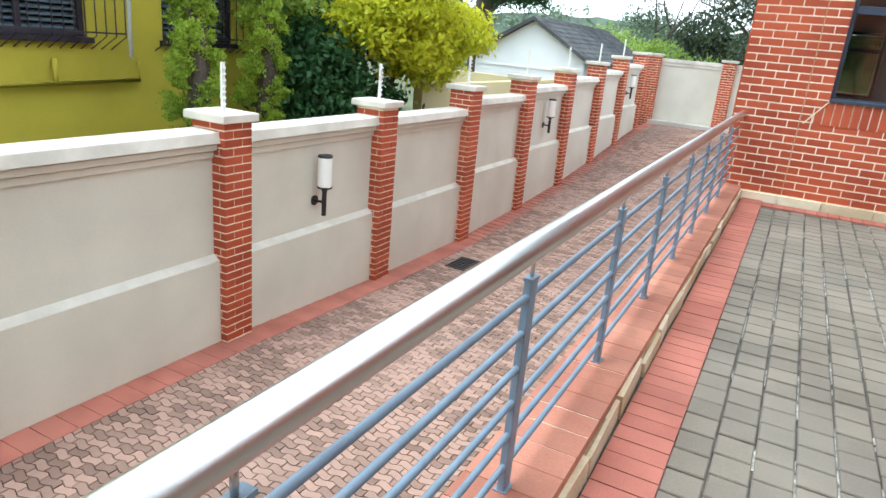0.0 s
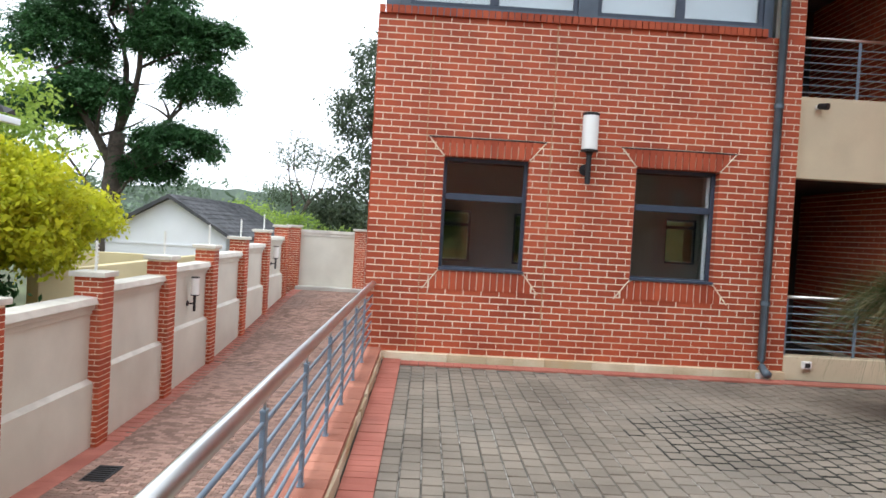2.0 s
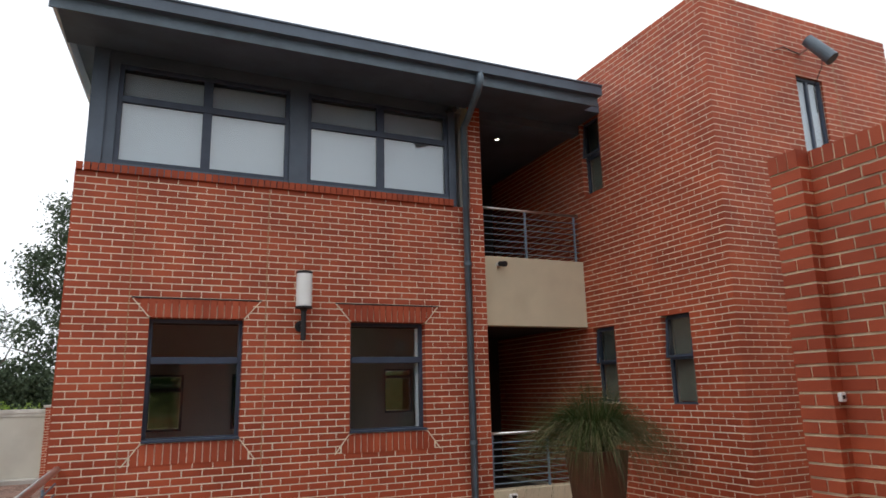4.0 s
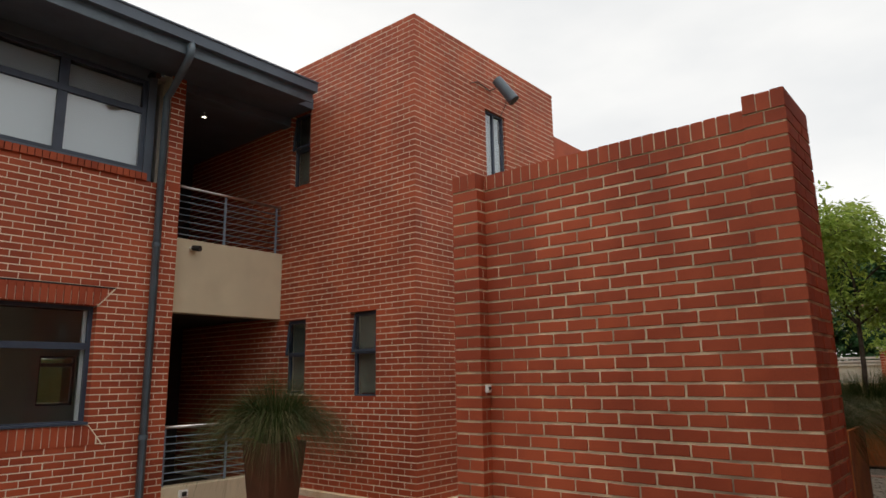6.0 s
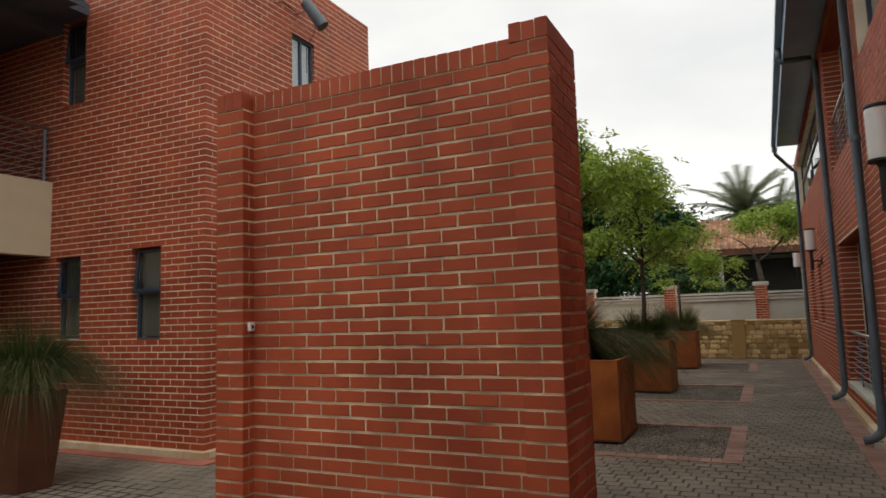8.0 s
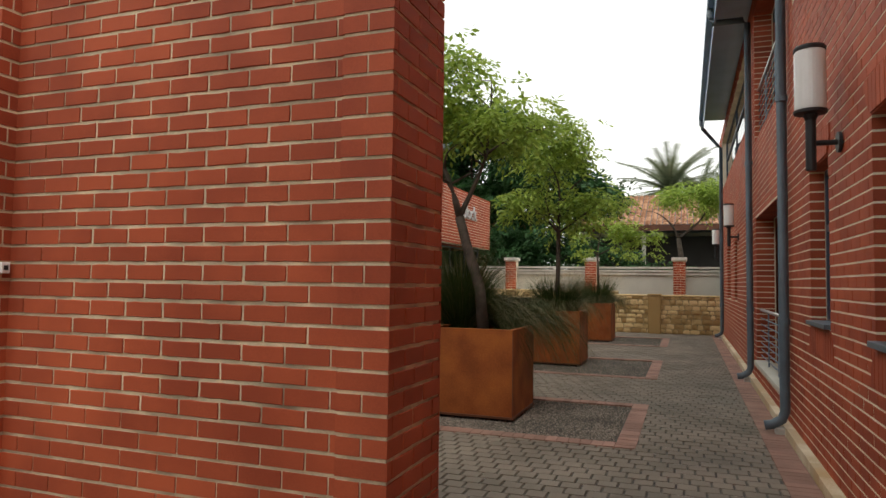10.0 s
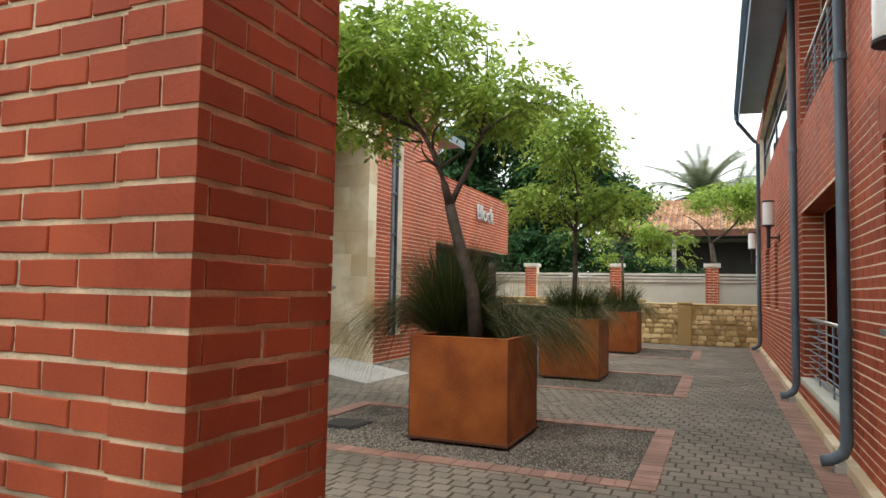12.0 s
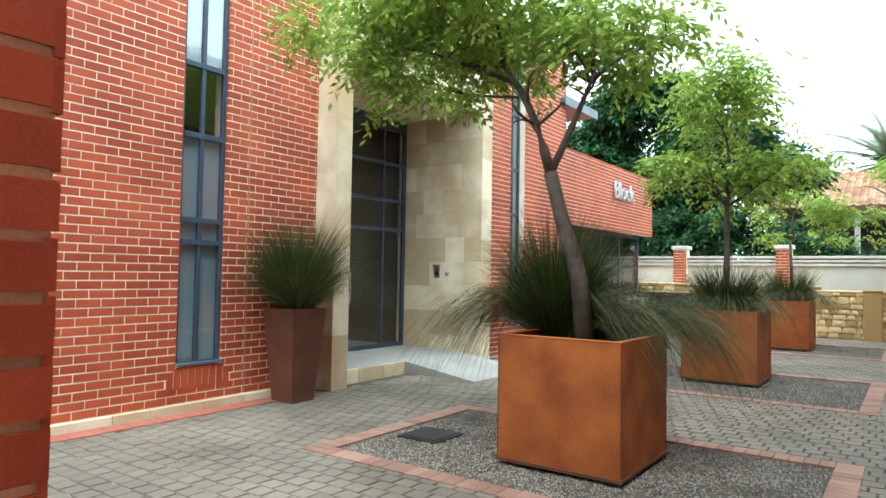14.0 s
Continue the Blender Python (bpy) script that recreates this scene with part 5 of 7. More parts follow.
part("rear_roof_slab", Build().box(22.31, -6.6, 6.31, 25.7, YR - 0.05, 6.45), M_CLAD, rr)
downpipe(9.90, YR, 6.0, 1, gutter_y=YG + 0.07, gutter_z=ZG - 0.05, clips=(1.2, 3.62))
downpipe(13.95, YR, 6.0, 1, gutter_y=YG + 0.07, gutter_z=ZG - 0.05, clips=(1.2, 3.62))
downpipe(23.2, YR, 5.7, 1, gutter_y=YG + 0.07, gutter_z=ZG - 0.05, drift=-0.95)

# paving of the terrace and the passage
pavers(terrace, -0.159, 12.041, -3.2, YA - 0.40, 0.1525, 0.1625, red_holes + bodies, (-0.15, 0.8, 2.4, 3.4), M_PAVER, "paver")
pavers(terrace, 12.041, 30.0, -3.2, 8.0, 0.1525, 0.1625, red_holes + bodies, None, M_PAVER, "paver")

# ---- boundary wall along the lane ----
PIERS = [(-0.75, 0.52, -1.60), (2.05, 0.52, -1.74), (4.87, 0.53, -1.80), (7.68, 0.54, -1.92), (10.39, 0.69, -1.98), (13.02, 0.84, -1.88), (15.66, 0.99, -1.74), (18.30, 1.16, -1.50), (20.85, 1.36, -1.26), (23.55, 1.53, -1.0)]
TOPS = [0.45, 0.45, 0.43, 0.40, 0.55, 0.69, 0.85, 1.02, 1.22]
PH = 0.18


def pier(y, zc, zb, x=XB, out=X):
    t = thing("boundary_pier", "red brick boundary pier with pale cast coping cap", "brick pier", "boundary piers", at=pose(x, y, 0))
    part("pier_core", Build().box(-0.43, -PH, zb - 0.3, -0.002, PH, zc), M_MORTAR, t)
    brickwork(t, (0, -PH, 0), Y, X, 2 * PH, zb, zc, phase=0.0)
    brickwork(t, (-0.43, -PH, 0), X, -Y, 0.43, zb, zc)
    c = Build()
    c.hexa([(-0.50, -PH - 0.06, zc), (0.055, -PH - 0.06, zc), (0.055, PH + 0.06, zc), (-0.50, PH + 0.06, zc)], [(-0.50, -PH - 0.06, zc + 0.085), (0.055, -PH - 0.06, zc + 0.085), (0.055, PH + 0.06, zc + 0.085), (-0.50, PH + 0.06, zc + 0.085)])
    part("cap_stone", c, M_COPING, t, bevel=0.012)
    return t


for y, zc, zb in PIERS:
    pier(y, zc, zb)
for i, ((y0, _, zb0), (y1, _, zb1), top) in enumerate(zip(PIERS, PIERS[1:], TOPS)):
    a, c, zb = y0 + PH - 0.001, y1 - PH + 0.001, min(zb0, zb1) - 0.2
    t = thing(f"wall_boundary_{i + 1}", "cream plastered boundary wall panel with moulded coping", "boundary wall", kind="structure", at=pose(XB, 0, 0))
    ledge = top - 1.34
    part("upper_panel", Build().box(-0.36, a, ledge - 0.02, -0.17, c, top - 0.02), M_PLASTER, t)
    lo = Build()
    lo.hexa([(-0.36, a, zb), (-0.085, a, zb), (-0.085, c, zb), (-0.36, c, zb)], [(-0.36, a, ledge), (-0.085, a, ledge), (-0.085, c, ledge), (-0.36, c, ledge)])
    part("lower_panel", lo, M_PLASTER, t, bevel=0.008)
    sl = Build()
    sl.hexa([(-0.175, a, ledge), (-0.087, a, ledge), (-0.087, c, ledge), (-0.175, c, ledge)], [(-0.175, a, ledge + 0.05), (-0.165, a, ledge + 0.05), (-0.165, c, ledge + 0.05), (-0.175, c, ledge + 0.05)])
    part("sloped_ledge", sl, M_COPING, t)
    part("coping_moulding", Build().box(-0.37, a, top - 0.275, -0.140, c, top - 0.204), M_PLASTER, t, bevel=0.008)
    part("coping_moulding", Build().box(-0.39, a, top - 0.194, -0.095, c, top - 0.131), M_PLASTER, t, bevel=0.008)
    cb = Build()
    cb.hexa([(-0.43, a, top - 0.12), (-0.045, a, top - 0.12), (-0.045, c, top - 0.12), (-0.43, c, top - 0.12)], [(-0.40, a, top), (-0.075, a, top - 0.012), (-0.075, c, top - 0.012), (-0.40, c, top)])
    part("coping_stone", cb, M_COPING, t, bevel=0.008)
# end wall of the lane
t = thing("wall_lane_end", "cream plastered wall closing the lane", "boundary wall", kind="structure")
part("panel", Build().box(-5.2, 26.0, -1.2, 1.0, 26.2, 1.35), M_PLASTER, t)
part("coping_stone", Build().box(-5.2, 25.94, 1.35, 1.0, 26.26, 1.48).box(-5.2, 25.97, 1.24, 1.0, 26.0, 1.35), M_COPING, t, bevel=0.01)
part("kerb_base", Build().box(-4.9, 25.5, -1.1, 0.5, 26.0, -0.72), M_CONCRETE, t, bevel=0.02)
pier(25.9, 1.55, -1.0)
pier(25.95, 1.52, -1.0, x=-2.28)
for y, z in ((4.85, 0.62), (7.65, 0.63), (10.36, 0.78), (13.02, 0.93), (15.66, 1.08), (18.3, 1.25), (20.85, 1.45)):
    t = thing("electric_fence_post", "white slotted electric fence post on a pier cap", "fence post", "electric fence posts", at=pose(XB - 0.2, y + 0.02, z, 0, 0, 0))
    part("rod", Build().box(-0.012, -0.02, -0.01, 0.012, 0.02, 0.47), M_WHITE_PLASTIC, t)
    for k in range(7):
        part("insulator", Build().box(0.012, -0.012, 0.06 + k * 0.058, 0.035, 0.012, 0.08 + k * 0.058), M_WHITE_PLASTIC, t)
cover = thing("drain_cover", "dark cast iron drain cover set in the lane", "drain cover", at=pose(-4.25, 9.17, lane_z(9.15)))
part("cover_frame", Build().box(-0.17, -0.30, -0.01, 0.17, 0.30, 0.012), M_BLACK, cover, bevel=0.004)
for k in range(7):
    part("grate_bar", Build().box(-0.14, -0.25 + k * 0.075, 0.010, 0.14, -0.22 + k * 0.075, 0.022), M_BLACK, cover)
cover = thing("manhole_cover", "dark square manhole cover lying in gravel", "manhole cover", at=pose(9.69, 3.14, 0.0, 0, 0, 0))
part("cover_frame", Build().box(-0.23, -0.22, -0.02, 0.23, 0.22, 0.012), M_BLACK, cover, bevel=0.005)
part("cover_plate", Build().box(-0.20, -0.19, 0.0, 0.20, 0.19, 0.02), M_BLACK, cover, bevel=0.004)

# ---- terrace railing ----
RX = -0.58
rail = thing("terrace_railing", "terrace railing with stainless handrail and blue-grey posts", "railing", at=pose(RX, 0, 0))
part("handrail", Build().tube([(0, -3.5, 0.965), (0, 8.62, 0.965)], 0.038, 20), M_STAINLESS, rail, "brushed stainless tube handrail", smooth=True)
RPOSTS = [-2.7, -1.62, -0.55, 0.57, 1.74, 2.85, 3.87, 4.84, 5.72, 6.65, 7.57]
for y in RPOSTS:
    p = part("post", Build().box(-0.012, y - 0.028, 0.136, 0.012, y + 0.028, 0.865), M_POST, rail, bevel=0.002)
    part("cap_plate", Build().box(-0.015, y - 0.031, 0.863, 0.015, y + 0.031, 0.873), M_POST, p)
    part("pin", Build().tube([(0, y, 0.87), (0, y, 0.935)], 0.007, 8), M_STAINLESS, p, smooth=True)
    part("foot_plate", Build().box(-0.022, y - 0.032, 0.135, 0.022, y + 0.032, 0.141), M_POST, p)
for i in range(6):
    z = 0.232 + i * 0.1165
    part("rail_bar", Build().tube([(0.0, -3.4, z), (0.0, 8.60, z)], 0.011, 10), M_POST, rail, smooth=True)


# ---- wall lamps ----
def wall_lamp(m, s=1.0, group="wall lamps"):
    t = thing("wall_lamp", "black wall lamp with white opal cylinder shade", "wall lamp", group, at=m)
    part("wall_plate", Build().tube([(0, 0, 0), (0, -0.022 * s, 0)], 0.075 * s, 18), M_BLACK, t)
    part("arm", Build().tube([(0, -0.02 * s, 0), (0, -0.16 * s, 0)], 0.020 * s, 10), M_BLACK, t)
    part("stem", Build().lathe([(0.034 * s, -0.20 * s), (0.036 * s, -0.19 * s), (0.036 * s, 0.17 * s), (0.050 * s, 0.20 * s), (0.050 * s, 0.22 * s)], 16, (0, -0.19 * s)), M_BLACK, t, smooth=False)
    part("lower_collar", Build().lathe([(0.05 * s, 0.215 * s), (0.112 * s, 0.22 * s), (0.114 * s, 0.24 * s), (0.10 * s, 0.245 * s)], 24, (0, -0.19 * s)), M_BLACK, t)
    part("shade", Build().lathe([(0.100 * s, 0.24 * s), (0.105 * s, 0.26 * s), (0.105 * s, 0.66 * s), (0.10 * s, 0.685 * s)], 28, (0, -0.19 * s)), M_OPAL, t, "white opal glass cylinder", smooth=False)
    part("top_cap", Build().lathe([(0.108 * s, 0.68 * s), (0.110 * s, 0.70 * s), (0.10 * s, 0.715 * s)], 24, (0, -0.19 * s)), M_BLACK, t)
    return t


wall_lamp(pose(2.12, YA - 0.009, 2.62))
for y, z in ((6.30, -0.54), (14.35, -0.17), (21.9, 0.32)):
    wall_lamp(pose(XB - 0.17, y, z, 0, 0, 90), 0.82, "boundary lamps")
for x in (7.36, 17.3, 24.1):
    wall_lamp(pose(x, YR + 0.009, 2.62, 0, 0, 180))

# camera, floodlight, sockets
flood = thing("floodlight", "grey tubular floodlight on a bracket over a slot window", "floodlight", at=pose(8.86, YT - 0.009, 6.50))
part("bracket_arm", Build().tube([(0, 0, 0), (0, -0.16, 0.02), (0, -0.30, -0.02)], 0.018, 8), M_STAINLESS, flood)
part("lamp_body", Build().tube([(-0.06, -0.20, 0.12), (0.0, -0.32, -0.07), (0.07, -0.44, -0.27)], [0.088, 0.092, 0.10], 18), M_PIPE, flood, "dull grey metal cylinder")
part("lens", Build().tube([(0.07, -0.44, -0.272), (0.072, -0.444, -0.278)], 0.10, 18), M_BLACK, flood)
part("cable", Build().tube([(0.02, -0.01, 0), (-0.35, -0.012, 0.05), (-0.55, -0.012, -0.05)], 0.008, 6), M_BLACK, flood)
part("cable_drop", Build().tube([(0.0, -0.35, -0.1), (0.18, -0.2, -0.25), (0.2, -0.012, -0.5), (0.2, -0.012, -0.9)], 0.007, 6), M_BLACK, flood)
cctv = thing("security_camera", "small dark dome camera on the cream parapet", "security camera", at=pose(5.30, YA + 0.22, 3.68))
part("mount", Build().tube([(0, 0, 0), (0, -0.05, 0)], 0.035, 12), M_WHITE_PLASTIC, cctv)
part("camera_head", Build().tube([(0, -0.05, 0.01), (0.06, -0.16, -0.01)], [0.04, 0.045], 12), M_BLACK, cctv)
cctv = thing("security_camera", "small dark camera under the eave", "security camera", at=pose(4.42, YU, 6.12))
part("mount", Build().tube([(0, 0, 0), (0, -0.08, 0)], 0.03, 10), M_BLACK, cctv)
part("camera_head", Build().tube([(0, -0.08, 0), (0.03, -0.22, -0.05)], 0.045, 12), M_BLACK, cctv)
spot = thing("bulkhead_light", "small white outdoor spotlight on low sill wall", "outdoor light", at=pose(5.25, YA - 0.02, 0.20))
part("housing", Build().box(-0.06, -0.06, -0.05, 0.06, 0, 0.05), M_WHITE_PLASTIC, spot, bevel=0.008)
part("lens", Build().box(-0.035, -0.064, -0.03, 0.035, -0.06, 0.03), M_BLACK, spot)
down = thing("downlight", "small lit recessed downlight in balcony ceiling", "downlight", at=pose(5.75, 9.5, 6.118))
part("trim_ring", Build().lathe([(0.05, -0.008), (0.05, 0.0)], 16), M_WHITE_PLASTIC, down)
part("bulb", Build().lathe([(0.03, -0.012), (0.03, -0.009)], 14), M_GLOW, down)
seat = thing("balcony_chair", "dark upholstered chair standing on the balcony", "chair", at=pose(5.5, 10.2, 3.68, 0, 0, 20))
part("seat", Build().box(-0.25, -0.25, 0.40, 0.25, 0.25, 0.50), M_BLACK, seat, bevel=0.02)
part("backrest", Build().box(-0.25, 0.20, 0.50, 0.25, 0.27, 0.98), M_BLACK, seat, bevel=0.02)
for sx in (-0.2, 0.2):
    for sy in (-0.2, 0.2):
        part("leg", Build().box(sx - 0.02, sy - 0.02, 0, sx + 0.02, sy + 0.02, 0.40), M_BLACK, seat)


# ---- planting ----
def sedge(b, count, r0, height, spread, width, rg, droop=1.0, z0=0.0, least=0.0, bare=0.0):
    """Arching blades from one crown, gathered into b."""
    for _ in range(count):
        a, s = rg.uniform(-math.pi + bare, math.pi - bare), least + (1 - least) * rg.random() ** 0.7
        rr = r0 * rg.random() ** 0.5
        hh = height * rg.uniform(0.42, 1.0)
        out = spread * s * rg.uniform(0.7, 1.15)
        bend = droop * rg.uniform(0.5, 1.3) * s
        ca, sa = math.cos(a), math.sin(a)
        wa = rg.uniform(0, 6.283)
        wx, wy = math.cos(wa) * width, math.sin(wa) * width
        k = len(b.v)
        n = 6
        for i in range(n + 1):
            f = i / n
            d = rr + out * f ** 1.25
            z = z0 + hh * (f * (1.0 + 0.35 * bend) - bend * f ** 2.6 * 1.05)
            w = (1 - f) ** 0.6
            px, py = ca * d + 0.02 * math.sin(7 * f + wa) * f, sa * d + 0.02 * math.cos(5 * f + wa) * f
            b.v += [(px - wx * w, py - wy * w, z), (px + wx * w, py + wy * w, z)]
        b.f += [(k + 2 * i, k + 2 * i + 1, k + 2 * i + 3, k + 2 * i + 2) for i in range(n)]


def sedge_plant(at, core, skirt, seed, r0=0.16, label="dense dark green sedge tussock with straw tips", bare=0.0):
    """core and skirt: (count, height, spread, droop) of the upright heart and of the arching outer blades; bare: the half angle about -x that no outer blade hangs over."""
    rg = random.Random(seed)
    t = thing("sedge_plant", label, "grass plant", "planter sedges", at=at)
    b = Build()
    sedge(b, core[0], r0, core[1], core[2], 0.0036, rg, core[3])
    sedge(b, skirt[0], r0, skirt[1], skirt[2], 0.0034, rg, skirt[3], least=0.45, bare=bare)
    tagged(part("foliage", b, L_GRASS, t), kind="stuff")
    b = Build()
    sedge(b, core[0] // 9, r0, core[1] * 1.25, core[2] * 1.05, 0.0028, rg, core[3] * 0.8)
    sedge(b, skirt[0] * 2 // 3, r0, skirt[1] * 0.95, skirt[2] * 1.1, 0.0028, rg, skirt[3], least=0.5, bare=bare)
    tagged(part("dry_foliage", b, L_STRAW, t, "straw-coloured dry outer blades"), kind="stuff")
    return t


def box_planter(x0, y0, w, d, h):
    t = thing("corten_planter", "square rust-orange weathering steel planter on gravel", "planter", "corten planters", at=pose(x0, y0, 0))
    part("foot", Build().box(0.06, 0.06, -0.012, w - 0.06, d - 0.06, 0.03), M_BLACK, t)
    th = 0.012
    for side in ((0, 0, w, th), (0, d - th, w, d), (0, th, th, d - th), (w - th, th, w, d - th)):
        part("side_plate", Build().box(side[0], side[1], 0.03, side[2], side[3], h), M_RUST, t)
    part("base_plate", Build().box(th, th, 0.03, w - th, d - th, 0.05), M_RUST, t)
    for (a, c, e, f) in ((-0.004, -0.004, w + 0.004, 0.05), (-0.004, d - 0.05, w + 0.004, d + 0.004), (-0.004, 0.05, 0.05, d - 0.05), (w - 0.05, 0.05, w + 0.004, d - 0.05)):
        part("rim", Build().box(a, c, h - 0.006, e, f, h + 0.008), M_RUST, t, bevel=0.003)
    for cx, cy in ((0, 0), (w, 0), (0, d), (w, d)):
        part("corner_seam", Build().box(cx - 0.004, cy - 0.004, 0.03, cx + 0.004, cy + 0.004, h - 0.008), M_RUST_DARK, t)
    for side in ((-0.014, -0.014, w + 0.014, -0.001), (-0.014, d + 0.001, w + 0.014, d + 0.014), (-0.014, 0.0, -0.001, d), (w + 0.001, 0.0, w + 0.014, d)):
        part("base_flange", Build().box(side[0], side[1], 0.028, side[2], side[3], 0.052), M_RUST_DARK, t)
    part("soil", Build().box(th + 0.001, th + 0.001, 0.1, w - th - 0.001, d - th - 0.001, h - 0.09), M_SOIL, t)
    return t


def tall_planter(x, y, h, wb, wt):
    t = thing("tall_planter", "tall tapered dark brown metal planter by the wall", "planter", "tall planters", at=pose(x, y, 0))
    b = Build()
    a, c = wb / 2, wt / 2
    low = [(-a, -a, 0.0), (a, -a, 0.0), (a, a, 0.0), (-a, a, 0.0)]
    b.hexa(low, [(-c, -c, h), (c, -c, h), (c, c, h), (-c, c, h)])
    b.f = [q for i, q in enumerate(b.f) if i != 1]
    k = len(b.v)
    e = c - 0.02
    b.v += [(-e, -e, h), (e, -e, h), (e, e, h), (-e, e, h), (-e, -e, h - 0.08), (e, -e, h - 0.08), (e, e, h - 0.08), (-e, e, h - 0.08)]
    b.f += [(4 + i, 4 + (i + 1) % 4, k + (i + 1) % 4, k + i) for i in range(4)]
    b.f += [(k + i, k + (i + 1) % 4, k + 4 + (i + 1) % 4, k + 4 + i) for i in range(4)]
    part("tapered_body", b, M_RUST_DARK, t)
    part("soil", Build().box(-e + 0.001, -e + 0.001, h - 0.10, e - 0.001, e - 0.001, h - 0.075), M_SOIL, t)


def leaf_cloud(name, parent, blobs, leaves, size, mat, seed, cluster=34, spread=0.30, droop=0.35):
    """Leaves in clumps through ellipsoids: blobs are (centre, radii, share)."""
    rg = np.random.default_rng(seed)
    total = sum(q[2] for q in blobs)
    vs, fs = [], []
    for c, r, share in blobs:
        n = int(leaves * share / total)
        k = max(1, n // cluster)
        d = rg.normal(size=(k, 3))
        d /= np.linalg.norm(d, axis=1)[:, None]
        rad = rg.uniform(0.35, 1.0, (k, 1)) ** 0.6
        lump = 1.0 + 0.18 * np.sin(d[:, :1] * 5 + seed) * np.cos(d[:, 1:2] * 4 + seed * 2)
        centres = np.array(c) + d * rad * lump * np.array(r)
        pts = np.repeat(centres, cluster, axis=0) + rg.normal(size=(k * cluster, 3)) * spread * np.array([1, 1, 0.7]) * 0.6
        m = len(pts)
        ax = rg.normal(size=(m, 3))
        ax[:, 2] -= droop
        ax /= np.linalg.norm(ax, axis=1)[:, None]
        nn = rg.normal(size=(m, 3))
        nn[:, 2] += 0.6
        side = np.cross(ax, nn)
        side /= np.linalg.norm(side, axis=1)[:, None] + 1e-9
        s = size * rg.uniform(0.6, 1.25, (m, 1))
        quad = np.stack([pts, pts + ax * s * 0.5 + side * s * 0.24, pts + ax * s, pts + ax * s * 0.5 - side * s * 0.24], 1)
        vs.append(quad.reshape(-1, 3))
    return quads_object(name, parent, np.concatenate(vs), mat)


def quads_object(name, parent, v, mat):
    me = bpy.data.meshes.new(name)
    nq = len(v) // 4
    me.vertices.add(len(v))
    me.vertices.foreach_set("co", v.astype(np.float32).ravel())
    me.loops.add(nq * 4)
    me.loops.foreach_set("vertex_index", np.arange(nq * 4, dtype=np.int32))
    me.polygons.add(nq)
    me.polygons.foreach_set("loop_start", np.arange(0, nq * 4, 4, dtype=np.int32))
    me.polygons.foreach_set("loop_total", np.full(nq, 4, dtype=np.int32))
    me.update()
    me.validate()
    me.materials.append(mat)
    ob = new(name, me)
    ob.parent = parent
    return ob


def spray_crown(name, parent, blobs, sprays, size, mat, seed, clump=11, spread=0.14):
    """Drooping leaf sprays, each a stalk with paired leaflets, clumped through ellipsoids."""
    rg = np.random.default_rng(seed)
    total = sum(q[2] for q in blobs)
    vs = []
    for c, r, share in blobs:
        k = max(1, int(sprays * share / total / clump))
        d = rg.normal(size=(k, 3))
        d /= np.linalg.norm(d, axis=1)[:, None]
        d[:, 2] = np.where(d[:, 2] < -0.45, -d[:, 2], d[:, 2])
        rad = rg.uniform(0.3, 1.0, (k, 1)) ** 0.5
        spots = np.array(c) + d * rad * np.array(r)
        p = np.repeat(spots, clump, axis=0) + rg.normal(size=(k * clump, 3)) * spread * np.array([1, 1, 0.6])
        out = np.repeat(d, clump, axis=0) * 0.5 + rg.normal(size=(k * clump, 3)) * 0.75
        out[:, 2] = out[:, 2] * 0.4 - 0.22
        out /= np.linalg.norm(out, axis=1)[:, None]
        m = len(p)
        side = np.cross(out, np.array([0, 0, 1.0]) + rg.normal(size=(m, 3)) * 0.35)
        side /= np.linalg.norm(side, axis=1)[:, None] + 1e-9
        long = size * rg.uniform(1.8, 2.8, (m, 1))
        for i in range(7):
            f = 0.25 + 0.75 * (i // 2) / 3
            sg = 0.0 if i == 6 else (1.0 if i % 2 else -1.0)
            base = p + out * long * f
            base[:, 2] -= 0.35 * long[:, 0] * f * f
            ax = out * (1.0 if i == 6 else 0.55) + side * sg * 0.8 + rg.normal(size=(m, 3)) * 0.16
            ax[:, 2] -= 0.38
            ax /= np.linalg.norm(ax, axis=1)[:, None]
            nn = rg.normal(size=(m, 3)) * 0.45 + np.array([0, 0, 1.0])
            w = np.cross(ax, nn)
            w /= np.linalg.norm(w, axis=1)[:, None] + 1e-9
            s = size * rg.uniform(0.7, 1.2, (m, 1))
            vs.append(np.stack([base, base + ax * s * 0.45 + w * s * 0.21, base + ax * s, base + ax * s * 0.45 - w * s * 0.21], 1).reshape(-1, 3))
    return quads_object(name, parent, np.concatenate(vs), mat)


def bough(b, p0, p1, r0, r1, rg, bow=0.12, n=6):
    p0, p1 = Vector(p0), Vector(p1)
    off = Vector((rg.uniform(-1, 1), rg.uniform(-1, 1), rg.uniform(0.0, 0.8))) * (p1 - p0).length * bow
    path = [p0.lerp(p1, i / n) + off * math.sin(math.pi * i / n) for i in range(n + 1)]
    b.tube(path, [r0 + (r1 - r0) * i / n for i in range(n + 1)], 8)
    return path


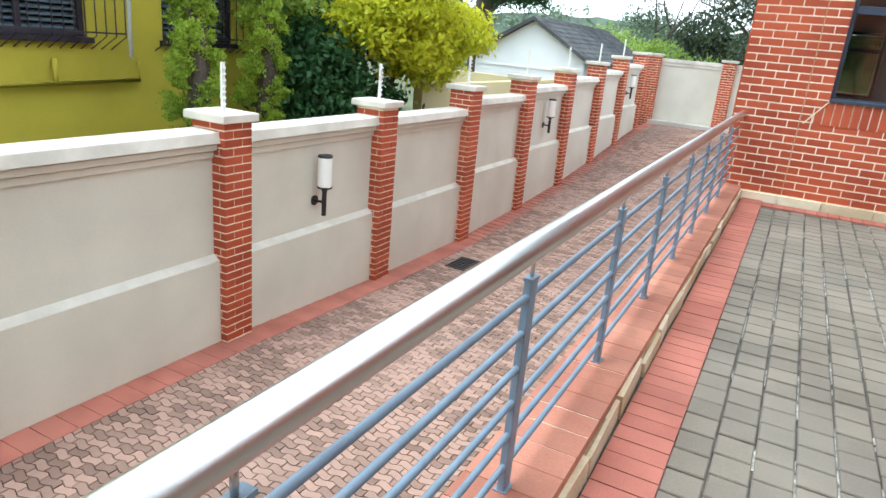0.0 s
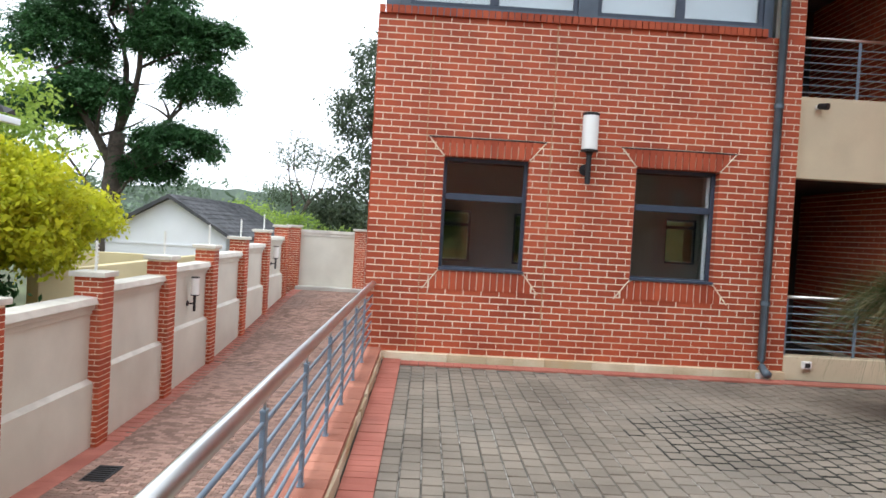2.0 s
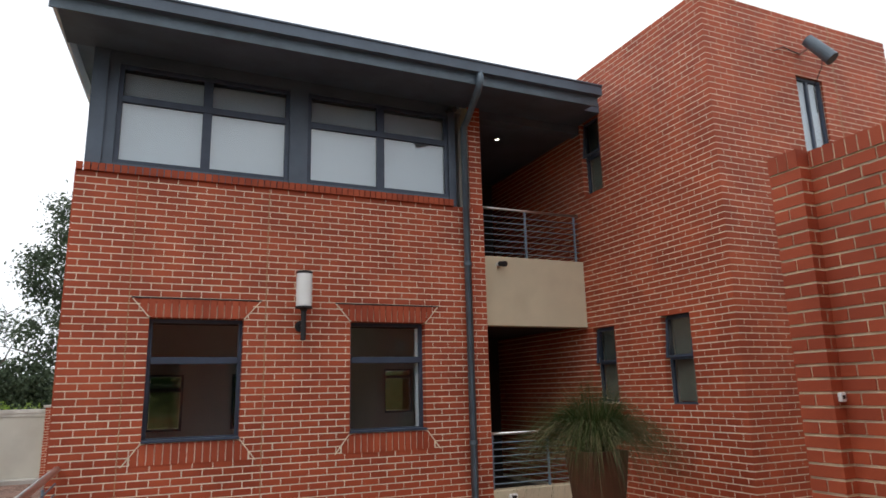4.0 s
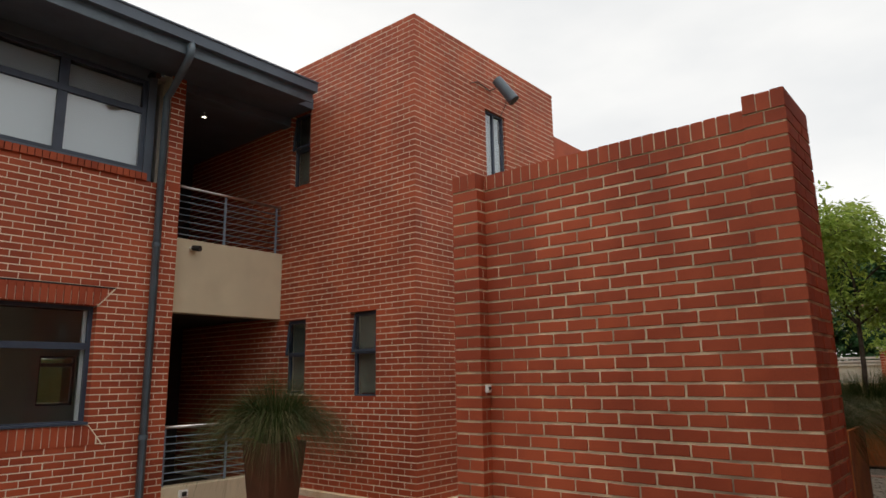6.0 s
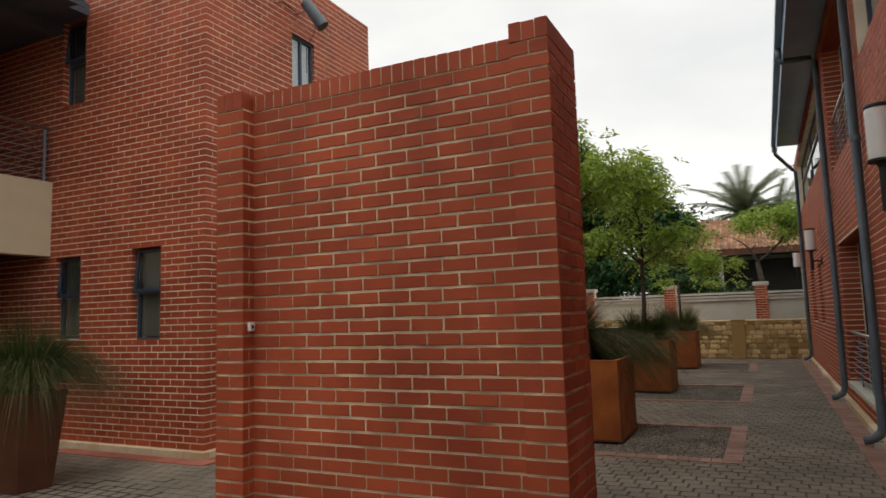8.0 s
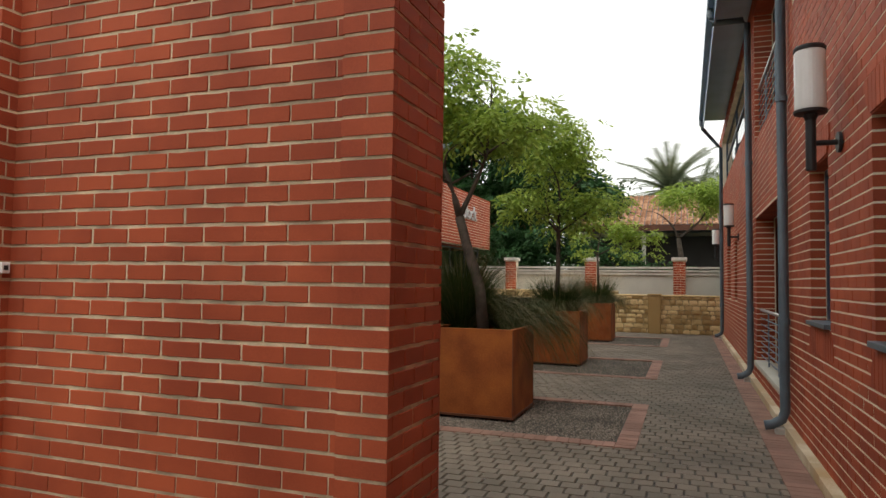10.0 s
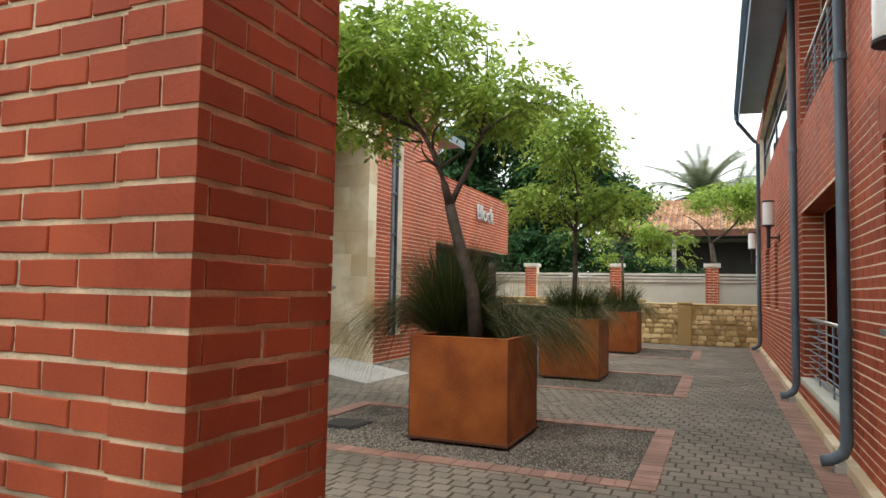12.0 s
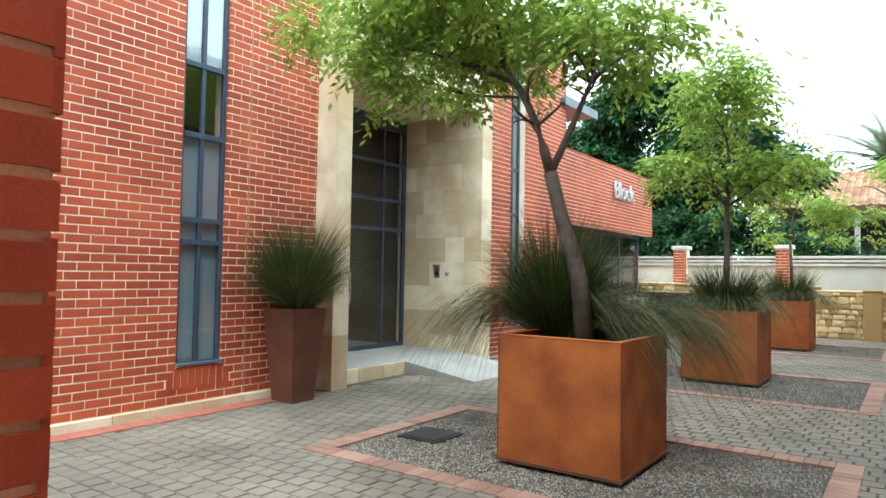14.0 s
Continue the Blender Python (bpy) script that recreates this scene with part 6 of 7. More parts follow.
def tree(name, label, trunk, radii, forks, blobs, leaves, size, mat, seed, group="", twigs=3, spread=0.3, cluster=34, category="tree", droop=0.35, sprays=0):
    """trunk: its points; forks: (start index, end, radius, children...); blobs: the crown's clumps."""
    rg = random.Random(seed)
    base = Vector(trunk[0])
    t = thing(name, label, category, group, at=pose(*base))
    loc = [Vector(p) - base for p in trunk]
    part("trunk", Build().tube(loc, radii, 12), M_BARK, t, smooth=True)
    lb = Build()
    for i, end, r in forks:
        start = Vector(i) - base if isinstance(i, tuple) else loc[i]
        path = bough(lb, start, Vector(end) - base, r, r * 0.35, rg)
        for _ in range(twigs):
            s = path[rg.randint(2, len(path) - 1)]
            e = s + Vector((rg.uniform(-1, 1), rg.uniform(-1, 1), rg.uniform(-0.1, 0.9))) * (Vector(end) - base - start).length * 0.42
            bough(lb, s, e, r * 0.36, r * 0.08, rg, 0.15, 4)
    if forks:
        part("branching", lb, M_BARK, t, smooth=True)
    if sprays:
        spray_crown("crown", t, [(Vector(c) - base, r, s) for c, r, s in blobs], sprays, size, mat, seed)
        return t
    leaf_cloud("crown", t, [(Vector(c) - base, r, s) for c, r, s in blobs], leaves, size, mat, seed, cluster, spread, droop)
    return t


box_planter(9.31, 1.17, 1.06, 1.02, 1.03)
box_planter(14.74, 1.23, 1.04, 1.04, 1.04)
box_planter(20.5, 1.25, 1.04, 1.04, 1.04)
sedge_plant(pose(10.22, 1.45, 0.91), (160, 0.85, 0.5, 0.6), (900, 0.80, 1.10, 2.5), 27, 0.12, "small sedge clump drooping over the planter corner", bare=1.25)
sedge_plant(pose(10.08, 2.06, 0.91), (2700, 1.36, 0.85, 0.6), (1900, 1.05, 1.45, 2.35), 21, 0.14, "large dark green sedge fountain drooping over the planter", bare=1.0)
sedge_plant(pose(15.25, 1.75, 0.95), (1500, 0.95, 0.6, 0.35), (900, 0.7, 0.9, 2.4), 22, 0.30)
sedge_plant(pose(21.27, 1.73, 0.95), (1300, 1.05, 0.65, 0.4), (900, 0.7, 1.0, 2.4), 23, 0.30)
tall_planter(10.0, 5.39, 1.08, 0.34, 0.52)
sedge_plant(pose(10.0, 5.35, 1.0), (2300, 1.30, 0.95, 0.28), (600, 1.0, 1.15, 0.9), 24, 0.10, "dense upright green sedge in the tall planter")
tall_planter(5.22, 6.50, 1.00, 0.36, 0.54)
sedge_plant(pose(5.22, 6.50, 0.92), (2000, 1.15, 0.95, 1.2), (1500, 0.95, 1.05, 2.2), 25, 0.12, "dark green sedge drooping over the tall planter")

tree("planter_tree", "small leafy green tree forking low above a planter",
     [(9.80, 1.66, 0.91), (9.80, 1.72, 1.5), (9.82, 1.89, 2.0), (9.84, 2.01, 2.40)], [0.078, 0.070, 0.064, 0.060],
     [(3, (9.96, 2.60, 3.50), 0.050), (3, (10.05, 1.70, 3.30), 0.036), ((9.96, 2.46, 3.30), (9.75, 3.5, 3.75), 0.026), ((9.96, 2.56, 3.45), (9.4, 2.5, 4.1), 0.024), ((9.96, 2.58, 3.48), (10.3, 2.5, 4.3), 0.026), ((10.05, 1.75, 3.2), (10.4, 1.0, 3.6), 0.020), ((10.05, 1.72, 3.28), (9.8, 1.6, 4.1), 0.020), ((9.96, 2.40, 3.15), (9.7, 3.2, 3.3), 0.016), ((9.75, 3.4, 3.7), (9.6, 4.3, 4.0), 0.014)],
     [((9.9, 2.65, 4.1), (1.1, 1.0, 0.50), 4.2), ((9.9, 3.35, 3.65), (0.9, 0.75, 0.36), 2.2), ((10.1, 1.45, 3.50), (0.80, 0.62, 0.40), 2.2), ((9.25, 2.8, 3.75), (0.6, 0.75, 0.34), 1.2), ((9.6, 4.1, 4.05), (0.75, 0.75, 0.36), 1.7), ((9.7, 3.2, 3.25), (0.5, 0.45, 0.22), 0.6), ((10.4, 2.3, 3.7), (0.6, 0.9, 0.45), 1.3)],
     2300, 0.105, L_LIGHT, 31, "planter trees", twigs=4, sprays=2500)
tree("planter_tree", "slender leafy green tree growing from a planter",
     [(15.3, 1.79, 0.95), (15.32, 1.76, 1.8), (15.28, 1.75, 2.6), (15.3, 1.74, 3.1)], [0.05, 0.045, 0.04, 0.035],
     [(2, (15.2, 2.6, 3.3), 0.026), (3, (15.5, 1.2, 3.8), 0.026), (3, (15.1, 2.0, 4.1), 0.026), (2, (15.6, 0.9, 3.3), 0.022), (2, (14.7, 1.9, 3.2), 0.02)],
     [((15.3, 1.75, 4.05), (0.75, 0.65, 0.62), 3.2), ((15.2, 2.35, 3.2), (0.65, 0.5, 0.36), 1.5), ((15.4, 1.05, 3.15), (0.65, 0.5, 0.36), 1.5), ((15.3, 1.7, 2.75), (0.7, 0.7, 0.2), 0.5), ((15.3, 1.8, 4.65), (0.55, 0.50, 0.40), 1.1)],
     1500, 0.115, L_LIGHT, 32, "planter trees", twigs=5, sprays=1250)
tree("planter_tree", "young light green tree growing from a planter",
     [(21.3, 1.7, 0.95), (21.32, 1.7, 1.8), (21.3, 1.72, 2.4)], [0.04, 0.035, 0.03],
     [(2, (21.0, 2.3, 3.0), 0.02), (2, (21.5, 0.9, 2.8), 0.02), (2, (21.2, 1.5, 3.4), 0.02)],
     [((21.3, 1.7, 3.1), (1.1, 1.0, 0.5), 3), ((21.4, 0.6, 2.7), (0.9, 0.7, 0.40), 2), ((21.2, 1.6, 2.4), (0.8, 0.9, 0.3), 0.8)],
     900, 0.13, L_LIGHT, 33, "planter trees", twigs=5, sprays=330)

# ---- beyond the passage: stone wall, garden wall, houses, trees ----
def stone_wall(name, x, y0, y1, h, seed):
    t = thing(name, "low rough ochre field-stone retaining wall", "stone wall", kind="structure")
    part("wall_core", Build().box(x + 0.02, y0, -0.1, x + 0.38, y1, h), M_STONE_JOINT, t)
    rg = random.Random(seed)
    b, z = Build(), 0.0
    while z < h - 0.03:
        hh = min(rg.uniform(0.10, 0.19), h - z)
        y = y0
        while y < y1 - 0.02:
            w = min(rg.uniform(0.14, 0.34), y1 - y)
            ring = [(y + 0.008, z + 0.008 + rg.uniform(0, 0.02)), (y + w * rg.uniform(0.35, 0.65), z + 0.006), (y + w - 0.008, z + 0.008 + rg.uniform(0, 0.02)),
                    (y + w - 0.006, z + hh * 0.55), (y + w - 0.012 - rg.uniform(0, 0.02), z + hh - 0.008), (y + w * 0.5, z + hh - 0.004), (y + 0.012 + rg.uniform(0, 0.02), z + hh - 0.008), (y + 0.006, z + hh * 0.5)]
            d = rg.uniform(0.005, 0.05)
            k = len(b.v)
            b.v += [(x + 0.03, p, q) for p, q in ring] + [(x - d * 0.4, p, q) for p, q in ring] + [(x - d, y + w / 2 + rg.uniform(-0.02, 0.02), z + hh / 2)]
            b.f += [(k + (i + 1) % 8, k + i, k + 8 + i, k + 8 + (i + 1) % 8) for i in range(8)] + [(k + 8 + (i + 1) % 8, k + 8 + i, k + 16) for i in range(8)]
            y += w
        z += hh
    tagged(part("field_stones", b, M_STONE, t), kind="stuff")
    part("coping_stones", Build().box(x - 0.03, y0, h, x + 0.42, y1, h + 0.05), M_STONE, t, bevel=0.02)


stone_wall("wall_stone_front", 24.55, -1.7, 1.6, 1.20, 61)
stone_wall("wall_stone_rear", 26.0, 1.6, 9.0, 1.30, 62)
p = thing("stone_pier", "square sandstone pier in the low stone wall", "stone pier", at=pose(24.45, 0.30, 0))
part("shaft", Build().box(-0.05, -0.2, -0.01, 0.4, 0.2, 1.22), M_STONE, p, bevel=0.02)
part("cap_stone", Build().box(-0.07, -0.22, 1.22, 0.42, 0.22, 1.28), M_STONE, p, bevel=0.015)
structure("ground_planting_bed", Build().box(24.9, -9, -0.1, 26.6, 14, 1.05), M_SOIL, "raised planting bed behind the stone wall", "planting bed")
t = thing("wall_garden_east", "cream plastered garden wall with ribbed coping", "boundary wall", kind="structure")
part("panel", Build().box(26.6, -9, 0.5, 26.8, 14, 2.1), M_PLASTER, t)
for z in (1.92, 2.03, 2.14):
    part("coping_band", Build().box(26.53 - (z - 1.92) * 0.2, -9, z, 26.87, 14, z + 0.07), M_COPING, t, bevel=0.006)
for y in (-6.4, -3.4, -0.45, 2.6, 5.6, 8.6):
    q = thing("boundary_pier", "red brick pier with pale cap in the garden wall", "brick pier", "garden wall piers", at=pose(26.42, y, 0))
    part("pier_core", Build().box(0, -0.2, 0.6, 0.4, 0.2, 2.42), M_MORTAR, q)
    brickwork(q, (0, 0.2, 0), -Y, -X, 0.4, 1.0, 2.42)
    part("cap_stone", Build().box(-0.05, -0.26, 2.42, 0.46, 0.26, 2.54), M_COPING, q, bevel=0.015)


def tile_rows(b, p0, p1, up, rows, cols, lift=0.05):
    """Overlapping roof tiles: p0 to p1 along the eave, up the slope."""
    p0, p1, up = Vector(p0), Vector(p1), Vector(up)
    along = (p1 - p0) / cols
    step = up / rows
    n = along.cross(step).normalized()
    if n.z < 0:
        n = -n
    for r in range(rows):
        for c in range(cols):
            o = p0 + along * c + step * r
            k = len(b.v)
            a0, a1 = along * 0.06, along * 0.94
            mid = along * 0.5
            for f, h in ((0.0, lift), (1.12, lift * 0.25)):
                b.v += [tuple(o + a0 + step * f + n * (h * 0.35)), tuple(o + mid + step * f + n * (h + lift * 0.7)), tuple(o + a1 + step * f + n * (h * 0.35))]
            b.f += [(k, k + 1, k + 4, k + 3), (k + 1, k + 2, k + 5, k + 4), (k + 2, k + 1, k)]


house = thing("tiled_house", "low house with orange clay tile roof and dark veranda", "house", at=pose(0, 0, 0))
part("wall", Build().box(37.0, -14, 0, 44, 4.2, 4.2), M_PLASTER, house)
part("veranda_back", Build().box(36.7, -14, 1.0, 36.98, 4.0, 4.0), M_ROOM_SHADE, house)
b = Build()
tile_rows(b, (34.0, 4.4, 4.35), (34.0, -14.5, 4.35), (5.0, 0, 2.0), 18, 70, 0.06)
part("roof", b, M_CLAYTILE, house)
rb = Build()
rb.hexa([(34.0, -14.5, 4.2), (39.0, -14.5, 4.2), (39.0, 4.4, 4.2), (34.0, 4.4, 4.2)], [(34.0, -14.5, 4.32), (39.0, -14.5, 6.3), (39.0, 4.4, 6.3), (34.0, 4.4, 4.32)])
part("roof_deck", rb, M_SOFFIT, house)
part("fascia", Build().box(33.92, -14.5, 4.08, 33.99, 4.4, 4.34), M_RUST_DARK, house)
for y in (-9, -5.6, -2.2, 1.2, 4.0):
    part("veranda_post", Build().box(34.3, y - 0.09, 0, 34.5, y + 0.09, 4.2), M_PLASTER, house)
pav = thing("garden_pavilion", "small cream pavilion with clay tile roof", "pavilion")
b = Build()
tile_rows(b, (31.0, 10.4, 3.9), (31.0, 5.9, 3.9), (2.0, 0, 1.0), 9, 20, 0.06)
part("roof", b, M_CLAYTILE, pav)
part("roof_deck", Build().box(31.0, 5.9, 3.68, 35.0, 10.4, 3.88), M_PLASTER, pav)
for y in (6.2, 8.2, 10.1):
    part("column", Build().box(31.2, y - 0.18, 0, 31.6, y + 0.18, 3.68), M_PLASTER, pav, bevel=0.02)
part("wall", Build().box(34.0, 5.9, 0, 34.3, 10.4, 3.68), M_PLASTER, pav)

tree("shade_tree", "broad dark green tree behind the entrance block", [(32, 8.6, 0), (32, 8.5, 2.5), (31.8, 8.4, 4.2)], [0.3, 0.25, 0.2],
     [(2, (30.5, 10.5, 6.5), 0.12), (2, (33, 6.6, 6.4), 0.12), (2, (32, 9, 8.0), 0.1), (1, (31, 6.4, 4.8), 0.08), (2, (31.4, 5.2, 5.8), 0.08)],
     [((32, 8.6, 8.4), (2.2, 2.4, 1.5), 5), ((31.4, 5.6, 6.4), (1.8, 2.2, 1.3), 4), ((32, 11.2, 6.6), (2.2, 2.2, 1.6), 4), ((31.2, 8.6, 5.0), (1.8, 3.2, 1.3), 4), ((31.6, 3.6, 5.4), (1.5, 1.5, 0.9), 2), ((31.6, 7.0, 3.4), (1.4, 2.2, 0.9), 2)],
     9000, 0.30, L_DEEP, 41, twigs=6, sprays=9000)
tree("shade_tree", "light green tree above the garden wall", [(29, -0.6, 0.5), (29, -0.5, 2.6), (29.1, -0.4, 3.4)], [0.12, 0.1, 0.08],
     [(2, (28.6, -1.4, 4.4), 0.05), (2, (29.2, 0.4, 4.4), 0.05)],
     [((29, -1.0, 4.9), (1.3, 1.4, 0.7), 4), ((28.8, -2.6, 4.5), (1.2, 1.3, 0.7), 3)],
     500, 0.17, L_LIGHT, 42, sprays=1000)
tree("shade_tree", "mixed green trees behind the tiled house", [(46, 6, 0), (46, 6, 4)], [0.3, 0.2], [(1, (46, 3, 6), 0.1), (1, (46, 8, 6), 0.1)],
     [((46, 6, 5.5), (3, 5, 2.6), 4), ((48, -5, 5.5), (3, 5, 2.0), 3)], 5000, 0.4, L_GREYGREEN, 43, spread=0.8, cluster=24)


tree("garden_shrub", "dark green shrubbery behind the garden wall", [(30, 5, 0.4), (30, 5, 1.8)], [0.1, 0.06], [(1, (29.6, 3.6, 3.0), 0.04), (1, (30, 6.6, 3.0), 0.04)],
     [((29.6, 2.6, 2.6), (0.9, 1.2, 0.8), 2), ((29.6, 4.6, 3.0), (1.0, 1.4, 1.1), 3), ((29.6, 7.0, 3.0), (1.0, 1.5, 1.2), 3), ((30, 9.4, 3.4), (1.0, 1.6, 1.4), 3), ((29.4, 5.6, 1.8), (0.8, 4.0, 0.8), 3), ((32.6, 5.0, 2.4), (0.9, 1.6, 1.6), 3), ((29.4, 0.8, 2.0), (0.7, 2.4, 0.6), 1.5)],
     3400, 0.20, L_DEEP, 44, sprays=3400, category="shrub")


def palm(x, y, h, seed):
    rg = random.Random(seed)
    t = thing("palm_tree", "tall feathery palm above the tiled roof", "palm tree", "palms", at=pose(x, y, 0))
    part("trunk", Build().tube([(0, 0, 0), (0.1, 0, h * 0.5), (0, 0.1, h)], [0.28, 0.24, 0.26], 12), M_BARK, t)
    for i in range(46):
        a, e = i * 2.4, rg.uniform(-0.25, 1.15)
        b = Build()
        L = rg.uniform(2.6, 3.7)
        pts = []
        for k in range(9):
            f = k / 8
            d = L * f * math.cos(e * (1 - 0.4 * f))
            pts.append(Vector((math.cos(a) * d, math.sin(a) * d, h + L * f * math.sin(e) - 0.9 * f * f)))
        b.tube(pts, [0.03 * (1 - 0.8 * k / 8) for k in range(9)], 5)
        for k in range(1, 9):
            for j in range(9):
                q = pts[k - 1].lerp(pts[k], j / 9)
                way = (pts[k] - pts[k - 1]).normalized()
                side = way.cross(Z).normalized()
                for s in (-1, 1):
                    tip = q + side * s * 0.55 * (1 - 0.5 * k / 9) + way * 0.22 + Vector((0, 0, -0.08))
                    n = len(b.v)
                    b.v += [tuple(q - way * 0.022), tuple(q + way * 0.022), tuple(tip)]
                    b.f.append((n, n + 1, n + 2))
        part("frond", b, L_PALM, t)


palm(41.0, 0.2, 6.9, 51)
palm(44.0, -1.6, 6.9, 52)

# ---- neighbours beyond the boundary wall ----
structure("ground_garden", Build().box(-60, -14, -2.7, -5.25, 60, -1.0), M_GROUND, "garden soil and grass behind the boundary wall", "garden")
ochre = thing("ochre_house", "ochre yellow plastered house with burglar-barred windows", "house")
HX = -8.0
oc_holes = [(3.9 + 6, 1.12, 5.5 + 6, 2.7), (6.62 + 6, 1.12, 7.95 + 6, 2.7)]
part("wall", wall_mesh((HX, -6.0, 0), Y, X, 17.2, -1.2, 3.35, 0.3, oc_holes), M_OCHRE, ochre)
part("end_wall", Build().box(-14, 10.9, -1.2, HX - 0.3, 11.2, 3.35), M_OCHRE, ochre)
part("room_back", Build().box(-9.6, -6, -1, -9.4, 10.9, 3.3), M_ROOM_SHADE, ochre)
b = Build()
tile_rows(b, (HX + 0.75, 11.8, 3.28), (HX + 0.75, -6.5, 3.28), (-4.0, 0, 1.9), 12, 56, 0.07)
part("roof", b, M_SLATE, ochre)
rb = Build()
rb.hexa([(-12.0, -6.5, 3.2), (HX + 0.7, -6.5, 3.2), (HX + 0.7, 11.7, 3.2), (-12.0, 11.7, 3.2)], [(-12.0, -6.5, 5.05), (HX + 0.7, -6.5, 3.26), (HX + 0.7, 11.7, 3.26), (-12.0, 11.7, 5.05)])
part("roof_deck", rb, M_OCHRE, ochre)
part("gutter", Build().box(HX + 0.72, -6.5, 3.13, HX + 0.84, 11.8, 3.25), M_WHITE, ochre, bevel=0.02)
for w0, w1 in ((3.9, 5.5), (6.62, 7.95)):
    win = part("window", Build().box(HX - 0.12, w0, 1.12, HX - 0.06, w0 + 0.07, 2.7).box(HX - 0.12, w1 - 0.07, 1.12, HX - 0.06, w1, 2.7).box(HX - 0.12, w0 + 0.07, 1.12, HX - 0.06, w1 - 0.07, 1.2).box(HX - 0.12, (w0 + w1) / 2 - 0.03, 1.2, HX - 0.06, (w0 + w1) / 2 + 0.03, 2.7), M_BARS, ochre)
    part("sill", Build().box(HX - 0.1, w0 - 0.05, 1.05, HX + 0.06, w1 + 0.05, 1.12), M_BARS, win)
    for k in range(20):
        zz = 1.24 + k * 0.072
        b = Build()
        b.hexa([(HX - 0.17, w0 + 0.07, zz), (HX - 0.10, w0 + 0.07, zz - 0.04), (HX - 0.10, w1 - 0.07, zz - 0.04), (HX - 0.17, w1 - 0.07, zz)], [(HX - 0.17, w0 + 0.07, zz + 0.01), (HX - 0.10, w0 + 0.07, zz - 0.03), (HX - 0.10, w1 - 0.07, zz - 0.03), (HX - 0.17, w1 - 0.07, zz + 0.01)])
        part("blind_slat", b, M_PIPE, win)
    grill = part("burglar_bars", Build().box(HX + 0.25, w0 - 0.1, 1.18, HX + 0.265, w1 + 0.35, 1.20).box(HX + 0.25, w0 - 0.1, 2.3, HX + 0.265, w1 + 0.35, 2.32), M_BARS, ochre)
    n = int((w1 - w0 + 0.45) / 0.13)
    for k in range(n + 1):
        y = w0 - 0.1 + k * (w1 - w0 + 0.45) / n
        part("bar", Build().tube([(HX + 0.02, y - 0.05, 0.98), (HX + 0.26, y, 1.15), (HX + 0.26, y, 2.8)], 0.008, 6), M_BARS, grill)
part("waste_pipe", Build().tube([(HX + 0.07, 2.0, 0.50), (HX + 0.07, 6.16, 0.60), (HX + 0.07, 6.16, 0.86)], 0.03, 8).tube([(HX + 0.07, 5.0, 0.57), (HX + 0.07, 5.0, 0.86)], 0.03, 8), M_OCHRE, ochre, smooth=True)
part("rain_pipe", Build().tube([(HX + 0.30, 5.88, 0.9), (HX + 0.30, 5.88, 3.15)], 0.025, 8), M_WHITE, ochre, smooth=True)

white = thing("white_house", "white gabled house with dark tiled roof", "house")
b = Build()
GX0, GX1, GA, GY, GY1 = -9.55, -5.95, -7.66, 20.0, 28.0
b.v = [(GX0, GY, -1.5), (GX1, GY, -1.5), (GX1, GY, 1.28), (GA, GY, 2.22), (GX0, GY, 1.22), (GX0, GY1, -1.5), (GX1, GY1, -1.5), (GX1, GY1, 1.28), (GA, GY1, 2.22), (GX0, GY1, 1.22)]
b.f = [(0, 1, 2, 3, 4), (9, 8, 7, 6, 5), (1, 6, 7, 2), (5, 0, 4, 9)]
part("wall", b, M_WHITE, white)
part("string_course", Build().box(GX0, GY - 0.03, 0.82, GX1, GY - 0.002, 0.87), M_WHITE, white)
part("vent", Build().box(-8.95, GY - 0.02, 0.28, -8.3, GY - 0.004, 0.42), M_BLACK, white)
part("vent", Build().box(-7.9, GY - 0.02, 0.28, -7.3, GY - 0.004, 0.42), M_BLACK, white)
b = Build()
tile_rows(b, (GX1 + 0.30, GY - 0.2, 1.12), (GX1 + 0.30, GY1, 1.12), (GA - GX1 - 0.30, 0, 1.20), 9, 30, 0.05)
tile_rows(b, (GX0 - 0.30, GY1, 1.08), (GX0 - 0.30, GY - 0.2, 1.08), (GA - GX0 + 0.30, 0, 1.24), 9, 30, 0.05)
part("roof", b, M_SLATE, white)
b = Build()
b.hexa([(GX1 + 0.30, GY - 0.22, 1.02), (GX1 + 0.30, GY1, 1.02), (GA, GY1, 2.24), (GA, GY - 0.22, 2.24)], [(GX1 + 0.30, GY - 0.22, 1.13), (GX1 + 0.30, GY1, 1.13), (GA, GY1, 2.36), (GA, GY - 0.22, 2.36)])
b.hexa([(GX0 - 0.30, GY1, 0.98), (GX0 - 0.30, GY - 0.22, 0.98), (GA, GY - 0.22, 2.24), (GA, GY1, 2.24)], [(GX0 - 0.30, GY1, 1.09), (GX0 - 0.30, GY - 0.22, 1.09), (GA, GY - 0.22, 2.36), (GA, GY1, 2.36)])
part("roof_deck", b, M_SLATE, white)
structure("wall_garden_yellow", Build().box(-6.6, 11.2, -1.1, -6.4, 19.5, 0.62).box(-11, 19.2, -1.1, -6.6, 19.4, 0.55), M_YELLOW_CREAM, "low yellow cream garden wall", bevel=0.01)


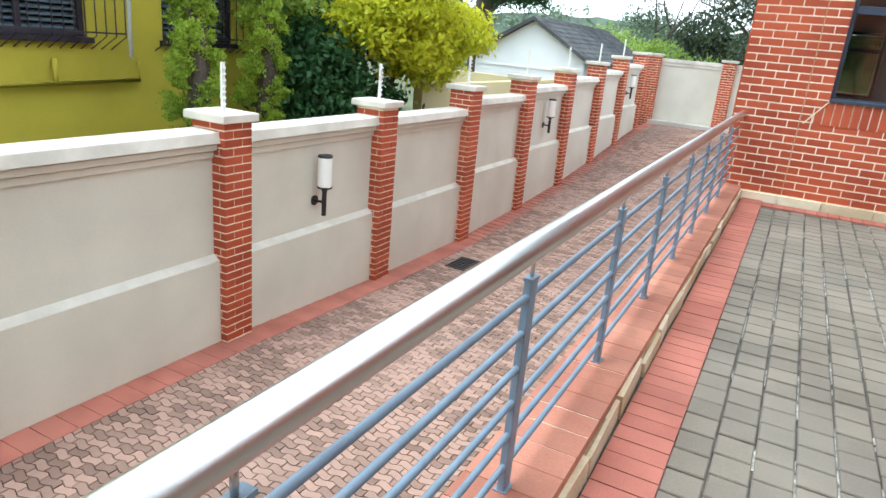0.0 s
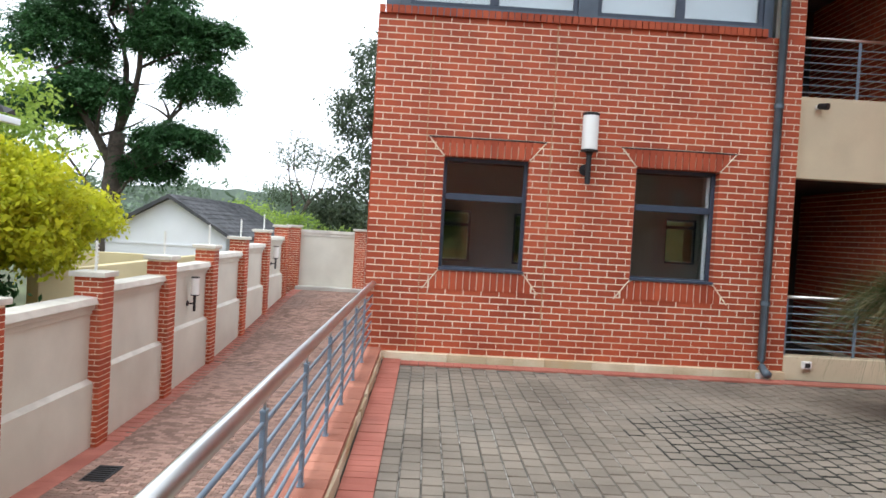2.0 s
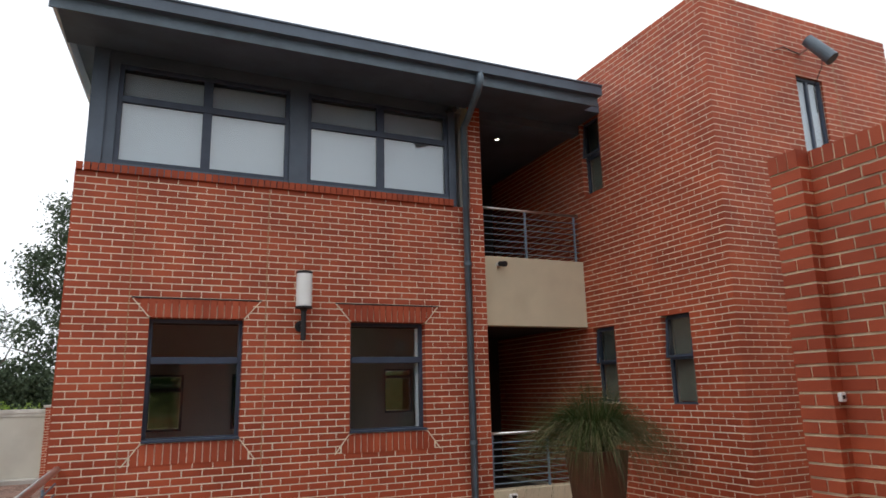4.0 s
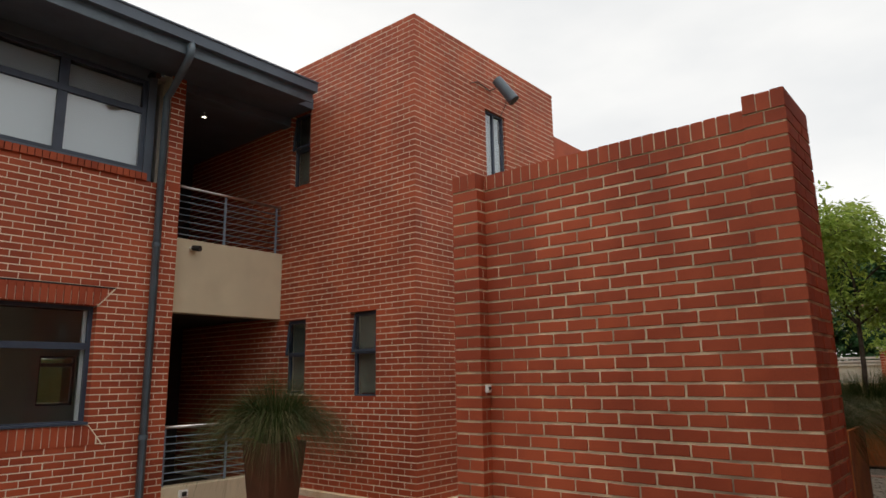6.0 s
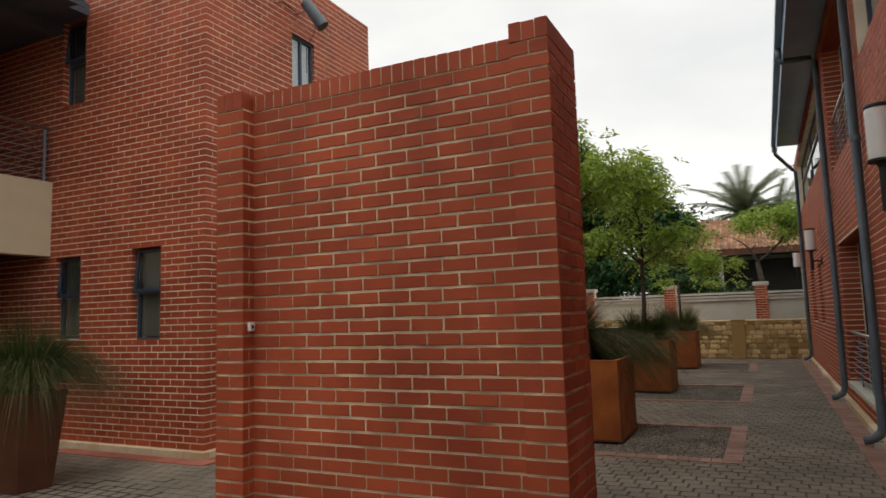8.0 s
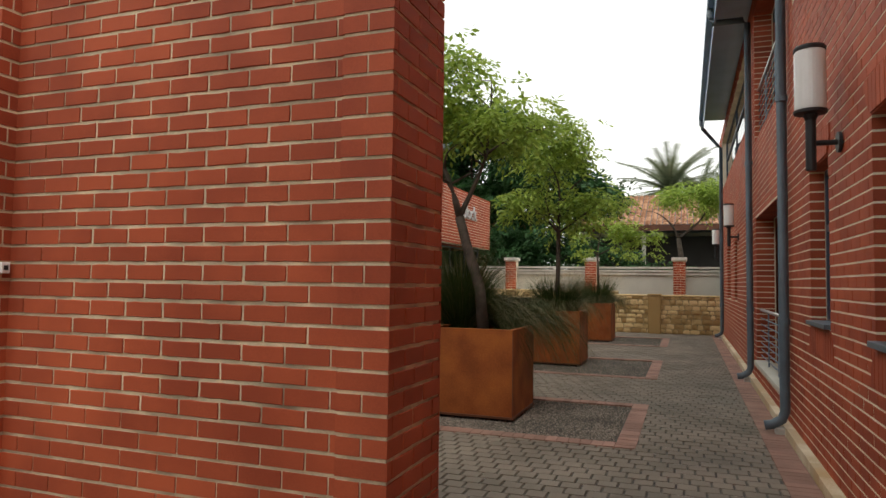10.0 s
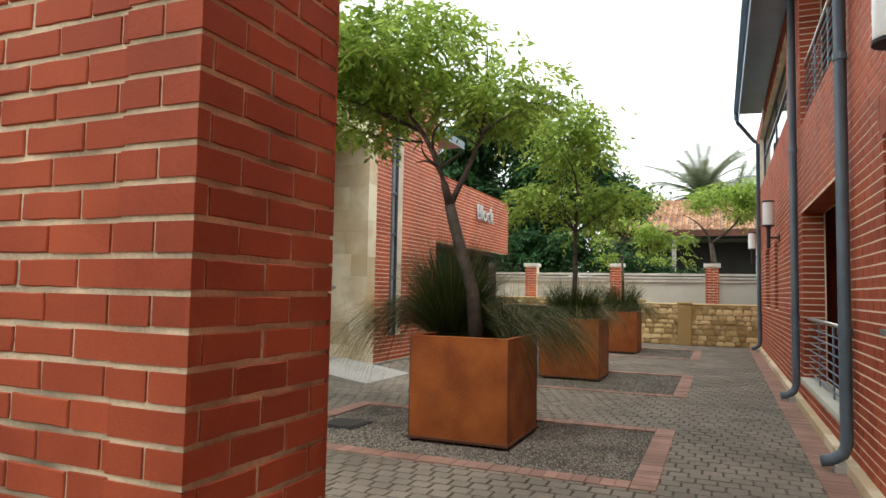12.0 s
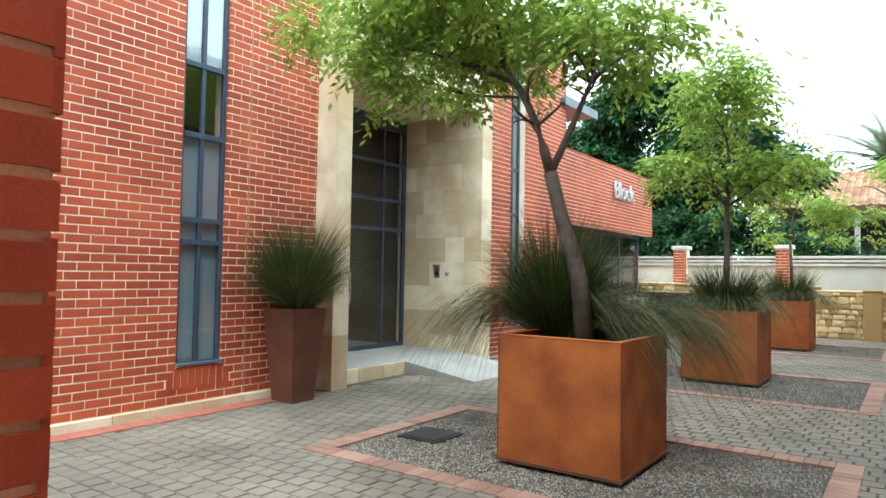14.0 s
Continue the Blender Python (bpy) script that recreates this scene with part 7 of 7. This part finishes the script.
def conifer(x, y, z0, h, r, seed, mat, name="conifer"):
    t = thing(name, "columnar yellow-green conifer with twisted scaly sprays", "conifer", "columnar conifers", at=pose(x, y, z0))
    rg = random.Random(seed)
    part("trunk", Build().tube([(0, 0, 0), (0.05, 0.03, h * 0.5), (0, 0, h * 0.9)], [0.15, 0.13, 0.04], 10), M_BARK, t)
    blobs = []
    for k in range(int(h / 0.13)):
        f = k * 0.13 / h
        a = k * 2.3
        rr = r * (1.0 - 0.55 * f ** 2.5)
        if rg.random() < 0.85:
            blobs.append(((math.cos(a) * rr * 0.62, math.sin(a) * rr * 0.62, 0.2 + f * h), (rr * 0.42, rr * 0.42, 0.20), 1.0))
    leaf_cloud("foliage", t, blobs, int(h * 8500), 0.045, mat, seed, 60, 0.055, -1.2)


conifer(-6.15, 5.50, -1.0, 3.6, 0.34, 71, L_CONIFER)
conifer(-6.55, 7.05, -1.0, 3.6, 0.38, 72, L_CONIFER)
conifer(-7.1, 8.9, -1.0, 3.5, 0.55, 73, L_DEEP)
tree("garden_shrub", "dense dark green broadleaf shrub behind the wall", [(-6.6, 8.3, -1.0), (-6.6, 8.3, 0.2)], [0.08, 0.05], [(1, (-6.4, 7.8, 0.9), 0.03), (1, (-6.6, 8.9, 0.9), 0.03)],
     [((-6.5, 8.0, 0.35), (0.7, 0.8, 0.9), 3), ((-6.5, 9.2, 0.2), (0.7, 0.9, 0.75), 3), ((-6.6, 8.4, 1.2), (0.6, 0.8, 0.5), 2)], 9000, 0.13, L_DEEP, 74, spread=0.22, cluster=16, category="shrub")
tree("garden_shrub", "fresh green shrub rising behind darker leaves", [(-7.2, 8.2, -1.0), (-7.2, 8.2, 1.2)], [0.07, 0.04], [(1, (-7.1, 7.9, 2.0), 0.03)],
     [((-7.1, 8.0, 2.0), (0.6, 0.8, 0.6), 3)], 3000, 0.11, L_LIGHT, 79, spread=0.2, cluster=16, category="shrub")
tree("lime_tree", "small tree with bright lime-yellow feathery foliage", [(-6.3, 9.75, -1.0), (-6.32, 9.8, 0.2), (-6.3, 10.0, 0.9)], [0.06, 0.05, 0.045],
     [(2, (-6.2, 9.0, 1.8), 0.03), (2, (-6.3, 11.2, 1.8), 0.03), (2, (-6.5, 10.2, 2.3), 0.03), (2, (-6.0, 12.3, 1.6), 0.025)],
     [((-6.3, 10.3, 1.95), (0.9, 1.3, 0.62), 5), ((-6.2, 9.0, 1.65), (0.6, 0.7, 0.5), 2), ((-6.2, 12.0, 1.6), (0.7, 1.1, 0.45), 2.4), ((-6.3, 11.4, 1.1), (0.5, 0.8, 0.45), 1.6), ((-6.4, 9.6, 2.55), (0.4, 0.7, 0.3), 0.8), ((-6.05, 10.1, 1.25), (0.6, 1.0, 0.45), 2.4)],
     21000, 0.125, L_LIME, 75, spread=0.17, cluster=22, droop=0.2)
tree("shade_tree", "mid green tree behind the yellow tree", [(-11, 15, -1), (-11, 15, 2.5)], [0.2, 0.15], [(1, (-10.5, 14, 4), 0.08), (1, (-11.5, 16, 4.4), 0.08), (1, (-10, 16, 3.8), 0.07)],
     [((-10.8, 15, 4.2), (1.8, 2.2, 1.4), 4), ((-9.6, 15.5, 3.0), (1.2, 1.6, 0.9), 2), ((-11.5, 13.4, 3.6), (1.3, 1.5, 1.2), 2)], 9000, 0.17, L_LIGHT, 76, spread=0.35, cluster=24)
tree("shade_tree", "large dark green spreading tree against the sky", [(-11.4, 24, -1.2), (-11.4, 24, 1.5), (-11.3, 24, 3.2), (-11.2, 24, 4.6)], [0.42, 0.36, 0.32, 0.26],
     [(2, (-13.5, 23.5, 6.5), 0.18), (2, (-9.2, 24.4, 5.6), 0.16), (3, (-10.4, 23, 8.5), 0.16), (3, (-12.2, 25, 9.0), 0.16), (1, (-9.4, 23.5, 3.6), 0.1), (1, (-13.6, 24.4, 4.2), 0.1)],
     [((-11.2, 24, 9.6), (2.3, 2.3, 1.4), 4), ((-13.2, 23.8, 7.6), (1.7, 1.8, 1.4), 3), ((-9.3, 24, 7.9), (1.6, 1.7, 1.1), 3), ((-8.3, 24, 6.3), (1.2, 1.3, 0.7), 1.6), ((-13.6, 24, 5.2), (1.5, 1.5, 1.0), 2), ((-9.0, 23.8, 4.2), (1.5, 1.3, 0.8), 2), ((-11.8, 23, 5.8), (1.3, 1.2, 0.8), 1.4), ((-10.2, 24.5, 3.3), (1.1, 1.2, 0.6), 1), ((-7.6, 24, 8.3), (0.6, 0.6, 0.4), 0.5)],
     6400, 0.15, L_DEEP, 77, twigs=7, sprays=21000)
tree("gum_tree", "tall grey-green gum tree beyond the lane", [(-1.9, 28.5, -1.2), (-2.0, 28.4, 2), (-2.1, 28, 5), (-2.0, 28, 7)], [0.26, 0.22, 0.16, 0.1],
     [(1, (-3.6, 27.5, 3.4), 0.08), (2, (-3.2, 27.6, 6.6), 0.07), (2, (-1.0, 28.6, 7), 0.07), (3, (-2.4, 28, 9.2), 0.06), (1, (-4.0, 26.8, 2.2), 0.06)],
     [((-2.4, 28, 8.4), (1.2, 1.3, 1.3), 3), ((-3.1, 27.8, 6.4), (1.1, 1.2, 1.2), 3), ((-2.6, 27.6, 4.2), (1.5, 1.3, 1.2), 3), ((-3.7, 27.0, 2.5), (1.2, 0.8, 0.8), 2.4), ((-1.4, 28.4, 5.5), (1.2, 1.4, 2.0), 3), ((-2.2, 26.8, 1.9), (1.3, 0.7, 0.6), 1.6)],
     20000, 0.16, L_GREYGREEN, 78, twigs=6, spread=0.34, cluster=28, droop=1.2)
tree("sparse_tree", "thin pale tree with bent trunk and sparse leaves", [(-6.2, 31, -1.2), (-6.1, 31, 1.2), (-5.6, 31, 2.6), (-4.9, 31, 3.4)], [0.16, 0.14, 0.10, 0.06],
     [(1, (-6.6, 31, 4.6), 0.06), (2, (-6.2, 31, 5.6), 0.05), (2, (-5.0, 31, 5.2), 0.04), (3, (-4.4, 31, 4.4), 0.03)],
     [((-6.3, 31, 5.0), (1.0, 1.0, 0.8), 2), ((-5.2, 31, 4.6), (0.9, 0.9, 0.6), 1.5), ((-6.8, 31, 3.2), (0.9, 0.9, 0.7), 1.5)], 2600, 0.13, L_GREYGREEN, 81, twigs=7, spread=0.4, cluster=9)
tree("garden_shrub", "bright green bush behind the lane's end wall", [(-5.2, 30, -1.2), (-5.2, 30, 0.6)], [0.08, 0.06], [],
     [((-5.6, 30, 1.4), (1.4, 1.0, 0.8), 3), ((-8.6, 33, 1.7), (2.4, 1.6, 1.1), 4), ((-3.4, 31, 1.2), (1.2, 1.0, 0.7), 2)], 8000, 0.15, L_LIGHT, 82, spread=0.3, cluster=24, category="shrub")

tree("garden_shrub", "dark leafy shrub on the lawn behind the office", [(0.8, 14.6, 0.0), (0.8, 14.6, 1.2)], [0.06, 0.04], [(1, (0.6, 14.4, 2.0), 0.02)],
     [((0.8, 14.6, 2.1), (1.1, 0.7, 0.55), 3), ((2.2, 15.0, 1.7), (0.9, 0.7, 0.7), 2)], 3600, 0.12, L_DEEP, 83, spread=0.2, cluster=16, category="shrub")

# far wooded hills; their haze is put into the base colours
hills = thing("backdrop_hills", "wooded hills on the skyline, haze put into their colour", "hills", kind="backdrop")
rg = random.Random(9)
hb = Build()
for ring, (dist, h0) in enumerate(((150, 9.0), (240, 15.0), (420, 22.0))):
    cols = 180
    for i in range(cols + 1):
        a = radians(-60 + 190 * i / cols)
        hh = h0 * (0.70 + 0.55 * noise.noise(Vector((i * 0.17, ring * 3.1, 0.4))) + 0.10 * noise.noise(Vector((i * 0.9, ring * 5.1, 1.4))))
        hb.v += [(-math.sin(a) * dist, math.cos(a) * dist, -3), (-math.sin(a) * dist, math.cos(a) * dist, hh - 1)]
    k = len(hb.v) - 2 * (cols + 1)
    hb.f += [(k + 2 * i, k + 2 * i + 2, k + 2 * i + 3, k + 2 * i + 1) for i in range(cols)]
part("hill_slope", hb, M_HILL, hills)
blobs = []
for i in range(150):
    a = radians(rg.uniform(-60, 130))
    d = rg.choice((60, 90, 148, 148, 236))
    h = {60: 1.6, 90: 2.4, 148: 9.0, 236: 15.0}[d] * rg.uniform(0.7, 1.1)
    blobs.append(((-math.sin(a) * d, math.cos(a) * d, h - 1.0), (d * 0.045, d * 0.045, 1.1 + d * 0.010), 1.0))
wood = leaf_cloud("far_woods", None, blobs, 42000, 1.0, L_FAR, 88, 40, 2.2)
tagged(wood, "distant tree canopy on the hills, paled in colour for haze", "woods", kind="stuff")
